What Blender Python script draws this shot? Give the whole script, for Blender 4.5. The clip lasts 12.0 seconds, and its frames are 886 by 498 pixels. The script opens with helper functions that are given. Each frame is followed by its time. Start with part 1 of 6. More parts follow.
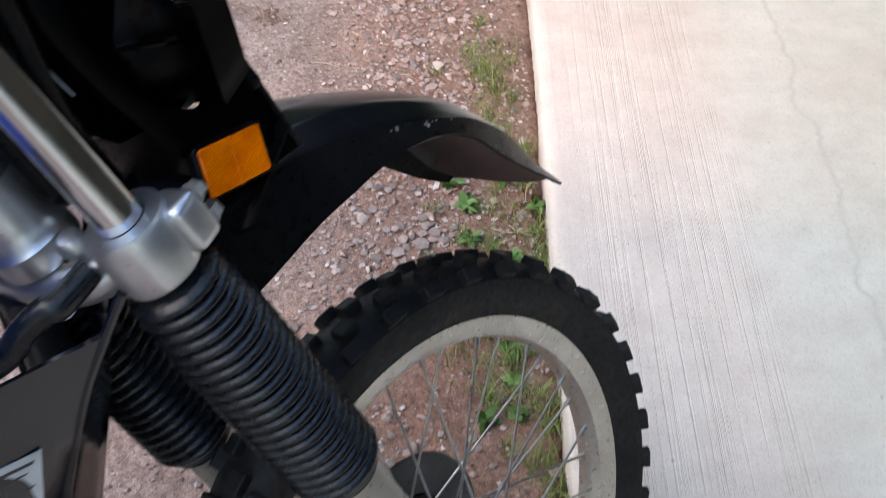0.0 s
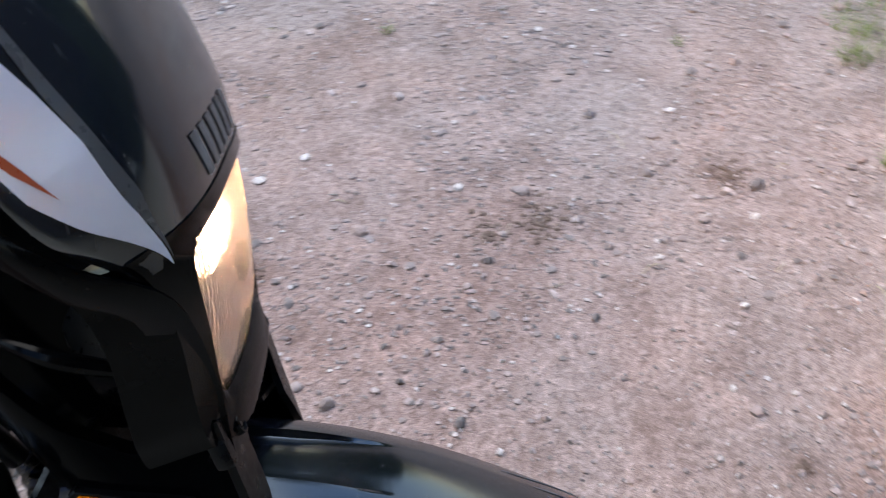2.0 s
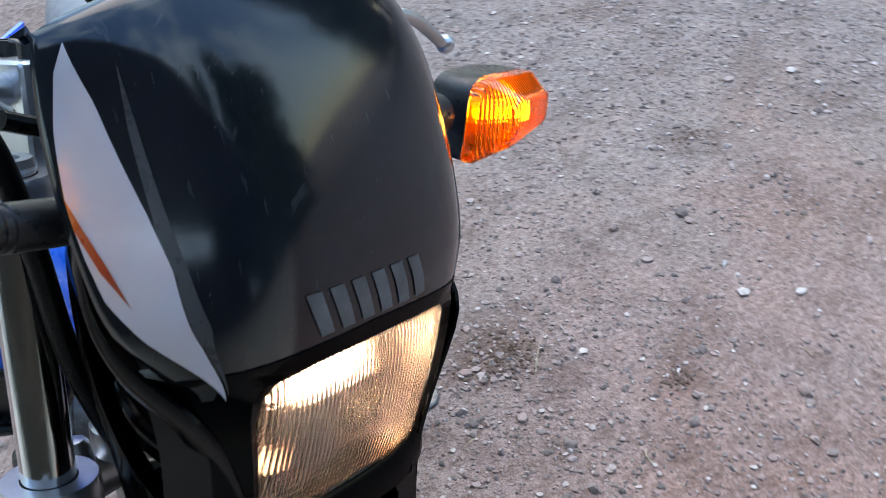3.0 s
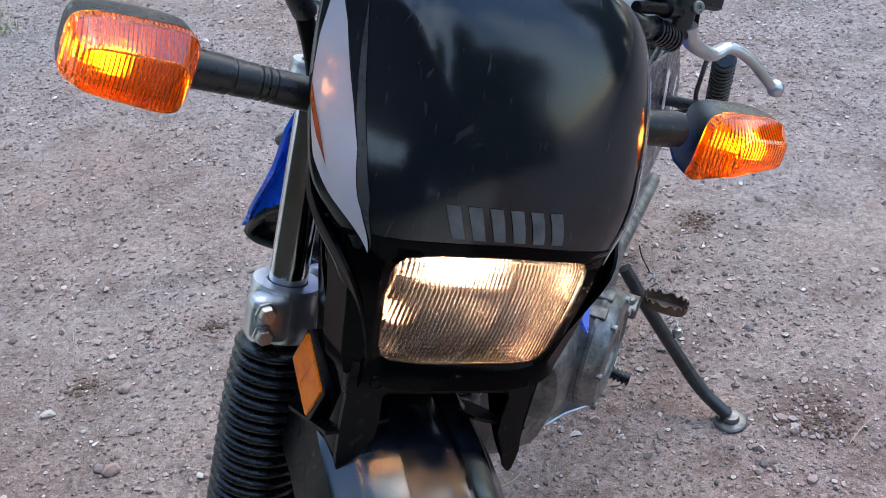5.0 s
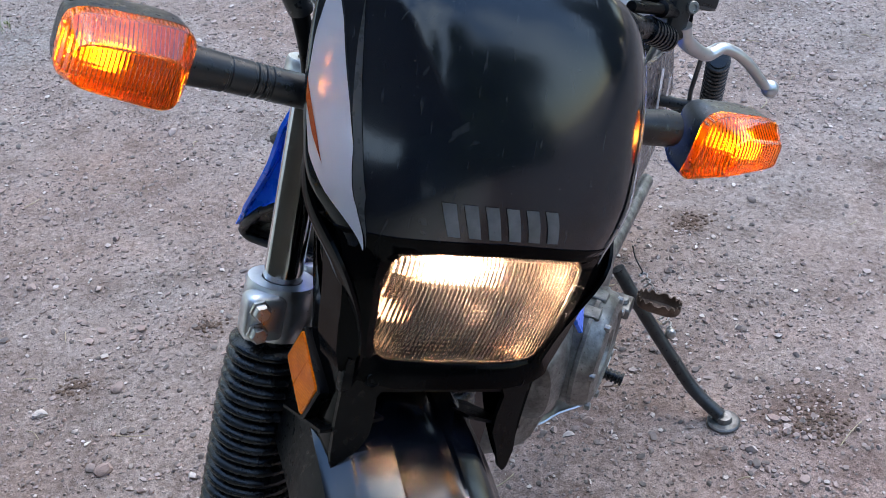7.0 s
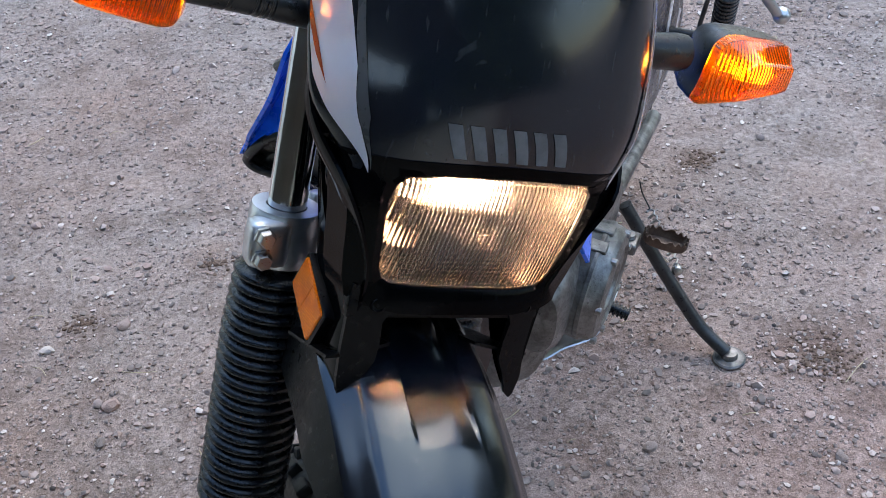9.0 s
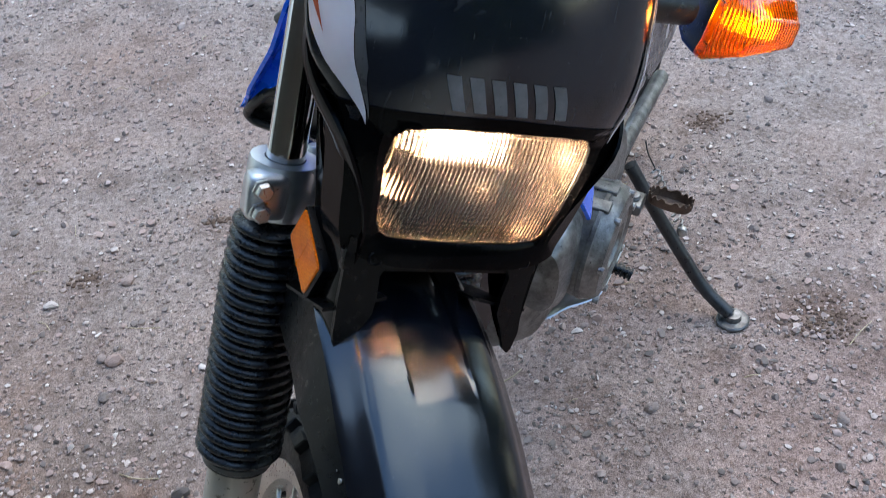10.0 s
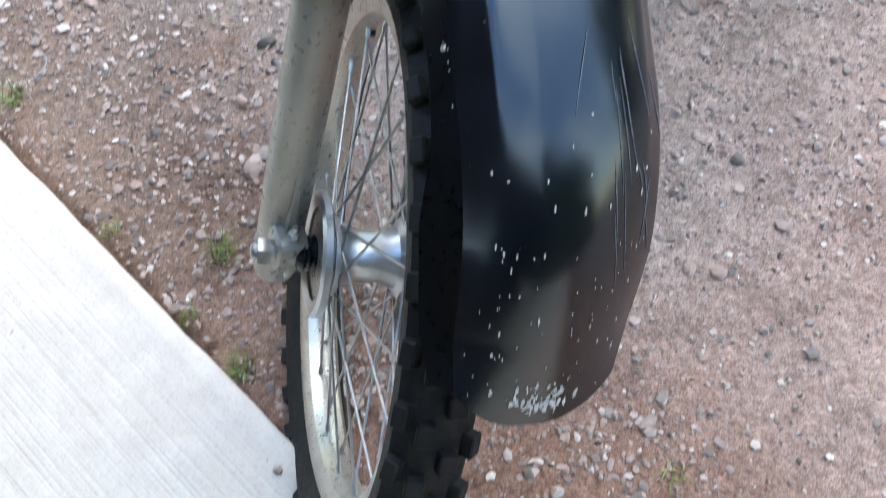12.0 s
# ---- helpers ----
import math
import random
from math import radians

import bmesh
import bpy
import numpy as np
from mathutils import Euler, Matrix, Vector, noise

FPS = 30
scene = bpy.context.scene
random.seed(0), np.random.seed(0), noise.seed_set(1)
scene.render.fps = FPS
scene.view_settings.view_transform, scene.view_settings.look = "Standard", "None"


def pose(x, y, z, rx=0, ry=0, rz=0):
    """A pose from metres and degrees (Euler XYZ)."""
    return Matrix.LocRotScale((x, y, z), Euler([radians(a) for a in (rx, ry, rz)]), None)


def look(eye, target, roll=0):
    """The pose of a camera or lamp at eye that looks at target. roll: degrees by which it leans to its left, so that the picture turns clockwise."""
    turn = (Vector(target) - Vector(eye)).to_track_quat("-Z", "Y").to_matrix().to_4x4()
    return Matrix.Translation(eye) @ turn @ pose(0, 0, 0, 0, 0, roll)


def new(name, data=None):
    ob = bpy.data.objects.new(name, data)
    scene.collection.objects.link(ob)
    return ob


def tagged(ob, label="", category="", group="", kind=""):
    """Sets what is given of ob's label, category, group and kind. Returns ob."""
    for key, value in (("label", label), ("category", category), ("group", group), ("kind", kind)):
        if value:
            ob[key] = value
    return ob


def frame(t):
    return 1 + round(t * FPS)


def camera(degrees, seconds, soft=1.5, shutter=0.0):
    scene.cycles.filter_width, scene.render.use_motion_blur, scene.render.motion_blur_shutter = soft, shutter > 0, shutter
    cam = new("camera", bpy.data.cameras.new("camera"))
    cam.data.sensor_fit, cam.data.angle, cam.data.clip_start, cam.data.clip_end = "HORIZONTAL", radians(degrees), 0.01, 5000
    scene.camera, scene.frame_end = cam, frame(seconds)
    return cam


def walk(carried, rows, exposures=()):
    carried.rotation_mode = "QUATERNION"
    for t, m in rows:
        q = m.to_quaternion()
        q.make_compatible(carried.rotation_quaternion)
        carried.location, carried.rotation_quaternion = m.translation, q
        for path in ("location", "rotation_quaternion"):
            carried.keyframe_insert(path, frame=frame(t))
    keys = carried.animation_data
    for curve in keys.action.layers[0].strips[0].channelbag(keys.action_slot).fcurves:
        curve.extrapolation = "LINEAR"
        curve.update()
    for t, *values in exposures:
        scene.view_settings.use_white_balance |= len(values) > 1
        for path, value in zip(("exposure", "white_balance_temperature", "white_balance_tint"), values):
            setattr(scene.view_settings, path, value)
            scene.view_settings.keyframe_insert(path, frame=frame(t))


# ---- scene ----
cam = camera(42.7, 12.0, soft=0.7, shutter=0.3)
PATH = [
    (0, (0.729, -0.384, 1.483), (-0.265, 0.573, 0.035), -2.2),
    (0.5, (0.731, -0.158, 1.467), (-0.435, 0.638, 0.051), -3.9),
    (1, (0.723, 0.006, 1.482), (-0.596, 0.438, 0.042), -5.5),
    (1.5, (0.553, 0.146, 1.466), (-0.822, 0.323, 0.024), -3.5),
    (2, (0.447, 0.231, 1.448), (-0.917, -0.163, 0.039), -8.4),
    (2.5, (0.384, 0.379, 1.484), (-0.776, -0.54, 0.139), -7.3),
    (2.8, (0.303, 0.412, 1.485), (-0.68, -0.802, 0.237), -9.6),
    (3, (0.233, 0.408, 1.488), (-0.644, -0.871, 0.225), -8.0),
    (3.3, (0.179, 0.449, 1.521), (-0.476, -1.003, 0.312), -8.9),
    (3.5, (0.147, 0.498, 1.536), (-0.274, -1.014, 0.296), -8.6),
    (3.7, (0.106, 0.531, 1.539), (-0.153, -0.985, 0.26), -6.1),
    (5.3, (0.079, 0.672, 1.552), (-0.005, -0.95, 0.385), -5.5),
    (5.5, (0.082, 0.671, 1.551), (-0.007, -0.949, 0.381), -5.2),
    (6, (0.088, 0.669, 1.55), (-0.003, -0.949, 0.378), -5.2),
    (6.5, (0.083, 0.664, 1.55), (-0.014, -0.956, 0.381), -5.1),
    (7, (0.082, 0.666, 1.549), (-0.02, -0.948, 0.373), -5.1),
    (7.2, (0.082, 0.666, 1.548), (-0.025, -0.944, 0.366), -5.0),
    (8.8, (0.084, 0.666, 1.528), (0.0, -0.895, 0.28), -5.4),
    (9, (0.084, 0.668, 1.53), (0.004, -0.89, 0.278), -5.5),
    (9.5, (0.079, 0.666, 1.527), (0.001, -0.889, 0.272), -5.6),
    (10, (0.077, 0.668, 1.52), (0.019, -0.849, 0.219), -5.4),
    (10.5, (0.086, 0.674, 1.498), (0.065, -0.764, 0.107), -4.9),
    (11, (0.093, 0.675, 1.471), (0.101, -0.671, -0.009), -5.2),
    (11.5, (0.101, 0.669, 1.445), (0.176, -0.558, -0.133), -6.3),
    (12, (0.098, 0.667, 1.411), (0.244, -0.335, -0.314), -9.4),
]
EXPOSURES = [(0.0, 1.52, 7270, 9.5), (0.5, 1.32, 7270, 8.5), (1.0, 1.5, 7170, 5.5), (1.5, 1.74, 7020, 7.5), (2.0, 1.77, 6920, 7.5), (2.5, 1.77, 6820, 5.5), (3.0, 1.57, 6720, 3.5), (3.5, 1.62, 6720, 4.5), (5.5, 1.6, 6720, 7.0), (9.5, 1.58, 6720, 5.0), (10.5, 1.68, 6770, 1.5), (11.0, 1.74, 6770, 0.5), (11.5, 2.22, 6770, 0.5), (12.0, 2.15, 6870, 1.5)]
walk(cam, [(t, look(eye, target, roll)) for t, eye, target, roll in PATH], EXPOSURES)

# ---- world, sun ----
world = bpy.data.worlds.new("world")
scene.world = world
world.use_nodes = True
wn = world.node_tree
wn.nodes.clear()
sky = wn.nodes.new("ShaderNodeTexSky")
sky.sky_type = "NISHITA"
sky.sun_disc = False
sky.sun_elevation, sky.sun_rotation = radians(49), radians(212)
sky.air_density, sky.dust_density, sky.ozone_density = 1.0, 0.3, 1.0
wbg = wn.nodes.new("ShaderNodeBackground")
wbg.inputs["Strength"].default_value = 0.15
wout = wn.nodes.new("ShaderNodeOutputWorld")
wn.links.new(sky.outputs[0], wbg.inputs[0])
# thin overcast that lets some of the clear sky through
veil = wn.nodes.new("ShaderNodeBackground")
vn = wn.nodes.new("ShaderNodeTexNoise")
vn.inputs["Scale"].default_value, vn.inputs["Detail"].default_value = 1.7, 5.0
vr = wn.nodes.new("ShaderNodeValToRGB")
vr.color_ramp.elements[0].position, vr.color_ramp.elements[0].color = 0.43, (0.06, 0.14, 0.34, 1)
vr.color_ramp.elements[1].position, vr.color_ramp.elements[1].color = 0.6, (0.72, 0.86, 1.0, 1)
vm = wn.nodes.new("ShaderNodeMixShader")
vm.inputs[0].default_value = 0.3
vt = wn.nodes.new("ShaderNodeTexCoord")
wn.links.new(vt.outputs["Generated"], vn.inputs["Vector"])
wn.links.new(vn.outputs["Fac"], vr.inputs[0])
# an overcast sky is brighter overhead than near the horizon
vs = wn.nodes.new("ShaderNodeSeparateXYZ")
vg = wn.nodes.new("ShaderNodeMapRange")
vg.inputs["From Min"].default_value, vg.inputs["From Max"].default_value = 0.0, 0.9
vg.inputs["To Min"].default_value, vg.inputs["To Max"].default_value = 0.35, 4.4
wn.links.new(vt.outputs["Generated"], vs.inputs[0])
wn.links.new(vs.outputs[2], vg.inputs["Value"])
wn.links.new(vg.outputs[0], veil.inputs["Strength"])
wn.links.new(vr.outputs[0], veil.inputs[0])
wn.links.new(wbg.outputs[0], vm.inputs[1])
wn.links.new(veil.outputs[0], vm.inputs[2])
wn.links.new(vm.outputs[0], wout.inputs[0])
sun = new("sun", bpy.data.lights.new("sun", "SUN"))
sun.data.energy, sun.data.angle, sun.data.color = 0.7, radians(50), (1.0, 0.83, 0.68)
sun.matrix_world = look((-3.5, -5.5, 7.6), (0, 0, 0))


# ---- materials ----
def nodes_of(name):
    m = bpy.data.materials.new(name)
    m.use_nodes = True
    nt = m.node_tree
    b = nt.nodes["Principled BSDF"]
    return m, nt, b


def noise_node(nt, scale, detail=4.0, rough=0.6, coord="Object", stretch=None):
    tc = nt.nodes.new("ShaderNodeTexCoord")
    n = nt.nodes.new("ShaderNodeTexNoise")
    n.inputs["Scale"].default_value = scale
    n.inputs["Detail"].default_value = detail
    n.inputs["Roughness"].default_value = rough
    if stretch:
        mp = nt.nodes.new("ShaderNodeMapping")
        mp.inputs["Scale"].default_value = stretch
        nt.links.new(tc.outputs[coord], mp.inputs[0])
        nt.links.new(mp.outputs[0], n.inputs["Vector"])
    else:
        nt.links.new(tc.outputs[coord], n.inputs["Vector"])
    return n


def ramp(nt, src, stops):
    r = nt.nodes.new("ShaderNodeValToRGB")
    e = r.color_ramp.elements
    while len(e) < len(stops):
        e.new(0.5)
    for k, (p, c) in enumerate(stops):
        e[k].position = p
        e[k].color = (*c, 1) if len(c) == 3 else c
    nt.links.new(src, r.inputs[0])
    return r


def mix(nt, fac, a, b, kind="MIX"):
    m = nt.nodes.new("ShaderNodeMix")
    m.data_type, m.blend_type = "RGBA", kind
    for sock, v in ((m.inputs[0], fac), (m.inputs[6], a), (m.inputs[7], b)):
        if hasattr(v, "is_output"):
            nt.links.new(v, sock)
        elif isinstance(v, (int, float)):
            sock.default_value = v
        else:
            sock.default_value = (*v, 1)
    return m.outputs[2]


def bump(nt, b, height, strength, dist, prev=None):
    n = nt.nodes.new("ShaderNodeBump")
    n.inputs["Strength"].default_value = strength
    n.inputs["Distance"].default_value = dist
    nt.links.new(height, n.inputs["Height"])
    if prev:
        nt.links.new(prev, n.inputs["Normal"])
    nt.links.new(n.outputs[0], b.inputs["Normal"])
    return n.outputs[0]


def surface(name, c1, c2, scale, rough, metal=0.0, rough_var=0.15, relief=0.0, relief_scale=200.0, dust=0.0, dust_colour=(0.32, 0.25, 0.2), dust_scale=9.0, coat=0.0, spec=0.5):
    """A worn surface: two tones at one scale, fine relief, and patches of dust."""
    m, nt, b = nodes_of(name)
    n = noise_node(nt, scale, 6)
    col = ramp(nt, n.outputs["Fac"], [(0.35, c1), (0.68, c2)]).outputs[0]
    fine = noise_node(nt, scale * 9, 5)
    rr = ramp(nt, fine.outputs["Fac"], [(0.3, (max(rough - rough_var, 0.02),) * 3), (0.75, (min(rough + rough_var, 1),) * 3)])
    nt.links.new(rr.outputs[0], b.inputs["Roughness"])
    if dust:
        d = noise_node(nt, dust_scale, 8, 0.72)
        f = ramp(nt, d.outputs["Fac"], [(0.62 - dust * 0.35, (0, 0, 0)), (0.9 - dust * 0.2, (dust,) * 3)])
        col = mix(nt, f.outputs[0], col, dust_colour)
    nt.links.new(col, b.inputs["Base Color"])
    b.inputs["Metallic"].default_value = metal
    b.inputs["Specular IOR Level"].default_value = spec
    if coat:
        b.inputs["Coat Weight"].default_value = coat
        b.inputs["Coat Roughness"].default_value = 0.08
    if relief:
        r2 = noise_node(nt, relief_scale, 4)
        bump(nt, b, r2.outputs["Fac"], relief, 0.002)
    return m


def scratched(name, base, tone, rough, scratch=0.25, spec=0.5):
    """Glossy black plastic with fine light scratches, smudges and dust."""
    m, nt, b = nodes_of(name)
    smudge = noise_node(nt, 7, 6, 0.65)
    col = ramp(nt, smudge.outputs["Fac"], [(0.35, base), (0.75, tone)]).outputs[0]
    s1 = noise_node(nt, 9, 3, 0.5, stretch=(34, 2.0, 5))
    s2 = noise_node(nt, 12, 3, 0.5, stretch=(3, 22, 2.4))
    f1 = ramp(nt, s1.outputs["Fac"], [(0.66, (0, 0, 0)), (0.74, (scratch,) * 3)]).outputs[0]
    f2 = ramp(nt, s2.outputs["Fac"], [(0.67, (0, 0, 0)), (0.76, (scratch * 0.7,) * 3)]).outputs[0]
    f = mix(nt, 1.0, f1, f2, "ADD")
    speck = noise_node(nt, 420, 2, 0.5)
    f3 = ramp(nt, speck.outputs["Fac"], [(0.735, (0, 0, 0)), (0.77, (0.25,) * 3)]).outputs[0]
    b.inputs["Specular IOR Level"].default_value = spec
    col = mix(nt, f, col, (0.11, 0.11, 0.11))
    col = mix(nt, mix(nt, 1.0, f3, (min(1.0, scratch * 9),) * 3, "MULTIPLY"), col, (0.3, 0.27, 0.24))
    nt.links.new(col, b.inputs["Base Color"])
    rr = ramp(nt, smudge.outputs["Fac"], [(0.3, (rough * 0.7,) * 3), (0.7, (rough * 1.5,) * 3)]).outputs[0]
    rr = mix(nt, f, rr, (0.55, 0.55, 0.55))
    nt.links.new(rr, b.inputs["Roughness"])
    wav = noise_node(nt, 60, 3)
    bump(nt, b, wav.outputs["Fac"], 0.03, 0.002)
    return m


def glow(name, colour, strength):
    m, nt, b = nodes_of(name)
    b.inputs["Base Color"].default_value = (*colour, 1)
    b.inputs["Emission Color"].default_value = (*colour, 1)
    b.inputs["Emission Strength"].default_value = strength
    return m


def clear(name, colour, rough, transmission=1.0, ior=1.45, rib_scale=0.0, rib_axis="X", rib_strength=0.3, cross=0.0):
    m, nt, b = nodes_of(name)
    b.inputs["Base Color"].default_value = (*colour, 1)
    b.inputs["Roughness"].default_value = rough
    b.inputs["Transmission Weight"].default_value = transmission
    b.inputs["IOR"].default_value = ior
    if rib_scale:
        tc = nt.nodes.new("ShaderNodeTexCoord")
        wv = nt.nodes.new("ShaderNodeTexWave")
        wv.wave_type, wv.bands_direction, wv.wave_profile = "BANDS", rib_axis, "SIN"
        wv.inputs["Scale"].default_value = rib_scale
        wv.inputs["Distortion"].default_value = 0.15
        nt.links.new(tc.outputs["Object"], wv.inputs["Vector"])
        p = bump(nt, b, wv.outputs["Fac"], rib_strength, 0.002)
        if cross:
            w2 = nt.nodes.new("ShaderNodeTexWave")
            w2.wave_type, w2.bands_direction = "BANDS", "Z"
            w2.inputs["Scale"].default_value = rib_scale * 0.8
            nt.links.new(tc.outputs["Object"], w2.inputs["Vector"])
            bump(nt, b, w2.outputs["Fac"], rib_strength * cross, 0.002, p)
    return m


# the navy base carries some of the sky's bluish sheen
M_BLACK = scratched("black_gloss_plastic", (0.0052, 0.0068, 0.0098), (0.0105, 0.0135, 0.019), 0.12, 0.20, 0.5)
# darker, duller copy of the cowl plastic; holds the shade of cheeks and surround
M_SHADED = scratched("shaded_black_plastic", (0.0008, 0.0009, 0.0012), (0.0016, 0.0018, 0.0022), 0.12, 0.015, 0.045)
M_FENDER = scratched("black_fender_plastic", (0.0012, 0.0018, 0.0032), (0.0045, 0.0065, 0.011), 0.16, 0.10, 0.72)
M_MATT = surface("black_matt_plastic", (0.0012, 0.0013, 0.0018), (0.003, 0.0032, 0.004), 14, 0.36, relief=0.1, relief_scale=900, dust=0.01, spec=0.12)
M_SATIN = surface("satin_black_plastic", (0.006, 0.0065, 0.0078), (0.014, 0.015, 0.017), 14, 0.36, relief=0.1, relief_scale=900, dust=0.04, spec=0.4)
M_RUBBER = surface("black_rubber", (0.003, 0.004, 0.006), (0.007, 0.009, 0.012), 10, 0.28, relief=0.15, relief_scale=500, spec=0.36, dust=0.07, dust_colour=(0.16, 0.14, 0.13), dust_scale=45)
M_TYRE = surface("tyre_rubber", (0.004, 0.004, 0.0045), (0.011, 0.0105, 0.01), 16, 0.7, relief=0.3, relief_scale=260, dust=0.35, dust_colour=(0.09, 0.07, 0.06), dust_scale=22, spec=0.3)
M_CHROME = surface("chromed_fork_tube", (0.6, 0.62, 0.64), (0.72, 0.74, 0.76), 8, 0.13, metal=1.0, rough_var=0.06, dust=0.12)
M_ALU = surface("cast_aluminium", (0.46, 0.47, 0.485), (0.6, 0.61, 0.63), 25, 0.34, metal=0.9, rough_var=0.07, relief=0.03, relief_scale=600, dust=0.07)
M_SLIDER = surface("painted_fork_leg", (0.28, 0.255, 0.215), (0.38, 0.35, 0.31), 12, 0.36, metal=0.5, dust=0.35, dust_colour=(0.3, 0.25, 0.19))
M_RIM = surface("dusty_alloy_rim", (0.46, 0.42, 0.37), (0.6, 0.56, 0.50), 18, 0.36, metal=0.75, dust=0.45, dust_colour=(0.42, 0.33, 0.26), dust_scale=14)
M_STEEL = surface("worn_steel", (0.32, 0.31, 0.3), (0.5, 0.48, 0.46), 40, 0.38, metal=0.9, dust=0.25, dust_colour=(0.24, 0.15, 0.1), dust_scale=60)
M_DARKSTEEL = surface("black_painted_steel", (0.016, 0.018, 0.02), (0.045, 0.048, 0.05), 18, 0.38, metal=0.2, dust=0.35, dust_colour=(0.2, 0.17, 0.15), dust_scale=20)
M_ENGINE = surface("weathered_engine_casting", (0.10, 0.10, 0.099), (0.36, 0.36, 0.35), 34, 0.4, metal=0.7, relief=0.35, relief_scale=240, dust=0.75, dust_colour=(0.05, 0.042, 0.036), dust_scale=26)
M_SIDE = surface("dark_violet_plastic", (0.018, 0.016, 0.026), (0.03, 0.027, 0.042), 9, 0.3)
M_BLUE = surface("blue_painted_plastic", (0.006, 0.12, 0.74), (0.009, 0.16, 0.9), 6, 0.3, coat=0.2)
M_WHITE = surface("white_decal", (0.68, 0.68, 0.75), (0.76, 0.76, 0.82), 9, 0.07, rough_var=0.04, dust=0.08)
M_GREY = surface("grey_decal", (0.075, 0.078, 0.085), (0.11, 0.115, 0.12), 12, 0.35)
M_LETTER = surface("silver_grey_print", (0.16, 0.16, 0.165), (0.26, 0.26, 0.265), 45, 0.4, dust=0.15, dust_colour=(0.03, 0.03, 0.03), dust_scale=160)
M_REDDECAL = surface("rust_orange_decal", (0.32, 0.05, 0.012), (0.42, 0.085, 0.02), 15, 0.3)
M_SLEEVE = surface("grey_satin_sleeve", (0.15, 0.165, 0.165), (0.23, 0.245, 0.245), 30, 0.42, relief=0.15, relief_scale=300, dust=0.1)
M_SEAT = surface("grey_seat_vinyl", (0.14, 0.15, 0.17), (0.24, 0.25, 0.27), 9, 0.5, relief=0.2, relief_scale=500)
M_LABEL = surface("pale_sticker", (0.45, 0.48, 0.5), (0.58, 0.6, 0.62), 30, 0.4)
M_INK = surface("dark_print", (0.02, 0.02, 0.025), (0.04, 0.04, 0.045), 30, 0.5)
M_CHIP = surface("bare_chipped_plastic", (0.7, 0.67, 0.62), (0.82, 0.79, 0.74), 60, 0.6)
M_MIRROR = surface("silvered_bowl", (0.95, 0.81, 0.70), (0.97, 0.86, 0.77), 20, 0.22, metal=1.0, rough_var=0.08)
M_SIGBOWL = surface("dulled_signal_bowl", (0.34, 0.29, 0.25), (0.46, 0.4, 0.35), 40, 0.42, metal=1.0)
M_RUST = surface("rusty_steel", (0.075, 0.045, 0.03), (0.17, 0.115, 0.085), 45, 0.6, metal=0.4, relief=0.4, relief_scale=500, dust=0.3)
M_SCUFF = surface("pale_scratch_in_plastic", (0.10, 0.105, 0.115), (0.17, 0.175, 0.18), 120, 0.6)
M_GLASS = clear("fluted_headlight_glass", (1.0, 0.94, 0.87), 0.045, 1.0, 1.45, 88, "X", 0.4, 0.25)
M_AMBER = clear("amber_lens", (1.0, 0.27, 0.010), 0.05, 0.96, 1.45, 105, "X", 0.65, 0.22)
M_AMBERFLAT = clear("smooth_amber_lens", (1.0, 0.27, 0.010), 0.06, 0.96, 1.5)
M_BULB = glow("lit_headlight_bulb", (1.0, 0.63, 0.41), 8000)
M_SIGBULB = glow("lit_signal_bulb", (1.0, 0.66, 0.26), 38)


def prism_material():
    """Moulded amber plastic with a honeycomb of small prisms."""
    m, nt, b = nodes_of("amber_prism_reflector")
    tc = nt.nodes.new("ShaderNodeTexCoord")
    v = nt.nodes.new("ShaderNodeTexVoronoi")
    v.inputs["Scale"].default_value = 430
    v.inputs["Randomness"].default_value = 0.25
    nt.links.new(tc.outputs["Object"], v.inputs["Vector"])
    n = noise_node(nt, 26, 4)
    c = ramp(nt, v.outputs["Distance"], [(0.15, (0.95, 0.235, 0.003)), (0.6, (0.72, 0.135, 0.0015))]).outputs[0]
    c2 = ramp(nt, n.outputs["Fac"], [(0.35, (0.75, 0.68, 0.6)), (0.65, (1.1, 1.1, 1.1))]).outputs[0]
    nt.links.new(mix(nt, 0.8, c, c2, "MULTIPLY"), b.inputs["Base Color"])
    b.inputs["Roughness"].default_value = 0.18
    b.inputs["Specular IOR Level"].default_value = 0.12
    bump(nt, b, v.outputs["Distance"], 0.3, 0.001)
    return m


M_REFL = prism_material()


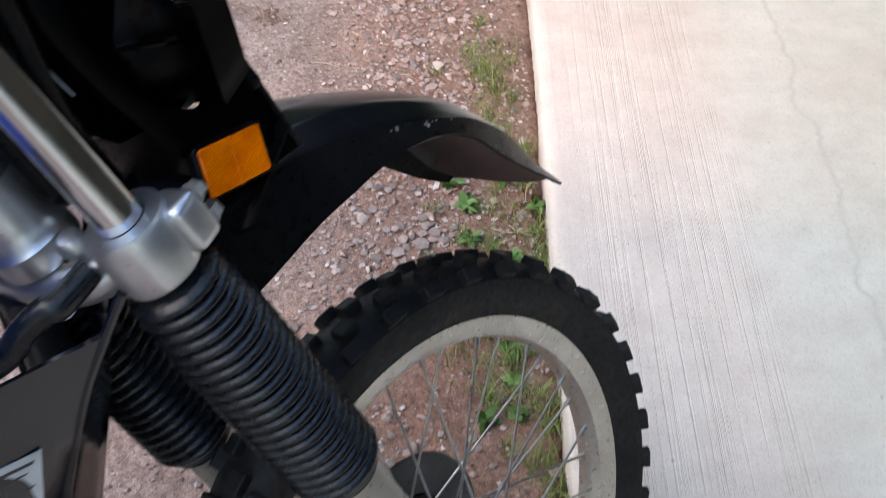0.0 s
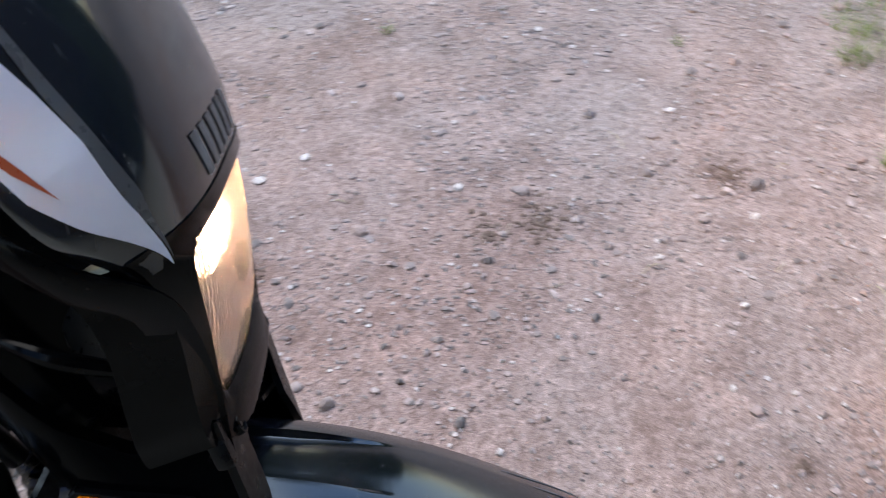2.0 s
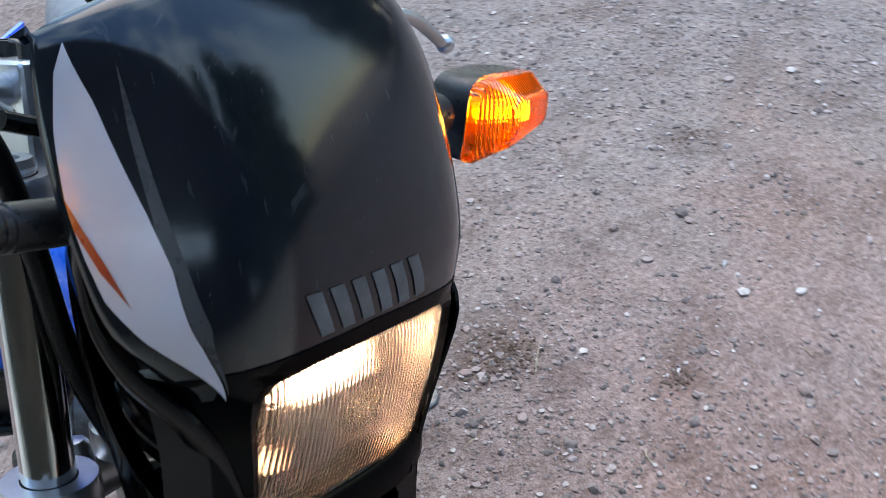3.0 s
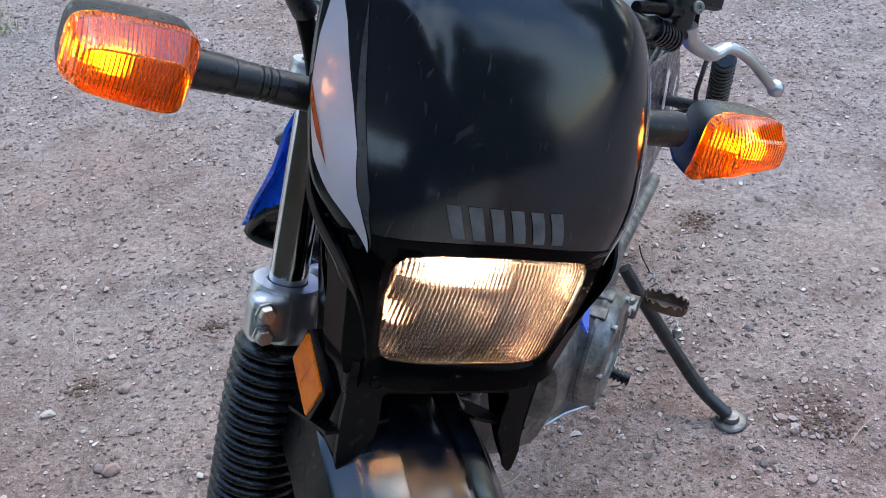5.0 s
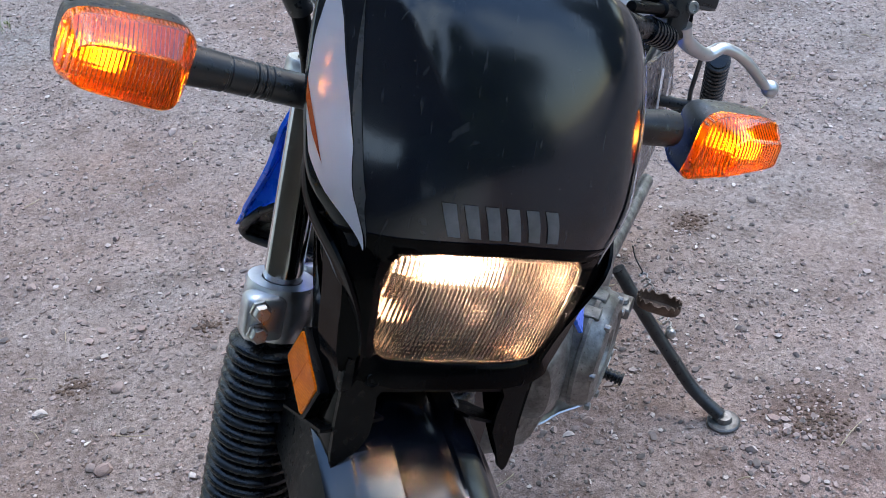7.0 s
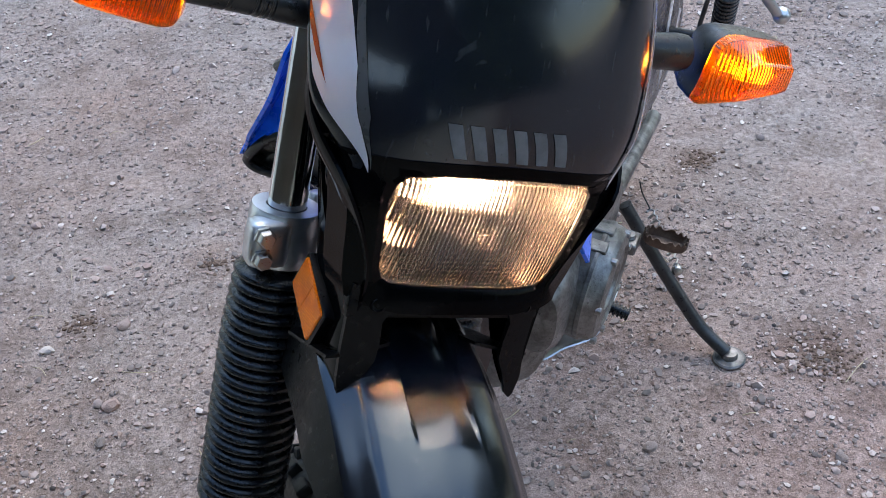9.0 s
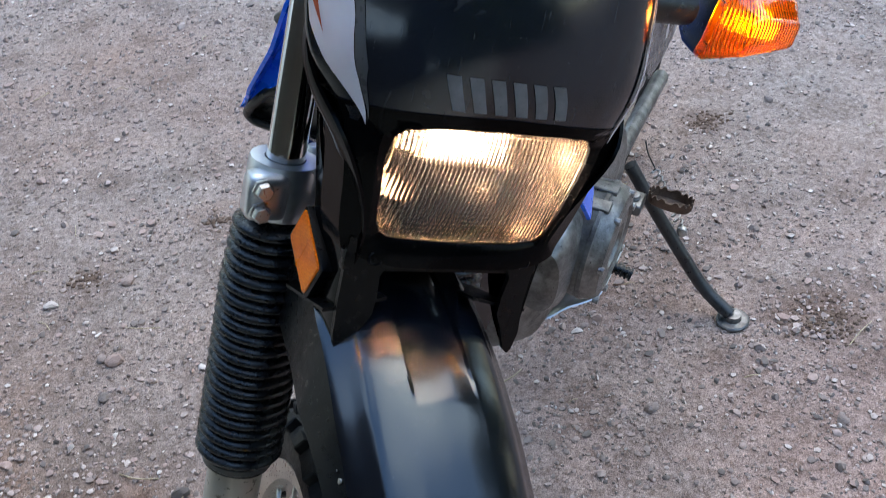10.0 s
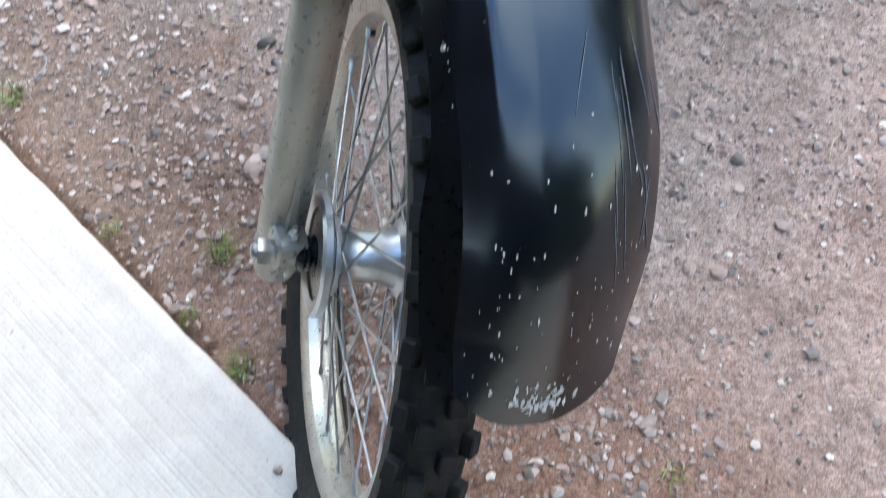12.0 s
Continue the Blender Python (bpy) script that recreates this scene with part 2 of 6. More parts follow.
def dirt_material():
    m, nt, b = nodes_of("reddish_gravelly_dirt")
    big = noise_node(nt, 0.9, 5, 0.6)
    mid = noise_node(nt, 6.5, 7, 0.68)
    fine = noise_node(nt, 75, 6, 0.7)
    grain = noise_node(nt, 420, 3, 0.6)
    c = ramp(nt, big.outputs["Fac"], [(0.30, (0.355, 0.248, 0.20)), (0.5, (0.38, 0.308, 0.27)), (0.7, (0.36, 0.325, 0.295))]).outputs[0]
    c2 = ramp(nt, mid.outputs["Fac"], [(0.3, (0.55, 0.5, 0.47)), (0.52, (1, 1, 1)), (0.75, (1.18, 1.12, 1.08))]).outputs[0]
    c = mix(nt, 0.85, c, c2, "MULTIPLY")
    c3 = ramp(nt, fine.outputs["Fac"], [(0.3, (0.5, 0.46, 0.44)), (0.55, (1, 1, 1)), (0.72, (1.35, 1.33, 1.32))]).outputs[0]
    c = mix(nt, 1.0, c, c3, "MULTIPLY")
    c4 = ramp(nt, grain.outputs["Fac"], [(0.3, (0.4, 0.4, 0.4)), (0.7, (1.6, 1.6, 1.6))]).outputs[0]
    c = mix(nt, 0.85, c, c4, "MULTIPLY")
    # browner soil in a strip along the slab
    tc0 = nt.nodes.new("ShaderNodeTexCoord")
    dot = nt.nodes.new("ShaderNodeVectorMath")
    dot.operation = "DOT_PRODUCT"
    dot.inputs[1].default_value = (0.712, 0.702, 0)
    nt.links.new(tc0.outputs["Object"], dot.inputs[0])
    wob = nt.nodes.new("ShaderNodeMath")
    wob.operation = "MULTIPLY_ADD"
    wob.inputs[1].default_value = 0.5
    nt.links.new(mid.outputs["Fac"], wob.inputs[0])
    nt.links.new(dot.outputs["Value"], wob.inputs[2])
    strip = ramp(nt, wob.outputs[0], [(0.10, (0, 0, 0)), (0.42, (0.85, 0.85, 0.85))]).outputs[0]
    c = mix(nt, strip, c, mix(nt, 1.0, c, (0.74, 0.60, 0.52), "MULTIPLY"))
    away = nt.nodes.new("ShaderNodeVectorMath")
    away.operation = "DISTANCE"
    away.inputs[1].default_value = (-0.55, 0.05, 0)
    nt.links.new(tc0.outputs["Object"], away.inputs[0])
    wob2 = nt.nodes.new("ShaderNodeMath")
    wob2.operation = "MULTIPLY_ADD"
    wob2.inputs[1].default_value = 1.3
    nt.links.new(noise_node(nt, 2.2, 6, 0.7).outputs["Fac"], wob2.inputs[0])
    nt.links.new(away.outputs["Value"], wob2.inputs[2])
    tone = ramp(nt, wob2.outputs[0], [(0.0, (1.14, 0.95, 0.90)), (0.55, (1.08, 0.95, 0.91)), (0.80, (1.03, 0.97, 0.94)), (1.0, (0.985, 0.97, 0.95))])
    sc = nt.nodes.new("ShaderNodeMath")
    sc.operation = "MULTIPLY"
    sc.inputs[1].default_value = 0.46
    nt.links.new(wob2.outputs[0], sc.inputs[0])
    nt.links.new(sc.outputs[0], tone.inputs[0])
    c = mix(nt, 1.0, c, tone.outputs[0], "MULTIPLY")
    # dark damp scuffs where the crust is broken
    shake = noise_node(nt, 9, 5, 0.7)
    for x, y, r in ((-1.19, 0.33, 0.11), (-1.03, -0.02, 0.15), (-0.67, -0.77, 0.19), (-0.63, -1.44, 0.12), (-0.86, -0.51, 0.08), (0.74, -1.14, 0.11), (0.48, -1.29, 0.1), (0.58, -0.28, 0.22), (-0.55, 0.44, 0.05), (-1.45, -1.0, 0.12), (0.62, -0.55, 0.15), (-1.1, 0.85, 0.1)):
        dn = nt.nodes.new("ShaderNodeVectorMath")
        dn.operation = "DISTANCE"
        dn.inputs[1].default_value = (x, y, 0)
        nt.links.new(tc0.outputs["Object"], dn.inputs[0])
        ad = nt.nodes.new("ShaderNodeMath")
        ad.operation = "MULTIPLY_ADD"
        ad.inputs[1].default_value = r * 2.6
        nt.links.new(shake.outputs["Fac"], ad.inputs[0])
        nt.links.new(dn.outputs["Value"], ad.inputs[2])
        spot = ramp(nt, ad.outputs[0], [(r * 1.15, (0.8, 0.8, 0.8)), (r * 2.1, (0, 0, 0))]).outputs[0]
        c = mix(nt, spot, c, mix(nt, 1.0, c, (0.52, 0.44, 0.40), "MULTIPLY"))
    nt.links.new(c, b.inputs["Base Color"])
    b.inputs["Roughness"].default_value = 0.95
    b.inputs["Specular IOR Level"].default_value = 0.15
    vor = nt.nodes.new("ShaderNodeTexVoronoi")
    vor.inputs["Scale"].default_value = 130
    tc = nt.nodes.new("ShaderNodeTexCoord")
    nt.links.new(tc.outputs["Object"], vor.inputs["Vector"])
    p = bump(nt, b, vor.outputs["Distance"], 0.35, 0.004)
    p2 = bump(nt, b, fine.outputs["Fac"], 0.7, 0.008, p)
    bump(nt, b, grain.outputs["Fac"], 0.5, 0.003, p2)
    return m


def gravel_material(name, per_island):
    m, nt, b = nodes_of(name)
    if per_island:
        g = nt.nodes.new("ShaderNodeNewGeometry").outputs["Random Per Island"]
    else:
        g = nt.nodes.new("ShaderNodeObjectInfo").outputs["Random"]
    c = ramp(nt, g, [(0.0, (0.15, 0.13, 0.12)), (0.15, (0.23, 0.19, 0.17)), (0.45, (0.35, 0.28, 0.25)), (0.68, (0.42, 0.30, 0.255)), (0.9, (0.49, 0.40, 0.36)), (1.0, (0.68, 0.61, 0.55))]).outputs[0]
    n = noise_node(nt, 120, 5, 0.65)
    c2 = ramp(nt, n.outputs["Fac"], [(0.3, (0.65, 0.62, 0.6)), (0.7, (1.25, 1.22, 1.2))]).outputs[0]
    c = mix(nt, 0.8, c, c2, "MULTIPLY")
    nt.links.new(c, b.inputs["Base Color"])
    b.inputs["Roughness"].default_value = 0.85
    b.inputs["Specular IOR Level"].default_value = 0.25
    bump(nt, b, n.outputs["Fac"], 0.5, 0.002)
    return m


def concrete_material():
    m, nt, b = nodes_of("brushed_concrete")
    big = noise_node(nt, 1.6, 6, 0.62)
    mid = noise_node(nt, 14, 6, 0.7)
    fine = noise_node(nt, 260, 4, 0.6)
    c = ramp(nt, big.outputs["Fac"], [(0.3, (0.53, 0.505, 0.46)), (0.6, (0.62, 0.61, 0.57)), (0.75, (0.585, 0.535, 0.48))]).outputs[0]
    c2 = ramp(nt, mid.outputs["Fac"], [(0.3, (0.86, 0.85, 0.84)), (0.65, (1.05, 1.05, 1.05))]).outputs[0]
    c = mix(nt, 0.8, c, c2, "MULTIPLY")
    c3 = ramp(nt, fine.outputs["Fac"], [(0.28, (0.72, 0.71, 0.7)), (0.5, (1, 1, 1))]).outputs[0]
    c = mix(nt, 0.6, c, c3, "MULTIPLY")
    pit = noise_node(nt, 55, 2, 0.5)
    f = ramp(nt, pit.outputs["Fac"], [(0.74, (0, 0, 0)), (0.77, (0.6,) * 3)]).outputs[0]
    c = mix(nt, f, c, (0.28, 0.24, 0.21))
    nt.links.new(c, b.inputs["Base Color"])
    b.inputs["Roughness"].default_value = 0.9
    b.inputs["Specular IOR Level"].default_value = 0.2
    tc = nt.nodes.new("ShaderNodeTexCoord")
    sep = nt.nodes.new("ShaderNodeSeparateXYZ")
    nt.links.new(tc.outputs["Object"], sep.inputs[0])
    along = nt.nodes.new("ShaderNodeCombineXYZ")
    nt.links.new(sep.outputs[1], along.inputs[1])

    def math_node(op, x, y):
        n = nt.nodes.new("ShaderNodeMath")
        n.operation = op
        for k, v in enumerate((x, y)):
            if hasattr(v, "is_output"):
                nt.links.new(v, n.inputs[k])
            elif v is not None:
                n.inputs[k].default_value = v
        return n.outputs[0]
    soft = math_node("MULTIPLY_ADD", mid.outputs["Fac"], 0.14)
    nt.links.new(sep.outputs[0], soft.node.inputs[2])
    tint = ramp(nt, soft, [(0.0, (1.12, 1.0, 0.94)), (0.36, (1.10, 1.0, 0.94)), (0.50, (1.01, 1.0, 0.94)), (1.0, (0.98, 1.0, 0.94))]).outputs[0]
    c = mix(nt, 1.0, c, tint, "MULTIPLY")
    # the wandering hairline crack
    wander = nt.nodes.new("ShaderNodeTexNoise")
    wander.inputs["Scale"].default_value, wander.inputs["Detail"].default_value = 2.2, 7.0
    wander.inputs["Roughness"].default_value = 0.62
    nt.links.new(along.outputs[0], wander.inputs["Vector"])
    line = math_node("ABSOLUTE", math_node("SUBTRACT", math_node("SUBTRACT", sep.outputs[0], 0.40), math_node("MULTIPLY", wander.outputs["Fac"], 0.22)), None)
    crack = ramp(nt, line, [(0.0, (0.55, 0.55, 0.55)), (0.0022, (0.35, 0.35, 0.35)), (0.009, (0, 0, 0))]).outputs[0]
    crack = mix(nt, 1.0, crack, ramp(nt, mid.outputs["Fac"], [(0.35, (0.25, 0.25, 0.25)), (0.6, (1, 1, 1))]).outputs[0], "MULTIPLY")
    c = mix(nt, crack, c, (0.36, 0.35, 0.30))
    nt.links.new(c, b.inputs["Base Color"])
    streak = noise_node(nt, 10, 3, 0.7, stretch=(13.0, 0.12, 1.0))
    zone = ramp(nt, soft, [(0.12, (0.1, 0.1, 0.1)), (0.19, (1, 1, 1)), (0.36, (1, 1, 1)), (0.43, (0.05, 0.05, 0.05))]).outputs[0]
    inv = mix(nt, zone, (1, 1, 1), ramp(nt, streak.outputs["Fac"], [(0.36, (0, 0, 0)), (0.5, (1, 1, 1))]).outputs[0])
    p = bump(nt, b, inv, 0.38, 0.004)
    bump(nt, b, fine.outputs["Fac"], 0.3, 0.002, p)
    return m


def leaf_material(name, c1, c2):
    m, nt, b = nodes_of(name)
    g = nt.nodes.new("ShaderNodeNewGeometry").outputs["Random Per Island"]
    c = ramp(nt, g, [(0.0, c1), (1.0, c2)]).outputs[0]
    n = noise_node(nt, 90, 4)
    c2_ = ramp(nt, n.outputs["Fac"], [(0.3, (0.75, 0.75, 0.7)), (0.7, (1.2, 1.2, 1.1))]).outputs[0]
    c = mix(nt, 0.7, c, c2_, "MULTIPLY")
    nt.links.new(c, b.inputs["Base Color"])
    b.inputs["Roughness"].default_value = 0.55
    return m


M_DIRT = dirt_material()
M_GRAVEL = gravel_material("mixed_gravel", True)
M_STONE = gravel_material("single_stone", False)
M_CONCRETE = concrete_material()
M_GRASS = leaf_material("grass_blades", (0.10, 0.16, 0.03), (0.27, 0.32, 0.10))
M_WEED = leaf_material("weed_leaves", (0.07, 0.17, 0.035), (0.16, 0.3, 0.08))
M_SOIL = surface("dark_loose_soil", (0.13, 0.085, 0.062), (0.2, 0.14, 0.105), 40, 0.95, relief=0.5, relief_scale=300, spec=0.1)
M_SIDING = surface("dark_weathered_siding", (0.045, 0.04, 0.035), (0.08, 0.07, 0.06), 3, 0.8, relief=0.3, relief_scale=80)
M_BARK = surface("grey_brown_bark", (0.09, 0.07, 0.055), (0.17, 0.14, 0.11), 12, 0.9, relief=0.6, relief_scale=40)
M_LEAVES = leaf_material("tree_leaves", (0.03, 0.06, 0.015), (0.08, 0.13, 0.035))
M_STRAW = leaf_material("dry_straw", (0.38, 0.29, 0.18), (0.52, 0.43, 0.29))


# ---- mesh tools ----
def V(*a):
    return Vector(a)


def spline(pts, k=6):
    """Points of a smooth curve through pts."""
    pts = [Vector(p) for p in pts]
    if len(pts) < 3:
        return [pts[0].lerp(pts[1], i / k) for i in range(k + 1)]
    out = []
    for i in range(len(pts) - 1):
        p0, p1, p2, p3 = pts[max(i - 1, 0)], pts[i], pts[i + 1], pts[min(i + 2, len(pts) - 1)]
        for j in range(k):
            t = j / k
            out.append(0.5 * (2 * p1 + (p2 - p0) * t + (2 * p0 - 5 * p1 + 4 * p2 - p3) * t * t + (3 * p1 - p0 - 3 * p2 + p3) * t ** 3))
    out.append(pts[-1].copy())
    return out


def rings_to(bm, rings, closed=True, caps=True):
    rows = [[bm.verts.new(p) for p in ring] for ring in rings]
    n = len(rows[0])
    for a, b in zip(rows, rows[1:]):
        for i in range(n if closed else n - 1):
            j = (i + 1) % n
            bm.faces.new((a[i], a[j], b[j], b[i]))
    if caps and closed:
        bm.faces.new(list(reversed(rows[0])))
        bm.faces.new(rows[-1])
    return rows


def tube(bm, pts, radius, n=12, caps=True):
    """A round tube along pts; radius may be a list, one for each point."""
    pts = [Vector(p) for p in pts]
    rad = radius if isinstance(radius, (list, tuple)) else [radius] * len(pts)
    rings, side = [], None
    for i, p in enumerate(pts):
        d = (pts[min(i + 1, len(pts) - 1)] - pts[max(i - 1, 0)]).normalized()
        if side is None:
            side = d.orthogonal().normalized()
        side = (side - d * side.dot(d)).normalized()
        up = d.cross(side)
        rings.append([p + rad[i] * (side * math.cos(2 * math.pi * k / n) + up * math.sin(2 * math.pi * k / n)) for k in range(n)])
    rings_to(bm, rings, True, caps)
    return bm


def ribbed(bm, a, b, r, ribs, depth, n=20):
    """A round rubber from a to b with crisp grooves."""
    a, b = Vector(a), Vector(b)
    length = (b - a).length
    w = length / ribs
    prof = []
    for k in range(ribs):
        prof += [(r - depth, k * w), (r - depth, (k + 0.38) * w), (r, (k + 0.46) * w), (r, (k + 0.94) * w)]
    lathe(bm, prof + [(r - depth, length)], a, b - a, n, caps=True)
    return bm


def lathe(bm, profile, origin, axis, n=32, caps=False, closed_profile=False):
    """profile: (radius, distance along axis)."""
    axis = Vector(axis).normalized()
    s = axis.orthogonal().normalized()
    u = axis.cross(s)
    o = Vector(origin)
    prof = list(profile) + ([profile[0]] if closed_profile else [])
    rings = [[o + axis * h + r * (s * math.cos(2 * math.pi * k / n) + u * math.sin(2 * math.pi * k / n)) for k in range(n)] for r, h in prof]
    rings_to(bm, rings, True, caps)
    return bm


def box(bm, lo, hi, m=None, bevel=0.0, seg=2):
    made = bmesh.ops.create_cube(bm, size=1)["verts"]
    lo, hi = Vector(lo), Vector(hi)
    for v in made:
        v.co = Vector([lo[k] + (v.co[k] + 0.5) * (hi[k] - lo[k]) for k in range(3)])
    if bevel:
        bmesh.ops.bevel(bm, geom=list({e for v in made for e in v.link_edges}), offset=bevel, segments=seg, affect="EDGES", profile=0.6)
    if m is not None:
        for v in bm.verts:
            v.co = m @ v.co
    return bm


def plate(bm, outline, thick, place, bevel=0.0):
    """A flat outline of (a, b), given thickness; place(a, b, c) puts it in space."""
    n = len(outline)
    r1 = [bm.verts.new(place(a, b, -thick / 2)) for a, b in outline]
    r2 = [bm.verts.new(place(a, b, thick / 2)) for a, b in outline]
    bm.faces.new(list(reversed(r1)))
    bm.faces.new(r2)
    for i in range(n):
        j = (i + 1) % n
        bm.faces.new((r1[i], r1[j], r2[j], r2[i]))
    if bevel:
        bmesh.ops.bevel(bm, geom=[e for e in bm.edges if e.is_manifold and e.calc_face_angle(0) > 0.6], offset=bevel, segments=2, affect="EDGES", profile=0.6)
    return bm


def solid(bm, thick):
    """Gives an open sheet its thickness."""
    bmesh.ops.recalc_face_normals(bm, faces=bm.faces)
    bmesh.ops.solidify(bm, geom=bm.faces[:], thickness=thick)
    return bm


def mesh_of(name, bm, material, smooth=35):
    bmesh.ops.recalc_face_normals(bm, faces=bm.faces)
    me = bpy.data.meshes.new(name)
    bm.to_mesh(me)
    bm.free()
    for p in me.polygons:
        p.use_smooth = True
    me.set_sharp_from_angle(angle=radians(smooth))
    me.materials.append(material)
    return me


PLACE = {}


def part(name, bm, material, parent, label="", m=None, smooth=35):
    """Links bm as one mesh under a thing or a part; m: its own pose in the world, else the parent's."""
    me = bm if isinstance(bm, bpy.types.Mesh) else mesh_of(name, bm, material, smooth)
    ob = new(name, me)
    ob.parent = parent
    PLACE[ob] = m if m is not None else PLACE[parent]
    ob.matrix_basis = PLACE[parent].inverted() @ PLACE[ob]
    if label:
        tagged(ob, label)
    return ob


def thing(name, bm, material, m, label, category, group="", kind="", smooth=35):
    me = bm if isinstance(bm, bpy.types.Mesh) else mesh_of(name, bm, material, smooth)
    ob = new(name, me)
    ob.matrix_basis = m
    PLACE[ob] = m
    return tagged(ob, label, category, group, kind)


def frame_of(origin, x, y, z):
    m = Matrix((x, y, z)).transposed().to_4x4()
    m.translation = Vector(origin)
    return m


def lerp_rows(rows, t):
    """Smooth values between rows of (t, ...)."""
    n = len(rows)
    for i in range(n - 1):
        a, b = rows[i], rows[i + 1]
        if t <= b[0] or i == n - 2:
            f = min(max((t - a[0]) / (b[0] - a[0]), 0), 1)
            h = b[0] - a[0]
            out = []
            for k in range(1, len(a)):
                d = (b[k] - a[k]) / h
                m0 = (b[k] - rows[i - 1][k]) / (b[0] - rows[i - 1][0]) if i > 0 else d
                m1 = (rows[i + 2][k] - a[k]) / (rows[i + 2][0] - a[0]) if i < n - 2 else d
                out.append((2 * f ** 3 - 3 * f ** 2 + 1) * a[k] + (f ** 3 - 2 * f ** 2 + f) * h * m0 + (3 * f ** 2 - 2 * f ** 3) * b[k] + (f ** 3 - f ** 2) * h * m1)
            return out

# ---- ground ----
EDGE_N = Vector((0.7167, 0.6973, 0)).normalized()
EDGE_D = Vector((0.6973, -0.7167, 0)).normalized()
EDGE_AT, SLAB_TOP = 0.400, 0.06


def ground_z(x, y):
    z = 0.010 * noise.noise(V(x * 1.3, y * 1.3, 0.3)) + 0.007 * noise.noise(V(x * 5, y * 5, 1.7)) + 0.003 * noise.noise(V(x * 19, y * 19, 4))
    s = x * EDGE_N.x + y * EDGE_N.y - EDGE_AT
    if s > -0.25:
        z -= 0.012 * min(max((s + 0.25) / 0.25, 0), 1)
    if s > 0:
        z -= 0.06
    far = max(abs(x + 0.5) - 2.8, abs(y + 0.9) - 3.2, 0)
    return z * max(0.0, 1 - far * 0.5) - 0.004 if s <= 0 else z


def axis_steps(lo, hi, step, far):
    a = list(np.arange(lo, hi + 1e-6, step))
    d, x = step * 1.5, hi
    up = []
    while x < far:
        x += d
        d *= 1.45
        up.append(x)
    d, x = step * 1.5, lo
    down = []
    while x > -far:
        x -= d
        d *= 1.45
        down.append(x)
    return down[::-1] + a + up


def build_ground():
    xs, ys = axis_steps(-3.0, 1.6, 0.026, 400), axis_steps(-3.8, 1.9, 0.026, 400)
    verts = [(x, y, ground_z(x, y)) for y in ys for x in xs]
    nx = len(xs)
    faces = [(j * nx + i, j * nx + i + 1, (j + 1) * nx + i + 1, (j + 1) * nx + i) for j in range(len(ys) - 1) for i in range(nx - 1)]
    me = bpy.data.meshes.new("ground")
    me.from_pydata(verts, [], faces)
    for p in me.polygons:
        p.use_smooth = True
    me.materials.append(M_DIRT)
    return tagged(new("ground", me), "packed reddish-brown dirt yard strewn with gravel", "ground", kind="structure")


build_ground()

SLAB = frame_of(EDGE_N * EDGE_AT, EDGE_N, -EDGE_D, V(0, 0, 1))


def build_slab():
    """Local x runs away from the edge, y along it."""
    bm = bmesh.new()
    ys = [-40, -6] + [-3 + 0.05 * k for k in range(121)] + [6, 40]
    xs = [0.0, 0.004, 0.012, 0.03] + [0.06 + 0.018 * k for k in range(60)] + [1.3, 2, 4, 30]
    rng = random.Random(4)
    wob = [rng.uniform(-0.0016, 0.0016) for _ in ys]
    grid = []
    for x in xs:
        row = []
        for k, y in enumerate(ys):
            z = SLAB_TOP + 0.0012 * noise.noise(V(x * 9, y * 3, 2)) + (0.0009 * noise.noise(V(x * 60, y * 1.2, 5)) if x < 0.32 else 0)
            z -= 0.010 * max(0, 1 - x / 0.012) ** 2
            row.append(bm.verts.new((x + (wob[k] if x < 0.02 else 0), y, z)))
        grid.append(row)
    base = [bm.verts.new((wob[k] - 0.002, y, -0.1)) for k, y in enumerate(ys)]
    grid.insert(0, base)
    for a, b in zip(grid, grid[1:]):
        for k in range(len(ys) - 1):
            bm.faces.new((a[k], a[k + 1], b[k + 1], b[k]))
    return thing("concrete_slab", bm, M_CONCRETE, SLAB, "pale brushed concrete slab with a straight edge above the dirt", "pavement", kind="structure", smooth=50)


build_slab()


def pebble_shapes(count, rng):
    """Low stones: rounded, uneven, 18 triangles or so."""
    out = []
    for _ in range(count):
        bm = bmesh.new()
        bmesh.ops.create_icosphere(bm, subdivisions=1, radius=1.0)
        sx, sy, sz = rng.uniform(0.7, 1.25), rng.uniform(0.6, 1.0), rng.uniform(0.4, 0.75)
        for v in bm.verts:
            k = rng.uniform(0.72, 1.18)
            v.co = V(v.co.x * sx * k, v.co.y * sy * k, v.co.z * sz * k)
        vs = np.array([v.co[:] for v in bm.verts])
        bm.verts.index_update()
        fs = np.array([[v.index for v in f.verts] for f in bm.faces])
        out.append((vs, fs))
        bm.free()
    return out


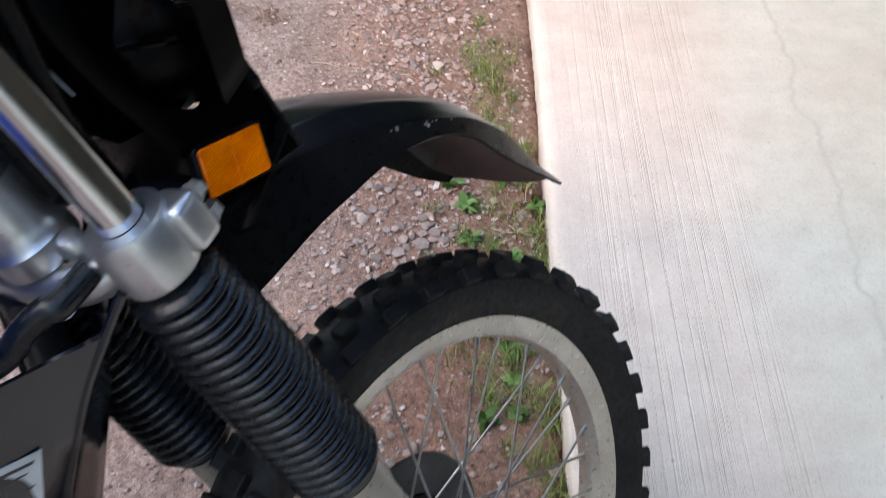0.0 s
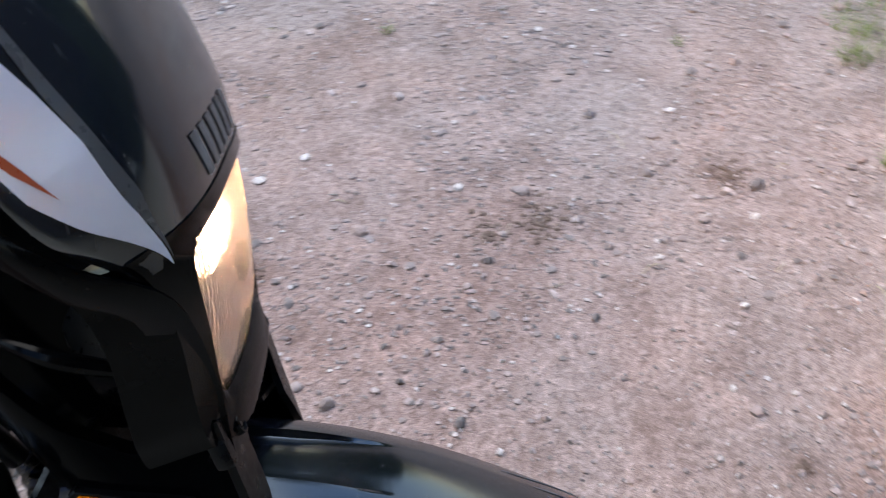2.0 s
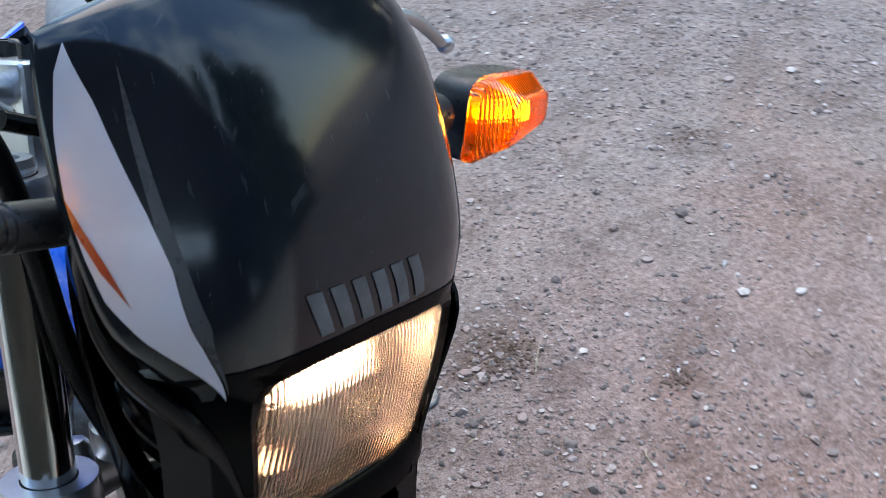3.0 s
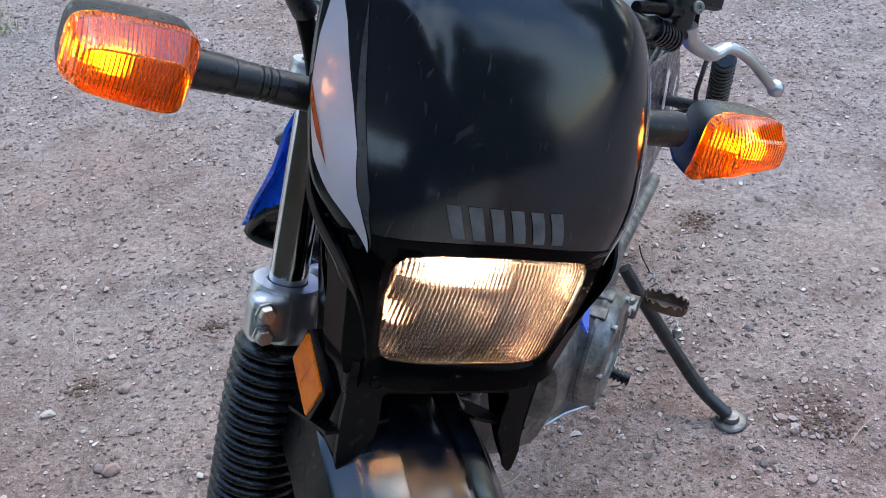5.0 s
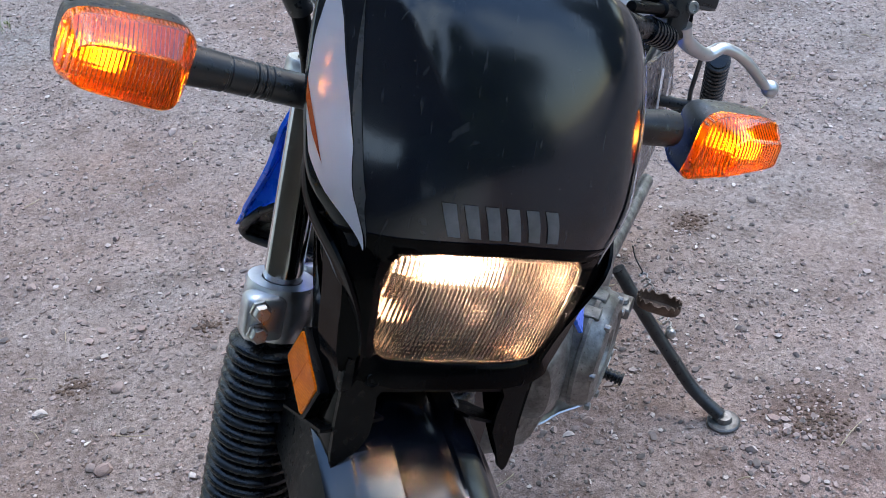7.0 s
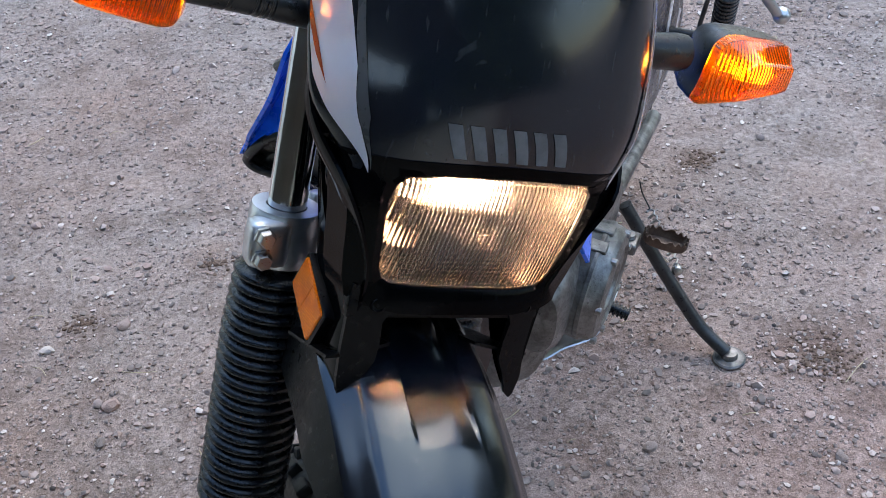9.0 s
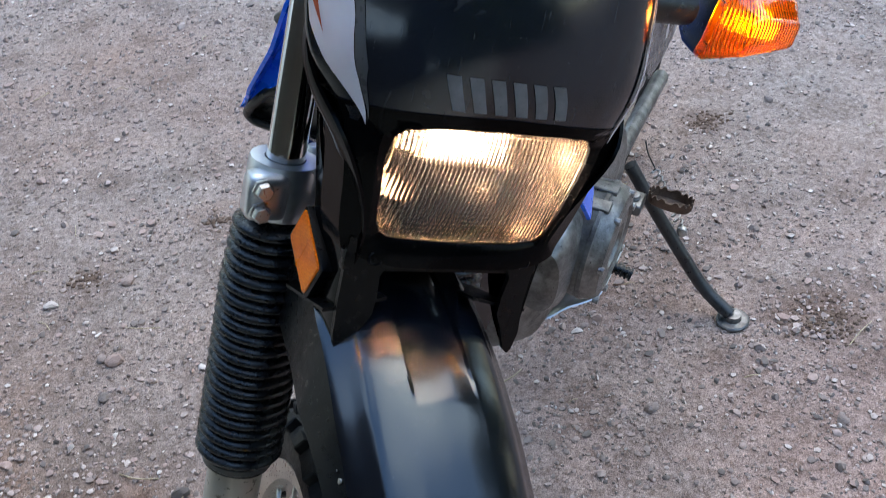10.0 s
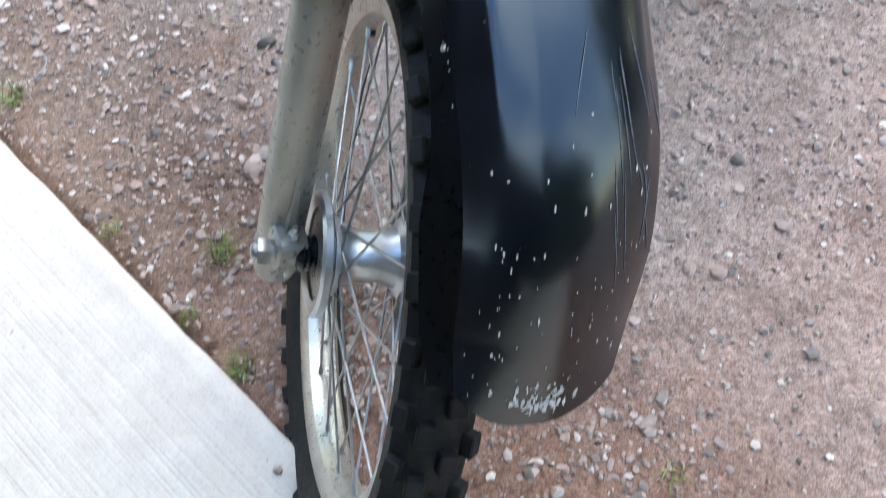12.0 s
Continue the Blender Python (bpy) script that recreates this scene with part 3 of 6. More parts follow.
def build_gravel():
    rng = random.Random(11)
    shapes = pebble_shapes(24, rng)
    allv, allf, base = [], [], 0
    made = 0
    while made < 86000:
        x, y = rng.uniform(-2.7, 1.45), rng.uniform(-3.6, 1.75)
        s = x * EDGE_N.x + y * EDGE_N.y - EDGE_AT
        if s > -0.015:
            if rng.random() > 0.004 or s > 0.2:
                continue
        d = 0.42 + 0.55 * noise.noise(V(x * 1.1 + 3, y * 1.1, 0)) + 0.35 * noise.noise(V(x * 4, y * 4, 7))
        heap = 0.0
        if -0.48 < s < -0.06:
            heap = max(0.0, 1 - abs(s + 0.27) / 0.21) * (1.0 if x < -0.3 else 0.35)
        if math.hypot(x + 0.5, y - 0.35) < 0.42:
            d -= 0.25
        d += heap
        if x < -1.15 and y > -0.3:
            d += 0.25
        if rng.random() > d:
            continue
        big = rng.random()
        r = 0.0021 + 0.0026 * rng.random() + (0.004 * rng.random() if big > 0.66 else 0) + (0.007 * rng.random() ** 2 if big > 0.95 else 0)
        if heap > 0.2 and big > 0.5:
            r += 0.008 * rng.random() ** 2 * heap
        vs, fs = shapes[rng.randrange(24)]
        a = rng.uniform(0, 6.283)
        c, q = math.cos(a) * r, math.sin(a) * r
        w = np.stack([vs[:, 0] * c - vs[:, 1] * q + x, vs[:, 0] * q + vs[:, 1] * c + y, vs[:, 2] * r + (ground_z(x, y) if s <= 0 else SLAB_TOP) + r * 0.2], 1)
        allv.append(w)
        allf.append(fs + base)
        base += len(vs)
        made += 1
    v, f = np.concatenate(allv), np.concatenate(allf)
    me = bpy.data.meshes.new("gravel")
    me.from_pydata(v.tolist(), [], f.tolist())
    for p in me.polygons:
        p.use_smooth = True
    me.set_sharp_from_angle(angle=radians(38))
    me.materials.append(M_GRAVEL)
    return tagged(new("gravel", me), "loose grey, pink and white gravel over dirt", "gravel", kind="stuff")


build_gravel()

# ---- the motorcycle ----
# fork frame: x to the rider's right, y ahead, z up along the fork; origin at the front axle
FORK = frame_of((0.2761, 0.0620, 0.3111), V(0.88597, 0.25354, 0.38830), V(-0.34149, 0.92319, 0.17635), V(-0.31376, -0.28885, 0.90450))
WHEEL = FORK @ pose(-0.0016, -0.0196, 0.0147, 0, 0.31, -9.4) @ Matrix.Diagonal((1.035, 1.035, 1.035, 1))
LEGS = FORK @ pose(0, -0.011, 0.65) @ pose(0, 0, 0, -2.0, 1.7, 0) @ pose(0, 0, -0.668)
# body frame: level along the machine, leaning on its stand, the bars turned full left of it
BODY = frame_of((0.307, 0.010, 0.305), V(0.86794, -0.47351, 0.14987), V(0.47892, 0.87786, 0.0), V(-0.13156, 0.07178, 0.98871))
MID = 0.01   # the fork's middle plane
bike = new("motorcycle")
BASE = BODY @ pose(0, -0.67, -0.309)
bike.matrix_basis = BASE
PLACE[bike] = BASE
tagged(bike, "black and blue trail motorcycle leaning on its side stand", "motorcycle")


def add(name, bm, material, m=FORK, parent=bike, label="", smooth=35):
    return part(name, bm, material, parent, label, m, smooth)


def build_front_wheel():
    X = (1, 0, 0)
    bm = bmesh.new()
    prof = [(0.279, -0.021), (0.292, -0.030), (0.308, -0.036), (0.322, -0.035), (0.331, -0.026), (0.3355, -0.012), (0.3365, 0), (0.3355, 0.012), (0.331, 0.026), (0.322, 0.035), (0.308, 0.036), (0.292, 0.030), (0.279, 0.021), (0.270, 0.012), (0.270, -0.012)]
    lathe(bm, prof, (0, 0, 0), X, 72, closed_profile=True)
    tyre = add("front_tyre", bm, M_TYRE, WHEEL, label="dusty black knobbly tyre")

    def block(sx, sy, sz):
        b = bmesh.new()
        box(b, (-sx, -sy, -0.006), (sx, sy, sz), bevel=0.0015, seg=1)
        return mesh_of("tread_block", b, M_TYRE)
    centre, shoulder = block(0.0085, 0.0105, 0.0095), block(0.0075, 0.0115, 0.010)
    rng = random.Random(3)
    n = 38
    for k in range(n):
        a = 2 * math.pi * k / n
        for off, me, r, cant, ph in ((-0.011, centre, 0.3355, -8, 0.0), (0.011, centre, 0.3355, 8, 0.5), (-0.029, shoulder, 0.328, -46, 0.25), (0.029, shoulder, 0.328, 46, 0.75)):
            aa = a + 2 * math.pi / n * ph
            m = Matrix.Rotation(aa, 4, "X") @ pose(off, 0, r, 0, cant, rng.uniform(-5, 5))
            part("tread_block", me, None, tyre, m=WHEEL @ m)
    bm = bmesh.new()
    rp = [(0.2805, -0.0235), (0.2805, -0.0205), (0.272, -0.019), (0.268, -0.012), (0.262, -0.008), (0.260, 0), (0.262, 0.008), (0.268, 0.012), (0.272, 0.019), (0.2805, 0.0205), (0.2805, 0.0235), (0.268, 0.0225), (0.258, 0.0165), (0.2545, 0.007), (0.2525, 0), (0.2545, -0.007), (0.258, -0.0165), (0.268, -0.0225)]
    lathe(bm, rp, (0, 0, 0), X, 96, closed_profile=True)
    rim = add("front_rim", bm, M_RIM, WHEEL, label="dusty silver alloy rim")
    bm = bmesh.new()
    tube(bm, [(0, 0, 0.248), (0, 0, 0.262)], 0.006, 10)
    part("valve_grommet", bm, M_MATT, rim, m=WHEEL @ Matrix.Rotation(radians(52), 4, "X"))
    for k in range(36):
        side = 1 if k % 2 else -1
        lean = 1 if (k // 2) % 2 else -1
        a = 2 * math.pi * k / 36
        ha = a + lean * radians(56)
        hr = 0.040
        p1 = V(side * 0.036, hr * math.sin(ha), hr * math.cos(ha))
        p2 = V(side * 0.004, 0.2555 * math.sin(a), 0.2555 * math.cos(a))
        bm = bmesh.new()
        tube(bm, [p1, p2], 0.0016, 6)
        part("spoke", bm, M_STEEL, rim)
        d = (p1 - p2).normalized()
        bm = bmesh.new()
        tube(bm, [p2 - d * 0.004, p2 + d * 0.012, p2 + d * 0.0145], [0.0031, 0.0029, 0.0018], 8)
        part("spoke_nipple", bm, M_STEEL, rim)
    bm = bmesh.new()
    hp = [(0.012, -0.05), (0.040, -0.048), (0.047, -0.044), (0.047, -0.036), (0.034, -0.030), (0.029, -0.018), (0.028, 0.012), (0.031, 0.026), (0.036, 0.032), (0.044, 0.035), (0.044, 0.041), (0.024, 0.046), (0.012, 0.05)]
    lathe(bm, hp, (0, 0, 0), X, 40, caps=True)
    hub = add("front_hub", bm, M_ALU, WHEEL, label="polished cast hub")
    bm = bmesh.new()
    lathe(bm, [(0.052, 0.047), (0.063, 0.046), (0.068, 0.049), (0.068, 0.056), (0.063, 0.059), (0.050, 0.056)], (0, 0, 0), X, 48, closed_profile=True)
    part("hub_flange", bm, M_ALU, hub, "bright turned hub ring")
    bm = bmesh.new()
    lathe(bm, [(0.012, 0.043), (0.05, 0.047), (0.05, 0.053), (0.022, 0.055), (0.012, 0.057)], (0, 0, 0), X, 40, caps=True)
    part("hub_cover", bm, M_SLIDER, hub)
    bm = bmesh.new()
    lathe(bm, [(0.018, 0.055), (0.020, 0.058), (0.0175, 0.061), (0.020, 0.064), (0.0175, 0.067), (0.020, 0.070), (0.018, 0.074), (0.012, 0.078)], (0, 0, 0), X, 24, caps=True)
    part("dust_seal", bm, M_RUBBER, hub)
    bm = bmesh.new()
    lathe(bm, [(0.009, -0.12), (0.013, -0.11), (0.013, 0.085), (0.009, 0.088), (0.009, 0.122), (0.007, 0.124)], (0, 0, 0), X, 20, caps=True)
    part("axle", bm, M_STEEL, hub)
    bm = bmesh.new()
    lathe(bm, [(0.0145, 0.104), (0.0155, 0.106), (0.0155, 0.116), (0.0145, 0.118)], (0, 0, 0), X, 6, caps=True)
    part("axle_nut", bm, M_STEEL, hub)
    bm = bmesh.new()
    lathe(bm, [(0.058, -0.058), (0.108, -0.058), (0.110, -0.056), (0.108, -0.054), (0.058, -0.054)], (0, 0, 0), X, 48, closed_profile=True)
    part("brake_disc", bm, M_DARKSTEEL, hub, "dark brake disc")
    bm = bmesh.new()
    lathe(bm, [(0.02, -0.062), (0.06, -0.06), (0.062, -0.05), (0.045, -0.047)], (0, 0, 0), X, 32, caps=True)
    part("disc_carrier", bm, M_MATT, hub)
    bm = bmesh.new()
    box(bm, (-0.085, -0.11, 0.045), (-0.045, -0.055, 0.125), bevel=0.008)
    add("brake_caliper", bm, M_MATT, WHEEL, label="black brake caliper")


build_front_wheel()

FX, FY = 0.090, -0.046      # half the fork's spacing, its set-back behind the axle


def build_fork():
    for side in (1, -1):
        x = MID + side * FX
        bm = bmesh.new()
        lathe(bm, [(0.0175, 0.36), (0.0175, 0.889), (0.016, 0.891)], (x, FY, 0), (0, 0, 1), 32, caps=True)
        add("fork_tube", bm, M_CHROME, LEGS, label="bright chromed fork tube")
        bm = bmesh.new()
        lathe(bm, [(0.012, -0.045), (0.022, -0.042), (0.026, -0.03), (0.0265, 0.05), (0.0275, 0.10), (0.0275, 0.385), (0.025, 0.40)], (x, FY, 0), (0, 0, 1), 32, caps=True)
        leg = add("fork_slider", bm, M_SLIDER, LEGS, label="grey-brown fork slider, dusty")
        bm = bmesh.new()
        box(bm, (x - 0.018, FY - 0.006, 0.012), (x + 0.020, FY + 0.058, 0.056), bevel=0.010, seg=3)
        part("axle_lug", bm, M_SLIDER, leg)
        # cast web that runs up from the lug
        bm = bmesh.new()
        rings_to(bm, [[V(x - w, FY + 0.020, z), V(x + w, FY + 0.020, z), V(x + w * 0.7, FY + d, z), V(x - w * 0.7, FY + d, z)] for z, w, d in ((0.045, 0.008, 0.0345), (0.08, 0.006, 0.0335), (0.12, 0.0045, 0.030), (0.15, 0.003, 0.026))], True, True)
        part("cast_web", bm, M_SLIDER, leg)
        bm = bmesh.new()
        for k in (-1, 1):
            lathe(bm, [(0.007, -0.008), (0.007, 0.011), (0.0035, 0.012), (0.0035, 0.02)], (x, FY + 0.044, 0.034 + k * 0.019), (0, 0, k), 6, caps=True)
        part("lug_stud", bm, M_STEEL, leg)
        # gaiter: folds that widen downwards
        top, low, folds = 0.626, 0.359, 22
        prof = [(0.0235, top + 0.012), (0.027, top + 0.012), (0.0285, top + 0.004), (0.0265, top)]
        for k in range(folds):
            z0 = top - 0.002 - (top - low - 0.014) * k / folds
            dz = (top - low - 0.014) / folds
            r = 0.039 + 0.004 * min(k / 5, 1)
            prof += [(r - 0.0085, z0), (r - 0.0015, z0 - dz * 0.25), (r, z0 - dz * 0.5), (r - 0.0015, z0 - dz * 0.75)]
        prof += [(0.034, low + 0.012), (0.034, low), (0.027, low - 0.002)]
        bm = bmesh.new()
        lathe(bm, prof, (x, FY, 0), (0, 0, 1), 40)
        gaiter = add("fork_gaiter", bm, M_RUBBER, LEGS, label="black ribbed rubber fork gaiter with dust", smooth=60)
        bm = bmesh.new()
        lathe(bm, [(0.0342, low + 0.009), (0.0352, low + 0.008), (0.0352, low + 0.003), (0.0342, low + 0.002)], (x, FY, 0), (0, 0, 1), 40)
        part("gaiter_clip", bm, M_DARKSTEEL, gaiter)
    # lower clamp
    bm = bmesh.new()
    tube(bm, spline([(MID - FX + 0.01, FY - 0.008, 0.652), (MID - 0.05, FY - 0.03, 0.648), (MID, FY - 0.036, 0.646), (MID + 0.05, FY - 0.03, 0.648), (MID + FX - 0.01, FY - 0.008, 0.652)], 5), 0.0165, 12)
    clamp = add("lower_fork_clamp", bm, M_ALU, LEGS, label="cast aluminium lower fork clamp")
    for side in (1, -1):
        x = MID + side * FX
        bm = bmesh.new()
        lathe(bm, [(0.0185, 0.632), (0.031, 0.632), (0.0325, 0.636), (0.0325, 0.679), (0.031, 0.683), (0.0185, 0.683)], (x, FY, 0), (0, 0, 1), 36, closed_profile=True)
        part("clamp_ring", bm, M_ALU, clamp)
        bm = bmesh.new()
        box(bm, (x + (0.004 if side > 0 else -0.041), FY + 0.010, 0.636), (x + (0.041 if side > 0 else -0.004), FY + 0.038, 0.679), bevel=0.010, seg=4)
        part("pinch_lug", bm, M_ALU, clamp)
    for side in (1, -1):
        for z in (0.6475, 0.6685):
            x = MID + side * (FX + 0.030)
            bm = bmesh.new()
            lathe(bm, [(0.0095, -0.001), (0.0095, 0.0022), (0.0078, 0.0030), (0.0078, 0.0085), (0.0066, 0.0100)], (x, FY + 0.038, z), (0, 1, 0), 6, caps=True)
            part("clamp_bolt", bm, M_STEEL, clamp, "zinc hex bolt")
    bm = bmesh.new()
    lathe(bm, [(0.011, -0.018), (0.0105, 0.012), (0.008, 0.016), (0.003, 0.017)], (0.062, -0.066, 0.672), (0.1, -0.1, 1), 16, caps=True)
    part("cast_boss", bm, M_ALU, clamp)
    bm = bmesh.new()
    lathe(bm, [(0.0035, -0.005), (0.0085, -0.005), (0.0085, 0.005), (0.0035, 0.005)], (0.036, -0.094, 0.638), (0.75, -0.5, 0.5), 18, closed_profile=True)
    box(bm, (0.026, -0.092, 0.636), (0.040, -0.075, 0.648), bevel=0.003)
    part("cable_eye", bm, M_STEEL, clamp)
    # top clamp with risers
    bm = bmesh.new()
    for side in (1, -1):
        x = MID + side * FX
        lathe(bm, [(0.0185, 0.852), (0.026, 0.852), (0.028, 0.856), (0.028, 0.879), (0.026, 0.883), (0.0185, 0.883)], (x, FY, 0), (0, 0, 1), 36, closed_profile=True)
    box(bm, (MID - FX + 0.015, FY - 0.055, 0.855), (MID + FX - 0.015, FY + 0.006, 0.877), bevel=0.007, seg=3)
    top = add("top_fork_clamp", bm, M_ALU, LEGS, label="silver top fork clamp")
    for side in (1, -1):
        x = MID + side * FX
        bm = bmesh.new()
        lathe(bm, [(0.0175, 0.885), (0.0185, 0.888), (0.0165, 0.893), (0.009, 0.893), (0.009, 0.888)], (x, FY, 0), (0, 0, 1), 24, caps=True)
        part("fork_cap", bm, M_ALU, top)
        bm = bmesh.new()
        x = MID + side * 0.046
        box(bm, (x - 0.016, FY - 0.055, 0.875), (x + 0.016, FY - 0.012, 0.946), bevel=0.006, seg=3)
        part("bar_riser", bm, M_ALU, top)
        for dy in (-0.046, -0.021):
            bm = bmesh.new()
            lathe(bm, [(0.0085, 0.944), (0.0085, 0.956), (0.0055, 0.956), (0.0055, 0.951)], (x, FY + dy, 0), (0, 0, 1), 16, caps=True)
            part("riser_bolt", bm, M_DARKSTEEL, top)
    # steering head
    bm = bmesh.new()
    y = FY - 0.018
    lathe(bm, [(0.024, 0.662), (0.033, 0.664), (0.034, 0.668), (0.034, 0.684), (0.031, 0.688), (0.029, 0.70), (0.029, 0.80), (0.034, 0.806), (0.034, 0.826), (0.024, 0.83)], (MID, y, 0), (0, 0, 1), 36, caps=True)
    head = add("steering_head", bm, M_ALU, LEGS, label="silver steering head tube with stamped plate")
    bm = bmesh.new()
    for i, a in enumerate(range(0, 60, 7)):
        m = Matrix.Translation((MID, y, 0.745)) @ Matrix.Rotation(radians(-20 + a), 4, "Z")
        b2 = bmesh.new()
        box(b2, (0.0288, -0.0011, -0.005), (0.0294, 0.0011, 0.005), m)
        t = bpy.data.meshes.new("t")
        b2.to_mesh(t)
        b2.free()
        bm.from_mesh(t)
        bpy.data.meshes.remove(t)
    part("stamped_marks", bm, M_INK, head)


build_fork()


def build_fender():
    top = [(0, -0.09, 0.632), (0.12, 0.0, 0.625), (0.25, 0.09, 0.600), (0.4, 0.175, 0.552), (0.55, 0.25, 0.488), (0.68, 0.303, 0.428), (0.8, 0.338, 0.36), (0.9, 0.358, 0.29), (1, 0.372, 0.222)]
    low = [(0, -0.10, 0.535), (0.12, 0.0, 0.522), (0.25, 0.08, 0.512), (0.4, 0.155, 0.490), (0.55, 0.218, 0.455), (0.68, 0.258, 0.412), (0.8, 0.282, 0.355), (0.9, 0.32, 0.285), (1, 0.364, 0.220)]
    crown = {1: [(0, 0.060), (0.12, 0.074), (0.25, 0.083), (0.4, 0.087), (0.55, 0.086), (0.68, 0.083), (0.8, 0.079), (0.9, 0.075), (1, 0.068)],
             -1: [(0, 0.060), (0.12, 0.070), (0.25, 0.073), (0.4, 0.075), (0.6, 0.079), (0.8, 0.077), (0.9, 0.072), (0.95, 0.066), (0.98, 0.058), (1, 0.046)]}
    skirt = {1: [(0, 0.065), (0.12, 0.080), (0.3, 0.097), (0.7, 0.097), (0.8, 0.100), (0.9, 0.096), (0.96, 0.086), (1, 0.069)],
             -1: [(0, 0.065), (0.12, 0.076), (0.3, 0.083), (0.7, 0.088), (0.8, 0.088), (0.9, 0.080), (0.95, 0.070), (0.98, 0.060), (1, 0.047)]}
    fall = [(0, 0), (0.2, 0.001), (0.4, 0.0032), (0.6, 0.0075), (0.74, 0.0115), (0.79, 0.0155), (0.88, 0.0225), (0.96, 0.0275), (1.0, 0.0315)]

    def one(table, t):
        for (a, va), (b, vb) in zip(table, table[1:]):
            if t <= b:
                return va + (vb - va) * (t - a) / (b - a)
        return table[-1][1]

    def surf(t, f):
        """f across: |f| up to 1 is the crown, 1 to 2 the skirt on that side."""
        side, a = (1 if f >= 0 else -1), abs(f)
        if t > 0.86:
            t -= 0.045 * min(a, 1) ** 3 * ((t - 0.86) / 0.14) ** 2
        ty, tz = lerp_rows(top, t)
        ly, lz = lerp_rows(low, t)
        y0, z0 = lerp_rows(top, max(t - 0.05, 0))
        y1, z1 = lerp_rows(top, min(t + 0.05, 1))
        n = math.hypot(y1 - y0, z1 - z0)
        iy, iz = (z1 - z0) / n, -(y1 - y0) / n
        depth = math.hypot(ty - ly, tz - lz)
        c = min(a, 1)
        w = min(max((0.78 - t) / 0.25, 0), 1)
        d = w * one(fall, c) + (1 - w) * 0.022 * c ** 2.2
        d *= min(1, 0.8 * depth / 0.0315)
        if a <= 1:
            d += 0.0065 * min(max((0.40 - t) / 0.10, 0), 1) * min(max((0.36 - a) / 0.03, 0), 1)
        x = one(crown[side], t) * c
        y, z = ty + iy * d, tz + iz * d
        if a > 1:
            g = a - 1
            x += (one(skirt[side], t) - x) * g
            y += (ly - y) * g
            z += (lz - z) * g
        return V(MID + 0.008 + side * x, y, z)
    half = [1.0, 0.98, 0.94, 0.88, 0.83, 0.79, 0.76, 0.72, 0.67, 0.6, 0.5, 0.42, 0.38, 0.36, 0.335, 0.31, 0.2, 0.08]
    fs = half + [-f for f in reversed(half)]
    bm = bmesh.new()
    N = 150
    rings_to(bm, [[surf(k / N, f) for f in fs] for k in range(15, N + 1)], closed=False, caps=False)
    solid(bm, 0.003)
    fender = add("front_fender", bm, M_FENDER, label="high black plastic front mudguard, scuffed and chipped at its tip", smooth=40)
    # skirts drop the crown's gloss, so their deep shade is in the material
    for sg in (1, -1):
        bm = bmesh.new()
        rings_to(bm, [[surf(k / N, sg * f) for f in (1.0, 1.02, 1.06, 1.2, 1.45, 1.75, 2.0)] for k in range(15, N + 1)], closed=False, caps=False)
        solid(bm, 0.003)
        part("skirt", bm, M_MATT, fender, "mudguard skirt, kept dull black for its deep shade", smooth=40)
    for t, f in ((0.47, 1.2), (0.545, 1.3)):
        bm = bmesh.new()
        p = surf(t, f)
        lathe(bm, [(0.0022, -0.001), (0.0022, 0.0008), (0.0012, 0.0013)], p, (1, 0, 0.2), 10, caps=True)
        part("fender_rivet", bm, M_STEEL, fender)
    # pale chips and long scratches
    rng = random.Random(9)

    def mark(t, f, along, across, turn=0.0):
        o = surf(t, f)
        du = (surf(t + 0.004, f) - surf(t - 0.004, f)).normalized()
        dv = (surf(t, f + 0.01) - surf(t, f - 0.01)).normalized()
        nrm = du.cross(dv).normalized()
        if nrm.y + nrm.z < 0:
            nrm = -nrm
        o += nrm * 0.0005
        d = (du * math.cos(turn) + dv * math.sin(turn)).normalized()
        e = nrm.cross(d)
        bm = bmesh.new()
        pts = [o + d * (along * math.cos(6.283 * i / 8) * rng.uniform(0.6, 1.25)) + e * (across * math.sin(6.283 * i / 8) * rng.uniform(0.6, 1.3)) for i in range(8)]
        bm.faces.new([bm.verts.new(p) for p in pts])
        return bm

    def gather(bm):
        bmesh.ops.solidify(bm, geom=bm.faces[:], thickness=0.0005)
        part("paint_chip", bm, M_CHIP, fender)
    for _ in range(70):
        t = 0.982 - abs(rng.gauss(0, 0.022))
        f = min(max(rng.gauss(0.05, 0.27), -0.75), 0.85)
        gather(mark(t, f, rng.uniform(0.0008, 0.0042), rng.uniform(0.0006, 0.0022)))
    for _ in range(34):
        gather(mark(rng.uniform(0.62, 0.95), rng.uniform(-0.8, 0.8), rng.uniform(0.0008, 0.0034), rng.uniform(0.0004, 0.0011)))
    for _ in range(46):
        gather(mark(rng.uniform(0.78, 0.985), rng.uniform(-0.85, 0.9), rng.uniform(0.0006, 0.0016), rng.uniform(0.0003, 0.0007)))
    # hair-fine curved scratches
    for k in range(15):
        t0, f0 = rng.uniform(0.5, 0.76), rng.uniform(-0.85, -0.25)
        dt, df, bend = rng.uniform(0.04, 0.13), rng.uniform(-0.25, 0.05), rng.uniform(-0.12, 0.12)
        if k == 0:
            t0, f0, dt, df, bend = 0.53, -0.06, 0.10, 0.16, 0.05
        pts = []
        for i in range(13):
            u = i / 12
            t, f = t0 + dt * u, f0 + df * u + bend * u * (1 - u)
            pts.append(surf(t, f) + V(0, 0.0002, 0.0003))
        bm = bmesh.new()
        tube(bm, pts, [0.00012 + 0.00030 * math.sin(math.pi * i / 12) for i in range(13)], 5)
        part("scratch", bm, M_SCUFF, fender)
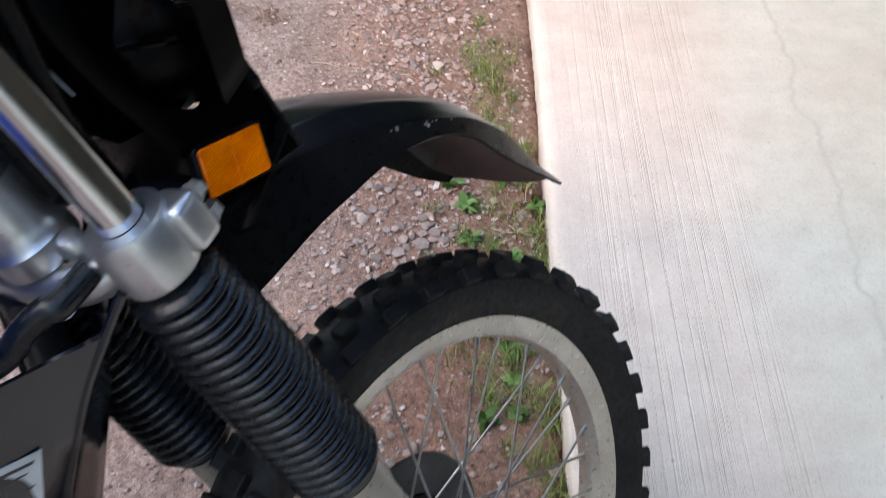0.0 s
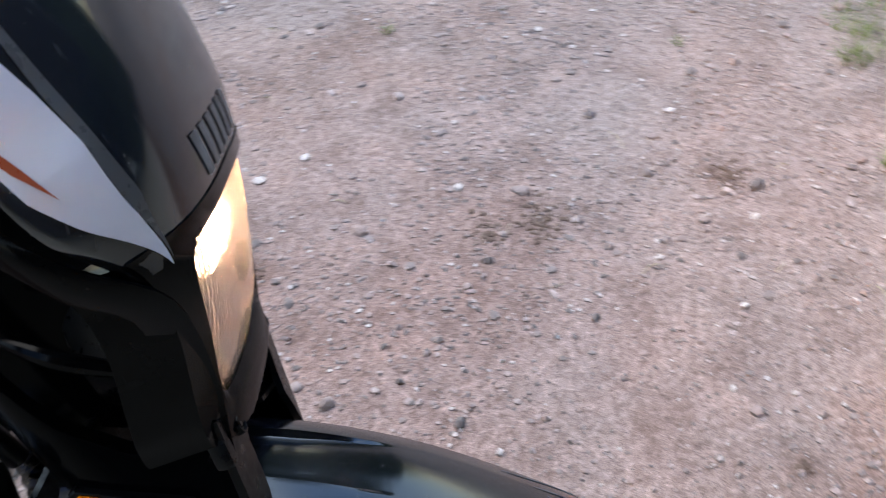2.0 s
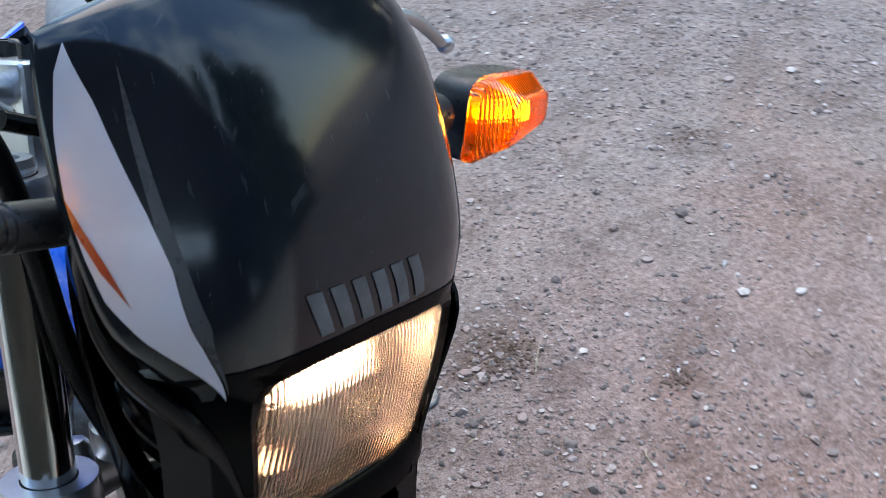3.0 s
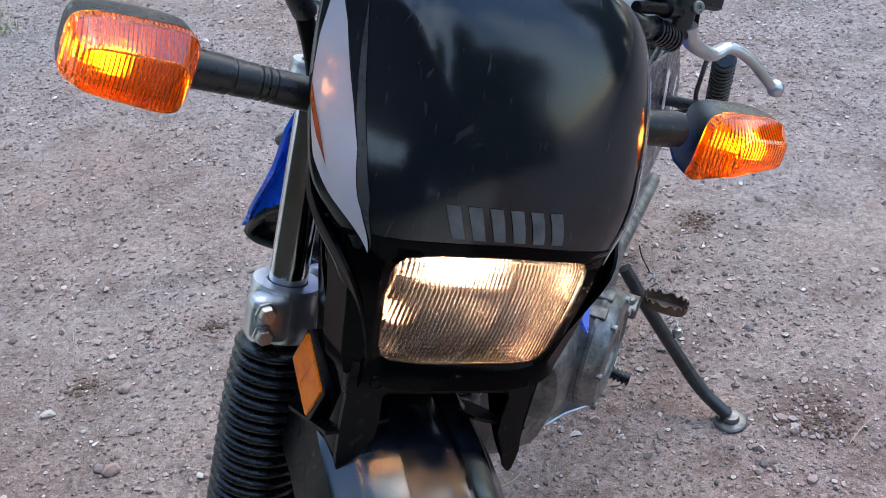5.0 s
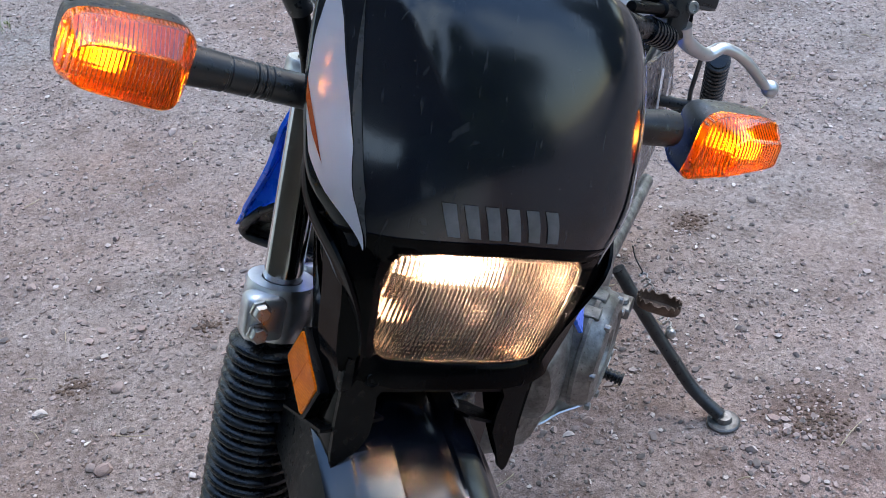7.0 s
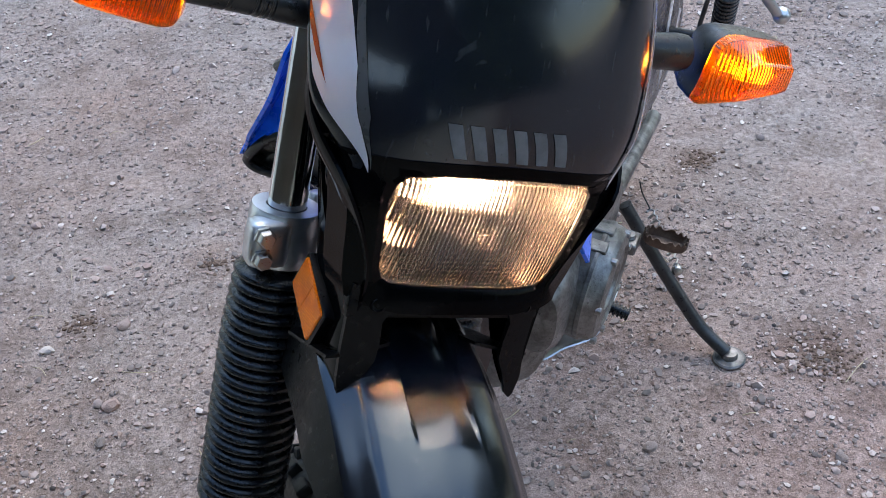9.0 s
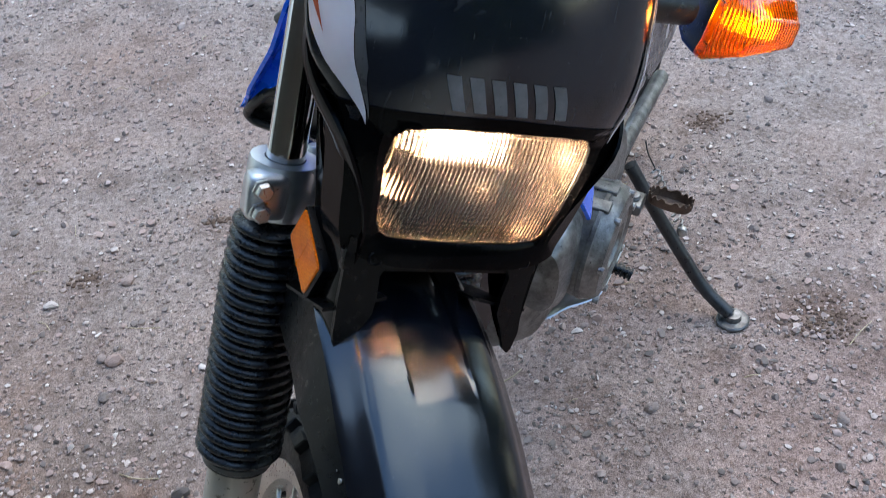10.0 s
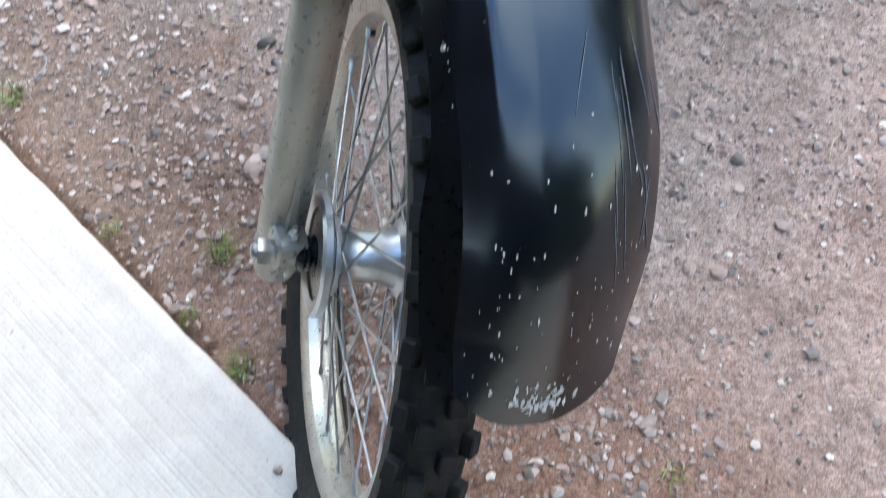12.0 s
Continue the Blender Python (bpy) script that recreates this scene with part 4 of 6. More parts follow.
    for _ in range(7):
        gather(mark(rng.uniform(0.44, 0.62), rng.uniform(1.05, 1.35), rng.uniform(0.0005, 0.0014), rng.uniform(0.0004, 0.0008)))


build_fender()


def cowl_point(s, z):
    """The cowl's skin: s from -1 (rider's left) to 1 across, at height z."""
    cx, hw, yf, ye = lerp_rows([(0.655, 0.008, 0.104, 0.118, 0.098), (0.70, 0.010, 0.108, 0.132, 0.112), (0.735, 0.012, 0.113, 0.142, 0.120), (0.765, 0.0125, 0.120, 0.150, 0.118), (0.80, 0.012, 0.143, 0.155, 0.100), (0.84, 0.013, 0.149, 0.154, 0.088), (0.88, 0.014, 0.150, 0.148, 0.078), (0.92, 0.017, 0.146, 0.138, 0.072), (0.95, 0.022, 0.137, 0.126, 0.070), (0.985, 0.028, 0.112, 0.104, 0.064)], z)
    a = abs(s)
    y = yf - (yf - ye) * (0.25 * a ** 2 + 0.75 * a ** 5)
    return V(cx + hw * s, y, z)


def cowl_normal(s, z):
    e = 0.004
    du = cowl_point(min(s + e, 1), z) - cowl_point(s - e, z)
    dv = cowl_point(s, z + e) - cowl_point(s, z - e)
    n = du.cross(dv).normalized()
    return n if n.y > 0 else -n


def build_cowl():
    bm = bmesh.new()
    S = [-1 + 2 * k / 30 for k in range(31)]
    rows = []
    for k in range(25):
        v = k / 24
        ring = []
        for s in S:
            zt = 0.982 - 0.034 * abs(s) ** 3
            zb = 0.770 + 0.002 * s - 0.012 * (abs(s) > 0.9)
            ring.append(cowl_point(s, zb + (zt - zb) * v))
        back = [ring[-1] + V(0.001, -0.003, 0.0), ring[-1] + V(0.0, -0.007, -0.001)]
        front = [ring[0] + V(0.0, -0.007, -0.001), ring[0] + V(-0.001, -0.003, 0.0)]
        rows.append(front + ring + back)
    rows.append([p + V(0, -0.013 if 2 < i < len(rows[-1]) - 3 else -0.004, 0.003) for i, p in enumerate(rows[-1])])
    rows.append([p + V(0, -0.008, -0.003) for p in rows[-1]])
    rings_to(bm, rows, closed=False, caps=False)
    solid(bm, 0.0028)
    cowl = add("headlight_cowl", bm, M_BLACK, label="black plastic headlight cowl with white and grey flashes", smooth=40)

    def decal(name, outline, material, lift, label="", steps=10):
        """A patch that follows the cowl's skin; outline of (s, z)."""
        b = bmesh.new()
        zs = [p[1] for p in outline]
        z0, z1 = min(zs), max(zs)
        rows = []
        for i in range(steps * 4 + 1):
            z = z0 + (z1 - z0) * min(max(i / (steps * 4), 0.002), 0.998)
            cut = []
            for (s1, za), (s2, zb) in zip(outline, outline[1:] + outline[:1]):
                if (za - z) * (zb - z) < 0:
                    cut.append(s1 + (s2 - s1) * (z - za) / (zb - za))
            if len(cut) < 2:
                continue
            lo_, hi_ = min(cut), max(cut)
            row = []
            for k in range(steps + 1):
                s = lo_ + (hi_ - lo_) * k / steps
                row.append(cowl_point(s, z) + cowl_normal(s, z) * lift)
            rows.append(row)
        rings_to(b, rows, closed=False, caps=False)
        bmesh.ops.solidify(b, geom=b.faces[:], thickness=0.0004)
        part(name, b, material, cowl, label)
    for sg in (1, -0.982):
        decal("white_flash", [(sg * 0.955, 0.946), (sg * 0.975, 0.932), (sg * 0.99, 0.904), (sg * 0.998, 0.87), (sg * 0.998, 0.84), (sg * 0.992, 0.819), (sg * 0.96, 0.797), (sg * 0.935, 0.784), (sg * 0.893, 0.759), (sg * 0.845, 0.791), (sg * 0.84, 0.834), (sg * 0.86, 0.862), (sg * 0.885, 0.888), (sg * 0.91, 0.916)], M_WHITE, 0.0012, "white flash decal")
        decal("grey_flash", [(sg * 0.85, 0.936), (sg * 0.855, 0.904), (sg * 0.85, 0.858), (sg * 0.838, 0.834), (sg * 0.842, 0.791), (sg * 0.88, 0.761), (sg * 0.79, 0.801), (sg * 0.805, 0.834), (sg * 0.82, 0.864), (sg * 0.835, 0.906)], M_GREY, 0.0009, "dark grey flash decal")
        decal("orange_flash", [(sg * 0.998, 0.872), (sg * 0.97, 0.842), (sg * 0.948, 0.815), (sg * 0.98, 0.834), (sg * 0.998, 0.856)], M_REDDECAL, 0.0018, "rust-orange flash decal")
    # the maker's mark: six plain leaning shapes
    for k in range(6):
        s0 = 0.43 - k * 0.121
        lo_ = 0.042 + 0.011 * k
        decal("mark", [(s0, 0.807), (s0 - 0.078, 0.807), (s0 - 0.078 - lo_, 0.781), (s0 - lo_, 0.781)], M_LETTER, 0.0008, steps=3)
    # lamp surround
    bm = bmesh.new()
    outer = [(-1.0, 0.772), (-0.93, 0.773), (-0.5, 0.776), (0, 0.778), (0.5, 0.776), (0.93, 0.773), (1.0, 0.772), (1.0, 0.762), (1.0, 0.73), (0.99, 0.69), (0.97, 0.668), (0.93, 0.650), (0.8, 0.645), (0.5, 0.640), (0, 0.640), (-0.5, 0.640), (-0.8, 0.644), (-0.93, 0.648), (-0.97, 0.668), (-0.99, 0.69), (-1.0, 0.73), (-1.0, 0.762)]
    inner = [(-0.7617, 0.7547), (-0.6857, 0.7617), (-0.422, 0.764), (0.0, 0.7645), (0.4, 0.7631), (0.65, 0.7594), (0.722, 0.7519), (0.75, 0.7393), (0.757, 0.7282), (0.742, 0.6909), (0.725, 0.6778), (0.69, 0.6695), (0.62, 0.6648), (0.4, 0.6629), (0.0, 0.662), (-0.422, 0.662), (-0.6541, 0.6639), (-0.7279, 0.6685), (-0.7649, 0.6778), (-0.7828, 0.6909), (-0.7986, 0.7263), (-0.7913, 0.7412)]

    def dense(loop, n=4):
        out = []
        for (a, b), (c, d) in zip(loop, loop[1:] + loop[:1]):
            for k in range(n):
                out.append((a + (c - a) * k / n, b + (d - b) * k / n))
        return out
    outer, inner = dense(outer), dense(inner)
    r0 = [cowl_point(s * 1.02, z) + V(0, -0.035, 0) for s, z in outer]
    r1 = [cowl_point(s, z) + cowl_normal(min(max(s, -0.98), 0.98), z) * 0.001 for s, z in outer]
    r2 = [cowl_point(s, z) + cowl_normal(s, z) * 0.001 for s, z in [(a[0] * 0.25 + b[0] * 0.75, a[1] * 0.25 + b[1] * 0.75) for a, b in zip(outer, inner)]]
    r3 = [cowl_point(s, z) + V(0, -0.004, 0) for s, z in inner]
    r4 = [cowl_point(s, z) + V(0, -0.022, 0) for s, z in inner]
    rings_to(bm, [r0, r1, r2, r3, r4], closed=True, caps=False)
    solid(bm, 0.002)
    surround = add("lamp_surround", bm, M_SHADED, label="black moulded headlight surround with pointed lower wings", smooth=45)
    # wings and screws
    for sg in (1, -1):
        a = [(0.090, 0.662), (0.0895, 0.640), (0.0885, 0.605), (0.0865, 0.575), (0.083, 0.559), (0.079, 0.556), (0.074, 0.560), (0.067, 0.578), (0.058, 0.595), (0.0575, 0.612), (0.0595, 0.630), (0.054, 0.641), (0.044, 0.646), (0.040, 0.655)]
        bm = bmesh.new()

        def put(x, z, c, sg=sg):
            y = 0.108 + 0.06 * (z - 0.60) - 0.35 * max(0, x - 0.078) + 0.02 * max(0, 0.6 - z)
            return V(MID + 0.0015 + sg * x, y + c, z)
        if sg < 0:
            a = [(min(x, 0.081 if z > 0.60 else 0.09), z) for x, z in a]
        plate(bm, a, 0.005, put, 0.0018)
        part("wing", bm, M_MATT, surround)
        bm = bmesh.new()
        lathe(bm, [(0.0062, -0.002), (0.0062, 0.0026), (0.0052, 0.0030), (0.0045, 0.0012), (0.0018, 0.001), (0.0016, 0.0022)], (MID + 0.0015 + sg * 0.0675, 0.1125, 0.6455), (0, 1, 0.2), 16, caps=True)
        part("screw", bm, M_MATT, surround, "sunken black screw")
    bm = bmesh.new()
    box(bm, (MID - 0.085, 0.098, 0.632), (MID + 0.093, 0.110, 0.652), bevel=0.004)
    part("lower_bar", bm, M_MATT, surround)
    # plate added to keep the gap behind the lamp dark
    bm = bmesh.new()
    box(bm, (MID - 0.078, 0.030, 0.600), (MID + 0.080, 0.036, 0.672), bevel=0.002)
    part("gap_filler", bm, M_MATT, surround)
    # webs added to close the dark gaps beside the mudguard
    for sg in (1, -1):
        bm = bmesh.new()
        plate(bm, [(0.040, 0.0), (0.070, -0.002), (0.092, 0.012), (0.094, 0.10), (0.075, 0.106), (0.040, 0.10)], 0.003, lambda x, y, c, sg=sg: V(MID + 0.004 + sg * x, y, 0.588 + c + 0.25 * (y - 0.05) - 0.2 * (x - 0.06)), 0.001)
        part("inner_web", bm, M_MATT, surround)
    return cowl, inner


cowl, LAMP_LOOP = build_cowl()


def build_headlight():
    bm = bmesh.new()
    loop = [(s * 0.997, z) for s, z in LAMP_LOOP]
    cs, cz = 0.0, 0.715
    rings = []
    for f, dip in ((1.0, -0.008), (0.97, -0.0045), (0.85, -0.0025), (0.6, -0.0005), (0.35, 0.0005), (0.12, 0.001)):
        ring = []
        for s, z in loop:
            p = cowl_point(cs + (s - cs) * f, cz + (z - cz) * f)
            ring.append(p + V(0, dip, 0))
        rings.append(ring)
    rows = rings_to(bm, rings, closed=True, caps=False)
    bm.faces.new(rows[-1])
    solid(bm, 0.003)
    lens = add("headlight", bm, M_GLASS, label="lit rectangular headlight with fluted glass", smooth=50)
    lens.visible_shadow = False
    # bowl: a paraboloid cut off by the lamp's outline
    bm = bmesh.new()
    rings = []
    mid = cowl_point(0, cz)
    rim = [cowl_point(s, z) for s, z in loop]
    back, focal = mid.y - 0.086, 0.030
    rings.append([q + V(0, -0.009, 0) for q in rim])
    for r in (0.106, 0.100, 0.094, 0.088, 0.080, 0.072, 0.064, 0.056, 0.048, 0.040, 0.032, 0.024, 0.016, 0.008):
        ring = []
        for q in rim:
            dx, dz = q.x - mid.x, q.z - mid.z
            reach = math.hypot(dx, dz)
            k = min(0.985, r / reach)
            ring.append(V(mid.x + dx * k, min(back + (k * reach) ** 2 / (4 * focal) if k < 0.985 else back + r * r / (4 * focal), q.y - 0.012), mid.z + dz * k))
        rings.append(ring)
    rows = rings_to(bm, rings, closed=True, caps=False)
    bm.faces.new(rows[-1])
    solid(bm, 0.0015)
    part("reflector_bowl", bm, M_MIRROR, lens, "silvered reflector bowl glowing warm")
    bm = bmesh.new()
    c = cowl_point(0, 0.715)
    # stretched sideways near the top so the lens shows a bright upper band
    tube(bm, spline([c + V(-0.018, -0.044, 0.0285), c + V(0.0, -0.040, 0.0295), c + V(0.022, -0.040, 0.030), c + V(0.044, -0.044, 0.0295)], 4), [0.002, 0.003, 0.0038, 0.0042, 0.0045, 0.0049, 0.0049, 0.0049, 0.0045, 0.0042, 0.0036, 0.003, 0.002], 12)
    part("bulb", bm, M_BULB, lens, "lit warm bulb")
    bm = bmesh.new()
    # added to block the bulb's light from the lower bowl
    box(bm, (c.x - 0.022, c.y - 0.054, 0.7285), (c.x + 0.050, c.y - 0.026, 0.7310), bevel=0.001)
    part("bulb_shield", bm, M_MIRROR, lens, "shield under the bulb, added to darken the lower bowl")
    # added mirror facets, each turned from bulb to camera (ahead), for bright patches
    glow_at, ahead = c + V(0.012, -0.041, 0.030), V(0.451, 0.839, 0.987)
    for at, hw, hh, lean in ((V(0.077, 0.101, 0.713), 0.017, 0.020, 0.1), (V(0.055, 0.083, 0.70), 0.012, 0.010, 0.1), (V(-0.067, 0.111, 0.743), 0.006, 0.014, -0.25), (V(-0.047, 0.089, 0.703), 0.005, 0.013, 0.5), (V(-0.041, 0.090, 0.682), 0.004, 0.004, 0.3), (V(0.060, 0.090, 0.674), 0.006, 0.004, 0.0), (V(-0.063, 0.100, 0.670), 0.0035, 0.004, 0.0)):
        n = ((glow_at - at).normalized() + (ahead - at).normalized()).normalized()
        u = V(1, 0, 0) - n * n.x
        u.normalize()
        w = n.cross(u)
        u, w = u + w * lean, w - u * lean
        bm = bmesh.new()
        grid = []
        for a in range(9):
            row = []
            for b in range(9):
                x, z = (a / 4 - 1) * hw, (b / 4 - 1) * hh
                cut = 1 - 0.16 * (a / 4 - 1) ** 2 * (b / 4 - 1) ** 2
                row.append(at + (u * x + w * z) * cut - n * ((x * x + z * z) / 0.30))
            grid.append(row)
        rings_to(bm, grid, closed=False, caps=False)
        solid(bm, 0.001)
        part("glint_facet", bm, M_MIRROR, lens, "added mirror facet that sends the bulb's light to the camera")
    # raised mould mark on the glass
    def on_glass(a, b):
        return cowl_point(0.0 + a, 0.714 + b) + V(0, 0.0006, 0)
    for loop_ in ([(-0.11, -0.009), (0.11, -0.009), (0.11, 0.006), (0.0, 0.010), (-0.11, 0.006), (-0.11, -0.009)], [(-0.09, 0.004), (0.09, 0.004)], [(-0.08, 0.0), (0.08, 0.0)], [(-0.085, -0.005), (0.085, -0.005)]):
        bm = bmesh.new()
        tube(bm, [on_glass(a, b) for a, b in loop_], 0.0007, 6)
        mould = part("mould_mark", bm, M_GLASS, lens, "raised mark in the glass")
        mould.visible_shadow = False
    # shell behind
    bm = bmesh.new()
    lathe(bm, [(0.03, -0.005), (0.062, 0.01), (0.080, 0.045), (0.082, 0.06)], (MID + 0.004, 0.035, 0.712), (0, 1, 0), 32, caps=True)
    add("lamp_shell", bm, M_MATT, label="black headlight shell")


build_headlight()


def build_side_panels():
    """The cowl's cheeks back to the fork, each with a window, and the reflector's bracket."""
    for sg in (1, -1):
        outer = [(0.105, 0.775), (0.128, 0.745), (0.121, 0.69), (0.111, 0.645), (0.106, 0.60), (0.103, 0.562), (0.088, 0.556), (0.058, 0.575), (0.03, 0.615), (0.012, 0.66), (0.0, 0.72), (-0.005, 0.79), (0.01, 0.84), (0.05, 0.845), (0.075, 0.81)]
        inner = [(0.085, 0.765), (0.105, 0.742), (0.098, 0.705), (0.088, 0.675), (0.078, 0.662), (0.072, 0.660), (0.066, 0.658), (0.058, 0.657), (0.042, 0.672), (0.026, 0.69), (0.011, 0.73), (0.009, 0.775), (0.018, 0.805), (0.05, 0.808), (0.068, 0.79)]

        def put(y, z, c, sg=sg):
            a, b = min(max((z - 0.655) / 0.155, 0), 1), min(max((y + 0.04) / 0.14, 0), 1)
            x = 0.080 + (0.062 if sg > 0 else 0.055) * (a * a * (3 - 2 * a)) * (b * b * (3 - 2 * b)) + 0.006 * math.cos((y - 0.05) * 14)
            return V(MID + sg * (x + c), y, z)
        bm = bmesh.new()
        outer = [tuple(p[:2]) for p in spline([V(a, b, 0) for a, b in outer + outer[:1]], 4)][:-1]
        inner = [tuple(p[:2]) for p in spline([V(a, b, 0) for a, b in inner + inner[:1]], 4)][:-1]
        rings_to(bm, [[put(y, z, 0.0) for y, z in outer], [put(y, z, 0.003) for y, z in [(a[0] * 0.6 + b[0] * 0.4, a[1] * 0.6 + b[1] * 0.4) for a, b in zip(outer, inner)]], [put(y, z, 0.001) for y, z in inner], [put(y, z, -0.012) for y, z in inner]], closed=True, caps=False)
        solid(bm, 0.003)
        cheek = add("cowl_cheek", bm, M_SHADED, label="black side cheek of the cowl, darkened for its shade", smooth=45)
        # long ribs across the recess
        for z0, z1 in ((0.745, 0.70),):
            bm = bmesh.new()
            tube(bm, spline([put(0.026, z0, -0.010), put(0.055, (z0 + z1) / 2 + 0.003, -0.006), put(0.100 - (0.752 - z1) * 0.2, z1, -0.008)], 8), [0.002 + 0.0035 * math.sin(3.14159 * k / 16) for k in range(17)], 10)
            part("cheek_rib", bm, M_SHADED, cheek)
        if sg > 0:
            bm = bmesh.new()
            plate(bm, [(0.0055 * math.cos(a * 0.5236) + 0.004 * math.sin(a * 0.5236), 0.015 * math.sin(a * 0.5236)) for a in range(12)], 0.0008, lambda a, b, c: V(MID + 0.0665 + 0.6 * c + 0.8 * a, -0.006 + 0.8 * c - 0.6 * a, 0.747 + b))
            part("cheek_label", bm, M_LABEL, cheek, "pale oval sticker")
        bm = bmesh.new()
        plate(bm, [(0.09, 0.76), (0.108, 0.742), (0.10, 0.70), (0.07, 0.655), (0.055, 0.655), (0.0, 0.68), (-0.025, 0.72), (-0.025, 0.78), (0.0, 0.81), (0.055, 0.81)], 0.003, lambda y, z, c, sg=sg: V(MID + sg * (0.058 + c + 0.12 * (z - 0.7)), y, z))
        add("inner_panel", bm, M_SHADED)
    # right-hand side reflector
    A, B_, C_, D = V(0.104, 0.020, 0.651), V(0.107, 0.081, 0.620), V(0.109, 0.062, 0.584), V(0.106, 0.0, 0.615)
    nrm = (B_ - A).cross(D - A).normalized()
    if nrm.x < 0:
        nrm = -nrm
    mid = (A + B_ + C_ + D) / 4

    def prism(k, o1, o2, corner=0.12):
        q = [mid + (p - mid) * k for p in (A, B_, C_, D)]
        loop = []
        for i in range(4):
            p, a, b = q[i], q[i - 1], q[(i + 1) % 4]
            loop += [p + (a - p) * corner * 0.5, p + (b - p) * corner * 0.3]
        bm = bmesh.new()
        rings_to(bm, [[v + nrm * o1 for v in loop], [v + nrm * (o2 - 0.0012) for v in loop], [mid + (v - mid) * 0.965 + nrm * o2 for v in loop]], True, True)
        return bm
    back = add("reflector_bracket", prism(1.02, -0.010, 0.0), M_MATT, label="black reflector holder on the fork")
    part("amber_reflector", prism(0.91, -0.0035, 0.0018), M_REFL, back, "amber prismatic side reflector")
    bm = bmesh.new()
    tube(bm, [(A + B_) / 2 * 0.945 + mid * 0.055 + nrm * 0.0016, (C_ + D) / 2 * 0.945 + mid * 0.055 + nrm * 0.0016], 0.0006, 6)
    part("dividing_line", bm, M_REFL, back)
    bm = bmesh.new()
    tube(bm, [mid + nrm * -0.03, mid + nrm * -0.008], 0.008, 10)
    part("reflector_stem", bm, M_MATT, back)


build_side_panels()


def build_signal(sg):
    """A turn signal on its rubber stalk; sg 1 is the rider's right."""
    x0 = MID + 0.02 + sg * 0.105
    ax = V(sg * 0.985, 0.02, 0.06 if sg < 0 else 0.10).normalized()
    st = V(x0, 0.055, 0.853 if sg > 0 else 0.858)
    L = 0.117
    g, k = (0.019, 0.90) if sg > 0 else (0.0, 1.0)
    up = V(0.0, 0.18, 0.97)
    up = (up - ax * up.dot(ax)).normalized()
    fw = up.cross(ax)
    if fw.y < 0:
        fw = -fw
    loc = frame_of(st, ax, fw, up)
    bm = bmesh.new()
    lathe(bm, [(k * r, z if z < 0.01 else z + g) for r, z in ((0.012, 0), (0.0145, 0.003), (0.0145, 0.030), (0.0132, 0.0308), (0.0132, 0.0328), (0.0146, 0.0336), (0.0146, 0.036), (0.0132, 0.0368), (0.0132, 0.0388), (0.0147, 0.0396), (0.0147, 0.042), (0.0133, 0.0428), (0.0133, 0.0448), (0.0148, 0.0456), (0.0149, 0.062), (0.0140, 0.0628), (0.0140, 0.0645), (0.0155, 0.0653))] + [(0.0165 * k, L - 0.008), (0.0155, L)], (0, 0, 0), (1, 0, 0), 28, caps=True)
    stalk = add("turn_signal", bm, M_SATIN, FORK @ loc, label="lit amber turn signal on a black rubber stalk")
    # housing and lens: rounded box cross-sections in the lens's own frame
    hx, hz = (0.044, 0.0278) if sg > 0 else (0.046, 0.0265)
    c = V(L + hx, 0.018, 0.004) if sg > 0 else V(L + hx + 0.001, 0.018, 0.0)

    def loop(kx, y, kz, n=48, e=7.0 if sg < 0 else 5.0, cut=(0, 0, 0, 0)):
        """cut: how far the inner end, outer end, foot and top draw in."""
        out = []
        x0, x1, z0, z1 = -hx * kx + cut[0], hx * kx - cut[1], -hz * kz + cut[2], hz * kz - cut[3]
        for k in range(n):
            a = 2 * math.pi * k / n
            ca, sa = math.cos(a), math.sin(a)
            lean = 0.0 if sg > 0 else 0.011 * (sa + 1)
            px = (x0 + lean + x1) / 2 + abs(ca) ** (2 / e) * (1 if ca > 0 else -1) * (x1 - x0 - lean) / 2
            pz = (z0 + z1) / 2 + abs(sa) ** (2 / e) * (1 if sa > 0 else -1) * (z1 - z0) / 2
            taper = 1 - 0.10 * (px / hx) if pz > 0 else 1 - (0.12 if sg > 0 else 0.5) * (px / hx)
            out.append(c + V(px, y, pz * taper))
        return out
    face = (0.007, 0.007, 0.004, 0.0155) if sg > 0 else (0.023, 0.006, 0.005, 0.0125)
    bm = bmesh.new()
    rows = rings_to(bm, [loop(0.6, -0.044, 0.55), loop(0.86, -0.038, 0.84), loop(0.97, -0.022, 0.97), loop(1.0, -0.004, 1.0), loop(1.0, 0.0, 1.0), loop(0.96, 0.0, 0.96), loop(0.90, -0.020, 0.88), loop(0.5, -0.030, 0.5)], True, True)
    part("housing", bm, M_SATIN, stalk, "black signal housing")
    bm = bmesh.new()
    rows = rings_to(bm, [loop(1.0, 0.0005, 1.0), loop(1.008, 0.004, 1.01), loop(1.0, 0.0085, 1.0), loop(0.995, 0.0105, 0.99), loop(1.0, 0.0255, 1.0, cut=face), loop(0.985, 0.0275, 0.98, cut=face), loop(0.94, 0.0285, 0.92, cut=face), loop(0.5, 0.030, 0.5, cut=[v * 0.5 for v in face])], True, False)
    bm.faces.new(rows[-1])
    solid(bm, 0.0022)
    lens = part("lens", bm, M_AMBER, stalk, "ribbed amber lens with a sloping upper facet", smooth=28)
    lens.visible_shadow = False
    # the sloping upper facet has no ribs
    lens.data.materials.append(M_AMBERFLAT)
    for poly in lens.data.polygons:
        if 0.45 < poly.normal.z < 0.9 and poly.normal.y > 0.2:
            poly.material_index = 1
